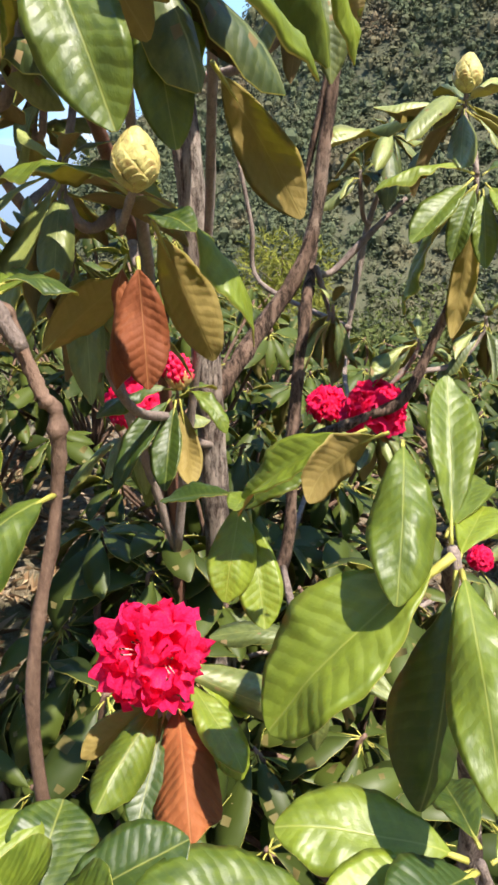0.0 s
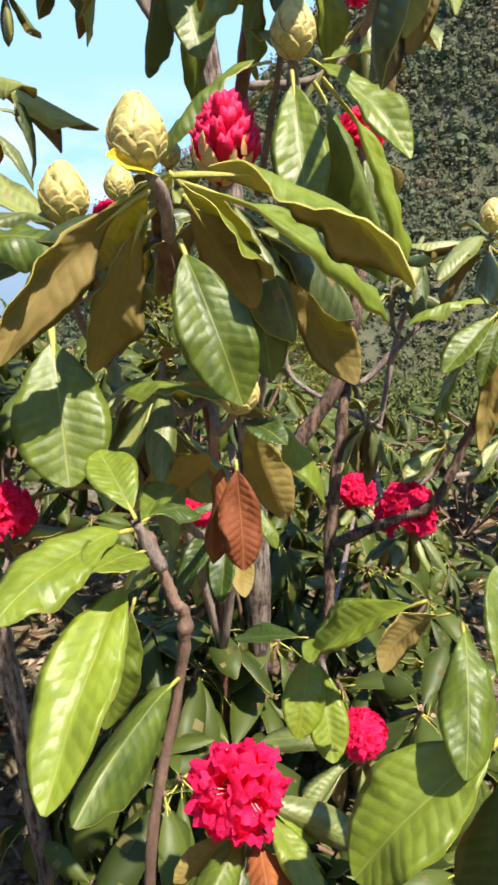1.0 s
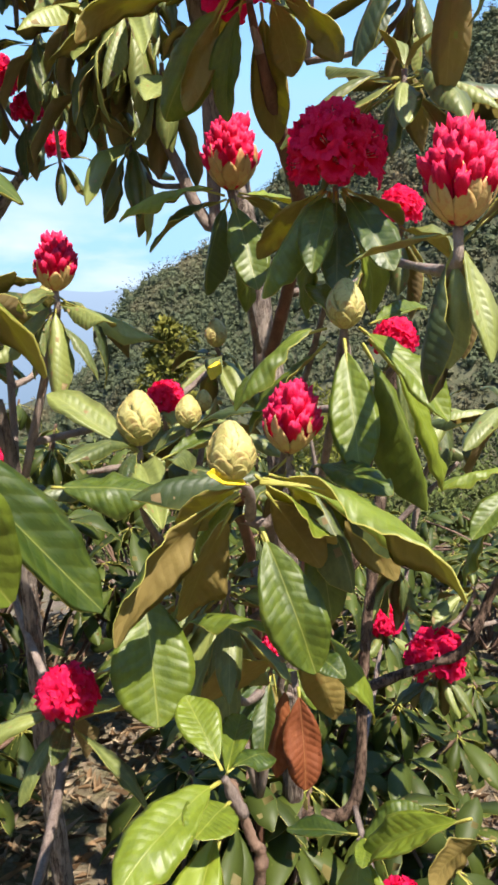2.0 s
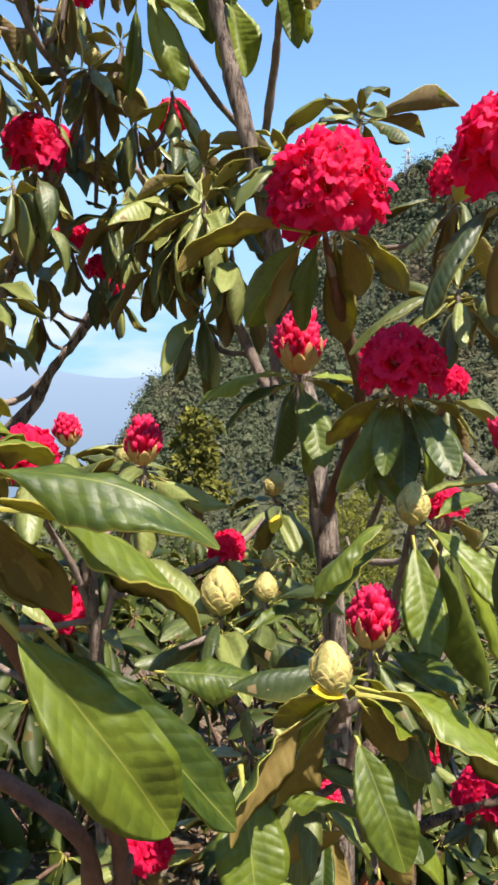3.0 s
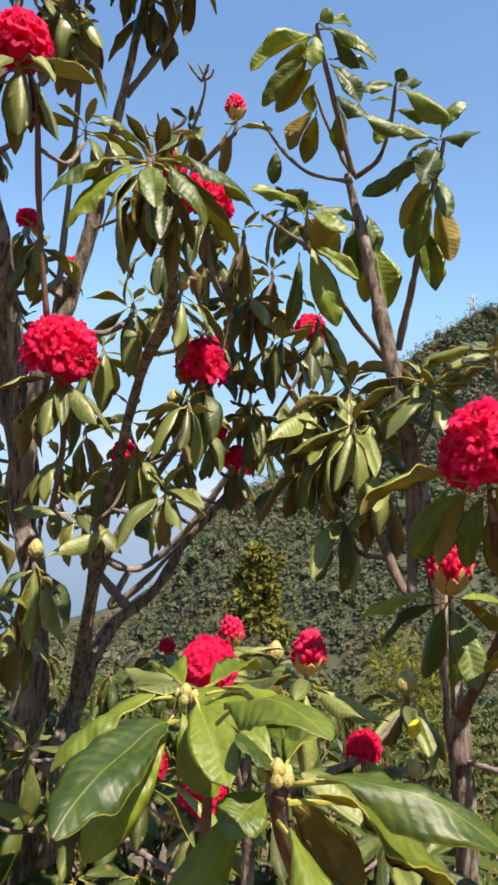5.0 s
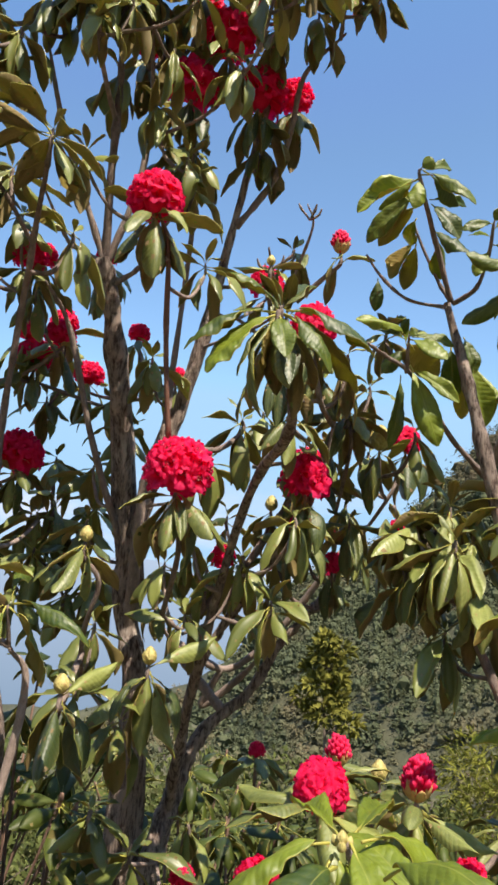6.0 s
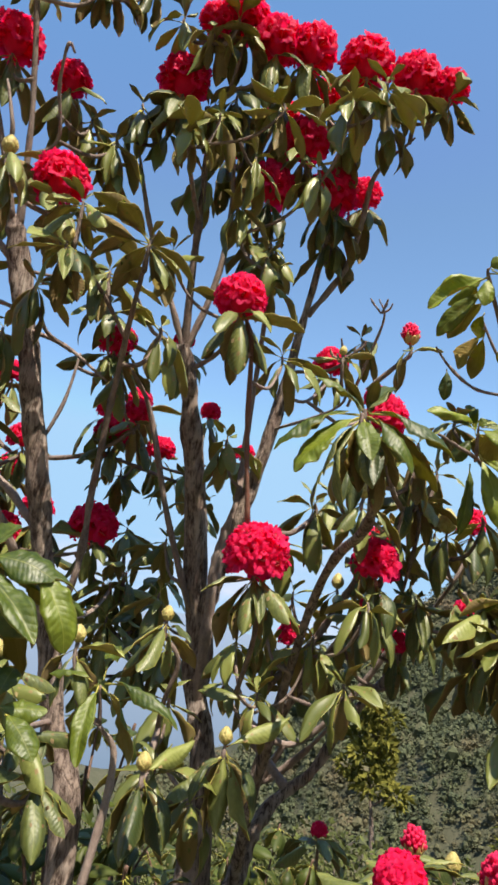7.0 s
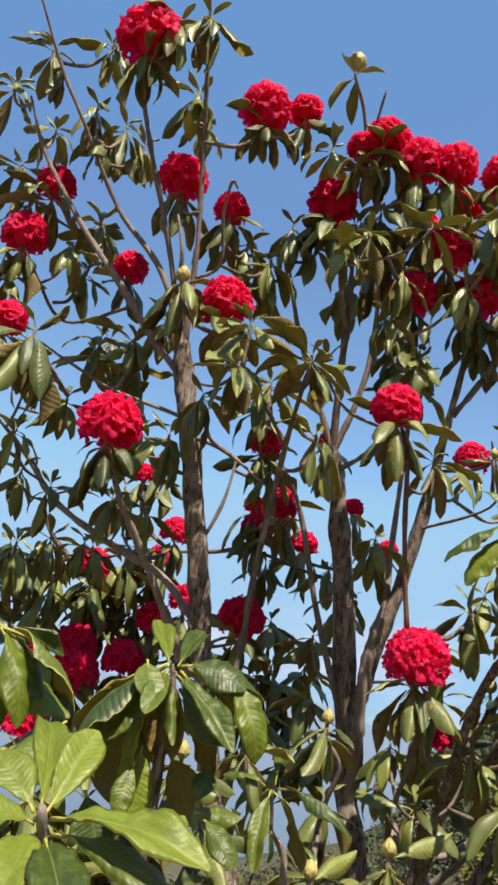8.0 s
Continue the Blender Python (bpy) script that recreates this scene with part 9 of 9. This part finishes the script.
# ---- small-leaved trees and shrubs down the slope ----
def leaf_cloud(centres, radii, count, long, wide, mat, seed, rise=0.3):
    """Many small pointed leaves round clump centres, as one mesh."""
    rng = np.random.default_rng(seed)
    pick = rng.integers(0, len(centres), count)
    way = rng.normal(0, 1, (count, 3))
    way /= np.linalg.norm(way, axis=1)[:, None]
    at = np.array(centres)[pick] + way * (np.array(radii)[pick] * rng.uniform(0.35, 1.0, count) ** 0.6)[:, None] * np.array([1, 1, 0.8])
    out = way * 0.8 + rng.normal(0, 0.6, (count, 3)) + np.array([0, 0, rise])
    out /= np.linalg.norm(out, axis=1)[:, None]
    side = np.cross(out, rng.normal(0, 1, (count, 3)))
    side /= np.linalg.norm(side, axis=1)[:, None]
    size = rng.uniform(0.6, 1.2, count)[:, None]
    a, b, c, d = at, at + out * long * 0.45 * size + side * wide / 2 * size, at + out * long * size - np.array([0, 0, 0.15 * long]), at + out * long * 0.45 * size - side * wide / 2 * size
    verts = np.stack([a, b, c, d], 1).reshape(-1, 3)
    k = np.arange(count)[:, None] * 4
    faces = np.concatenate([k + [0, 1, 2], k + [0, 2, 3]])
    data = bpy.data.meshes.new("crown")
    data.from_pydata(verts.tolist(), [], faces.tolist())
    data.materials.append(mat)
    return data


SPRING = foliage("spring_foliage", (0.09, 0.11, 0.02), (0.26, 0.26, 0.05), (0.30, 0.28, 0.06))
OLIVE = foliage("olive_foliage", (0.06, 0.07, 0.015), (0.20, 0.19, 0.04), (0.16, 0.16, 0.04))
DARK = foliage("dark_foliage", (0.03, 0.045, 0.015), (0.11, 0.13, 0.04), (0.13, 0.12, 0.05))


def slope_tree(name, x, y, crown_low, crown_high, spread, count, long, wide, mat, label, category, seed, slim=1.0):
    rng = np.random.default_rng(seed)
    foot = Vector((x, y, float(ground_height(x, y)) - 0.1))
    tree = thing(name, foot, label, category)
    tall = crown_high - foot.z
    limb(tree, "trunk", [(x, y, foot.z, 0.018 * tall * slim), (x + 0.02 * tall, y, foot.z + tall * 0.4, 0.013 * tall * slim), (x - 0.01 * tall, y + 0.02, foot.z + tall * 0.75, 0.007 * tall * slim), (x, y, crown_high - 0.06 * tall, 0.002 * tall)])
    centres, radii = [], []
    for i in range(16):
        s = (i + 0.5) / 16
        z = crown_low + (crown_high - crown_low) * s
        r = spread * (1.0 - 0.55 * s) * rng.uniform(0.45, 1.0)
        turn = i * GOLDEN
        centre = (x + r * math.cos(turn), y + r * math.sin(turn), z)
        centres.append(centre), radii.append(spread * rng.uniform(0.28, 0.5))
        start = (x, y, max(foot.z + 0.1, z - 0.5 * spread))
        limb(tree, "branch", [(*start, 0.005 * tall * slim), ((start[0] + centre[0]) / 2, (start[1] + centre[1]) / 2, (start[2] + z) / 2 + 0.05, 0.004 * tall * slim), (*centre, 0.0015 * tall * slim)])
    part("crown", leaf_cloud(centres, radii, count, long, wide, mat, seed), tree, Matrix.Identity(4))
    return tree


def by_angle(az, far):
    return far * math.sin(radians(az)), far * math.cos(radians(az))


slope_tree("young_tree", *by_angle(-8.6, 17.0), -1.6, 0.3, 0.62, 2200, 0.20, 0.08, OLIVE, "slim young tree with olive-green glossy leaves", "tree", 21, 0.7)
slope_tree("yellow_shrub", *by_angle(2.6, 9.0), -1.3, -0.12, 0.75, 3200, 0.14, 0.018, SPRING, "feathery yellow-green shrub on the slope", "shrub", 22, 0.7)
slope_tree("yellow_shrub", *by_angle(7.0, 6.0), -1.7, -0.95, 0.5, 2200, 0.12, 0.016, SPRING, "feathery yellow-green shrub among the bushes", "shrub", 23, 0.7)
for k, (az, far, low, high, spread) in enumerate([(-2.0, 8.5, -2.2, -0.7, 1.0), (12, 7.5, -2.0, -0.9, 1.1), (18, 9.5, -2.3, -0.9, 1.3), (-12, 9, -2.3, -0.7, 1.3), (-18, 8, -2.2, -0.6, 1.2), (24, 8, -2.0, -0.8, 1.2), (-26, 9, -2.4, -0.7, 1.4), (-34, 8, -2.2, -0.5, 1.3), (6, 12, -3.5, -1.6, 1.4), (14, 13, -3.7, -1.5, 1.6)]):
    slope_tree("slope_shrub", *by_angle(az, far), low, high, spread, 2600, 0.10, 0.04, DARK, "dusky green shrub on the slope below", "shrub", 40 + k, 0.8)


def make_slope_scrub():
    """Scrub that covers the slope between the bushes and the far woods, leaf clumps growing coarser with distance."""
    rng = np.random.default_rng(77)
    spots = []
    for i in range(2400):
        far, az = 11 * (16 ** rng.uniform(0, 1)), radians(rng.uniform(-40, 34))
        x, y = far * math.sin(az), far * math.cos(az)
        spots.append((x, y, far))
    spots = np.array(spots)
    z = ground_height(spots[:, 0], spots[:, 1])
    verts, faces, count = [], [], 0
    for (x, y, far), pz in zip(spots, z):
        size = far * rng.uniform(0.020, 0.045)
        tall = size * rng.uniform(1.2, 2.6)
        n = 130
        way = rng.normal(0, 1, (n, 3))
        way /= np.linalg.norm(way, axis=1)[:, None]
        at = np.array([x, y, pz + tall * 0.5]) + way * np.array([size, size, tall * 0.6]) * (rng.uniform(0.3, 1, n) ** 0.5)[:, None]
        long = size * 0.15
        a, c = rng.normal(0, 1, (n, 3)), rng.normal(0, 1, (n, 3))
        a, c = a / np.linalg.norm(a, axis=1)[:, None] * long, c / np.linalg.norm(c, axis=1)[:, None] * long * 0.6
        verts.append(np.stack([at - a, at + c, at + a, at - c], 1).reshape(-1, 3))
        faces.append(np.arange(n * 4).reshape(-1, 4) + count)
        count += n * 4
    scrub = joined("slope_scrub", np.concatenate(verts), np.concatenate(faces), [foliage("scrub_foliage", (0.040, 0.050, 0.022), (0.15, 0.155, 0.065), (0.20, 0.16, 0.18))])
    return tagged(scrub, "dry olive scrub covering the slope below", "scrub", kind="stuff")


make_slope_scrub()


# ---- pylon on the ridge ----
def make_pylon(az, far, low, high):
    x, y = by_angle(az, far)
    tower = thing("pylon", (x, y, low), "grey steel lattice power pylon on the ridge", "pylon")
    steel = plain("galvanised_steel", (0.25, 0.26, 0.27), (0.40, 0.41, 0.42), 1.0, 0.5)
    tall = high - low

    def corner(k, s):
        half = 2.2 * (1 - s) + 0.35
        return (x + half * (1 if k in (0, 1) else -1), y + half * (1 if k in (1, 2) else -1), low + tall * s)

    def strut(name, a, b, r):
        bm = bmesh.new()
        tube(bm, np.array([(*a, r), (*b, r)]), 5)
        part(name, mesh_of(name, bm, steel), tower, Matrix.Identity(4))

    for k in range(4):
        strut("leg", corner(k, 0), corner(k, 1), 0.28)
        for i in range(5):
            strut("brace", corner(k, i / 5), corner((k + 1) % 4, (i + 1) / 5), 0.18)
            strut("brace", corner((k + 1) % 4, i / 5), corner(k, (i + 1) / 5), 0.18)
    for s, wide in ((0.62, 4.0), (0.78, 3.4), (0.93, 2.6)):
        strut("crossarm", (x - wide, y, low + tall * s), (x + wide, y, low + tall * s), 0.26)


make_pylon(7.6, 430, 96.0, 118.5)
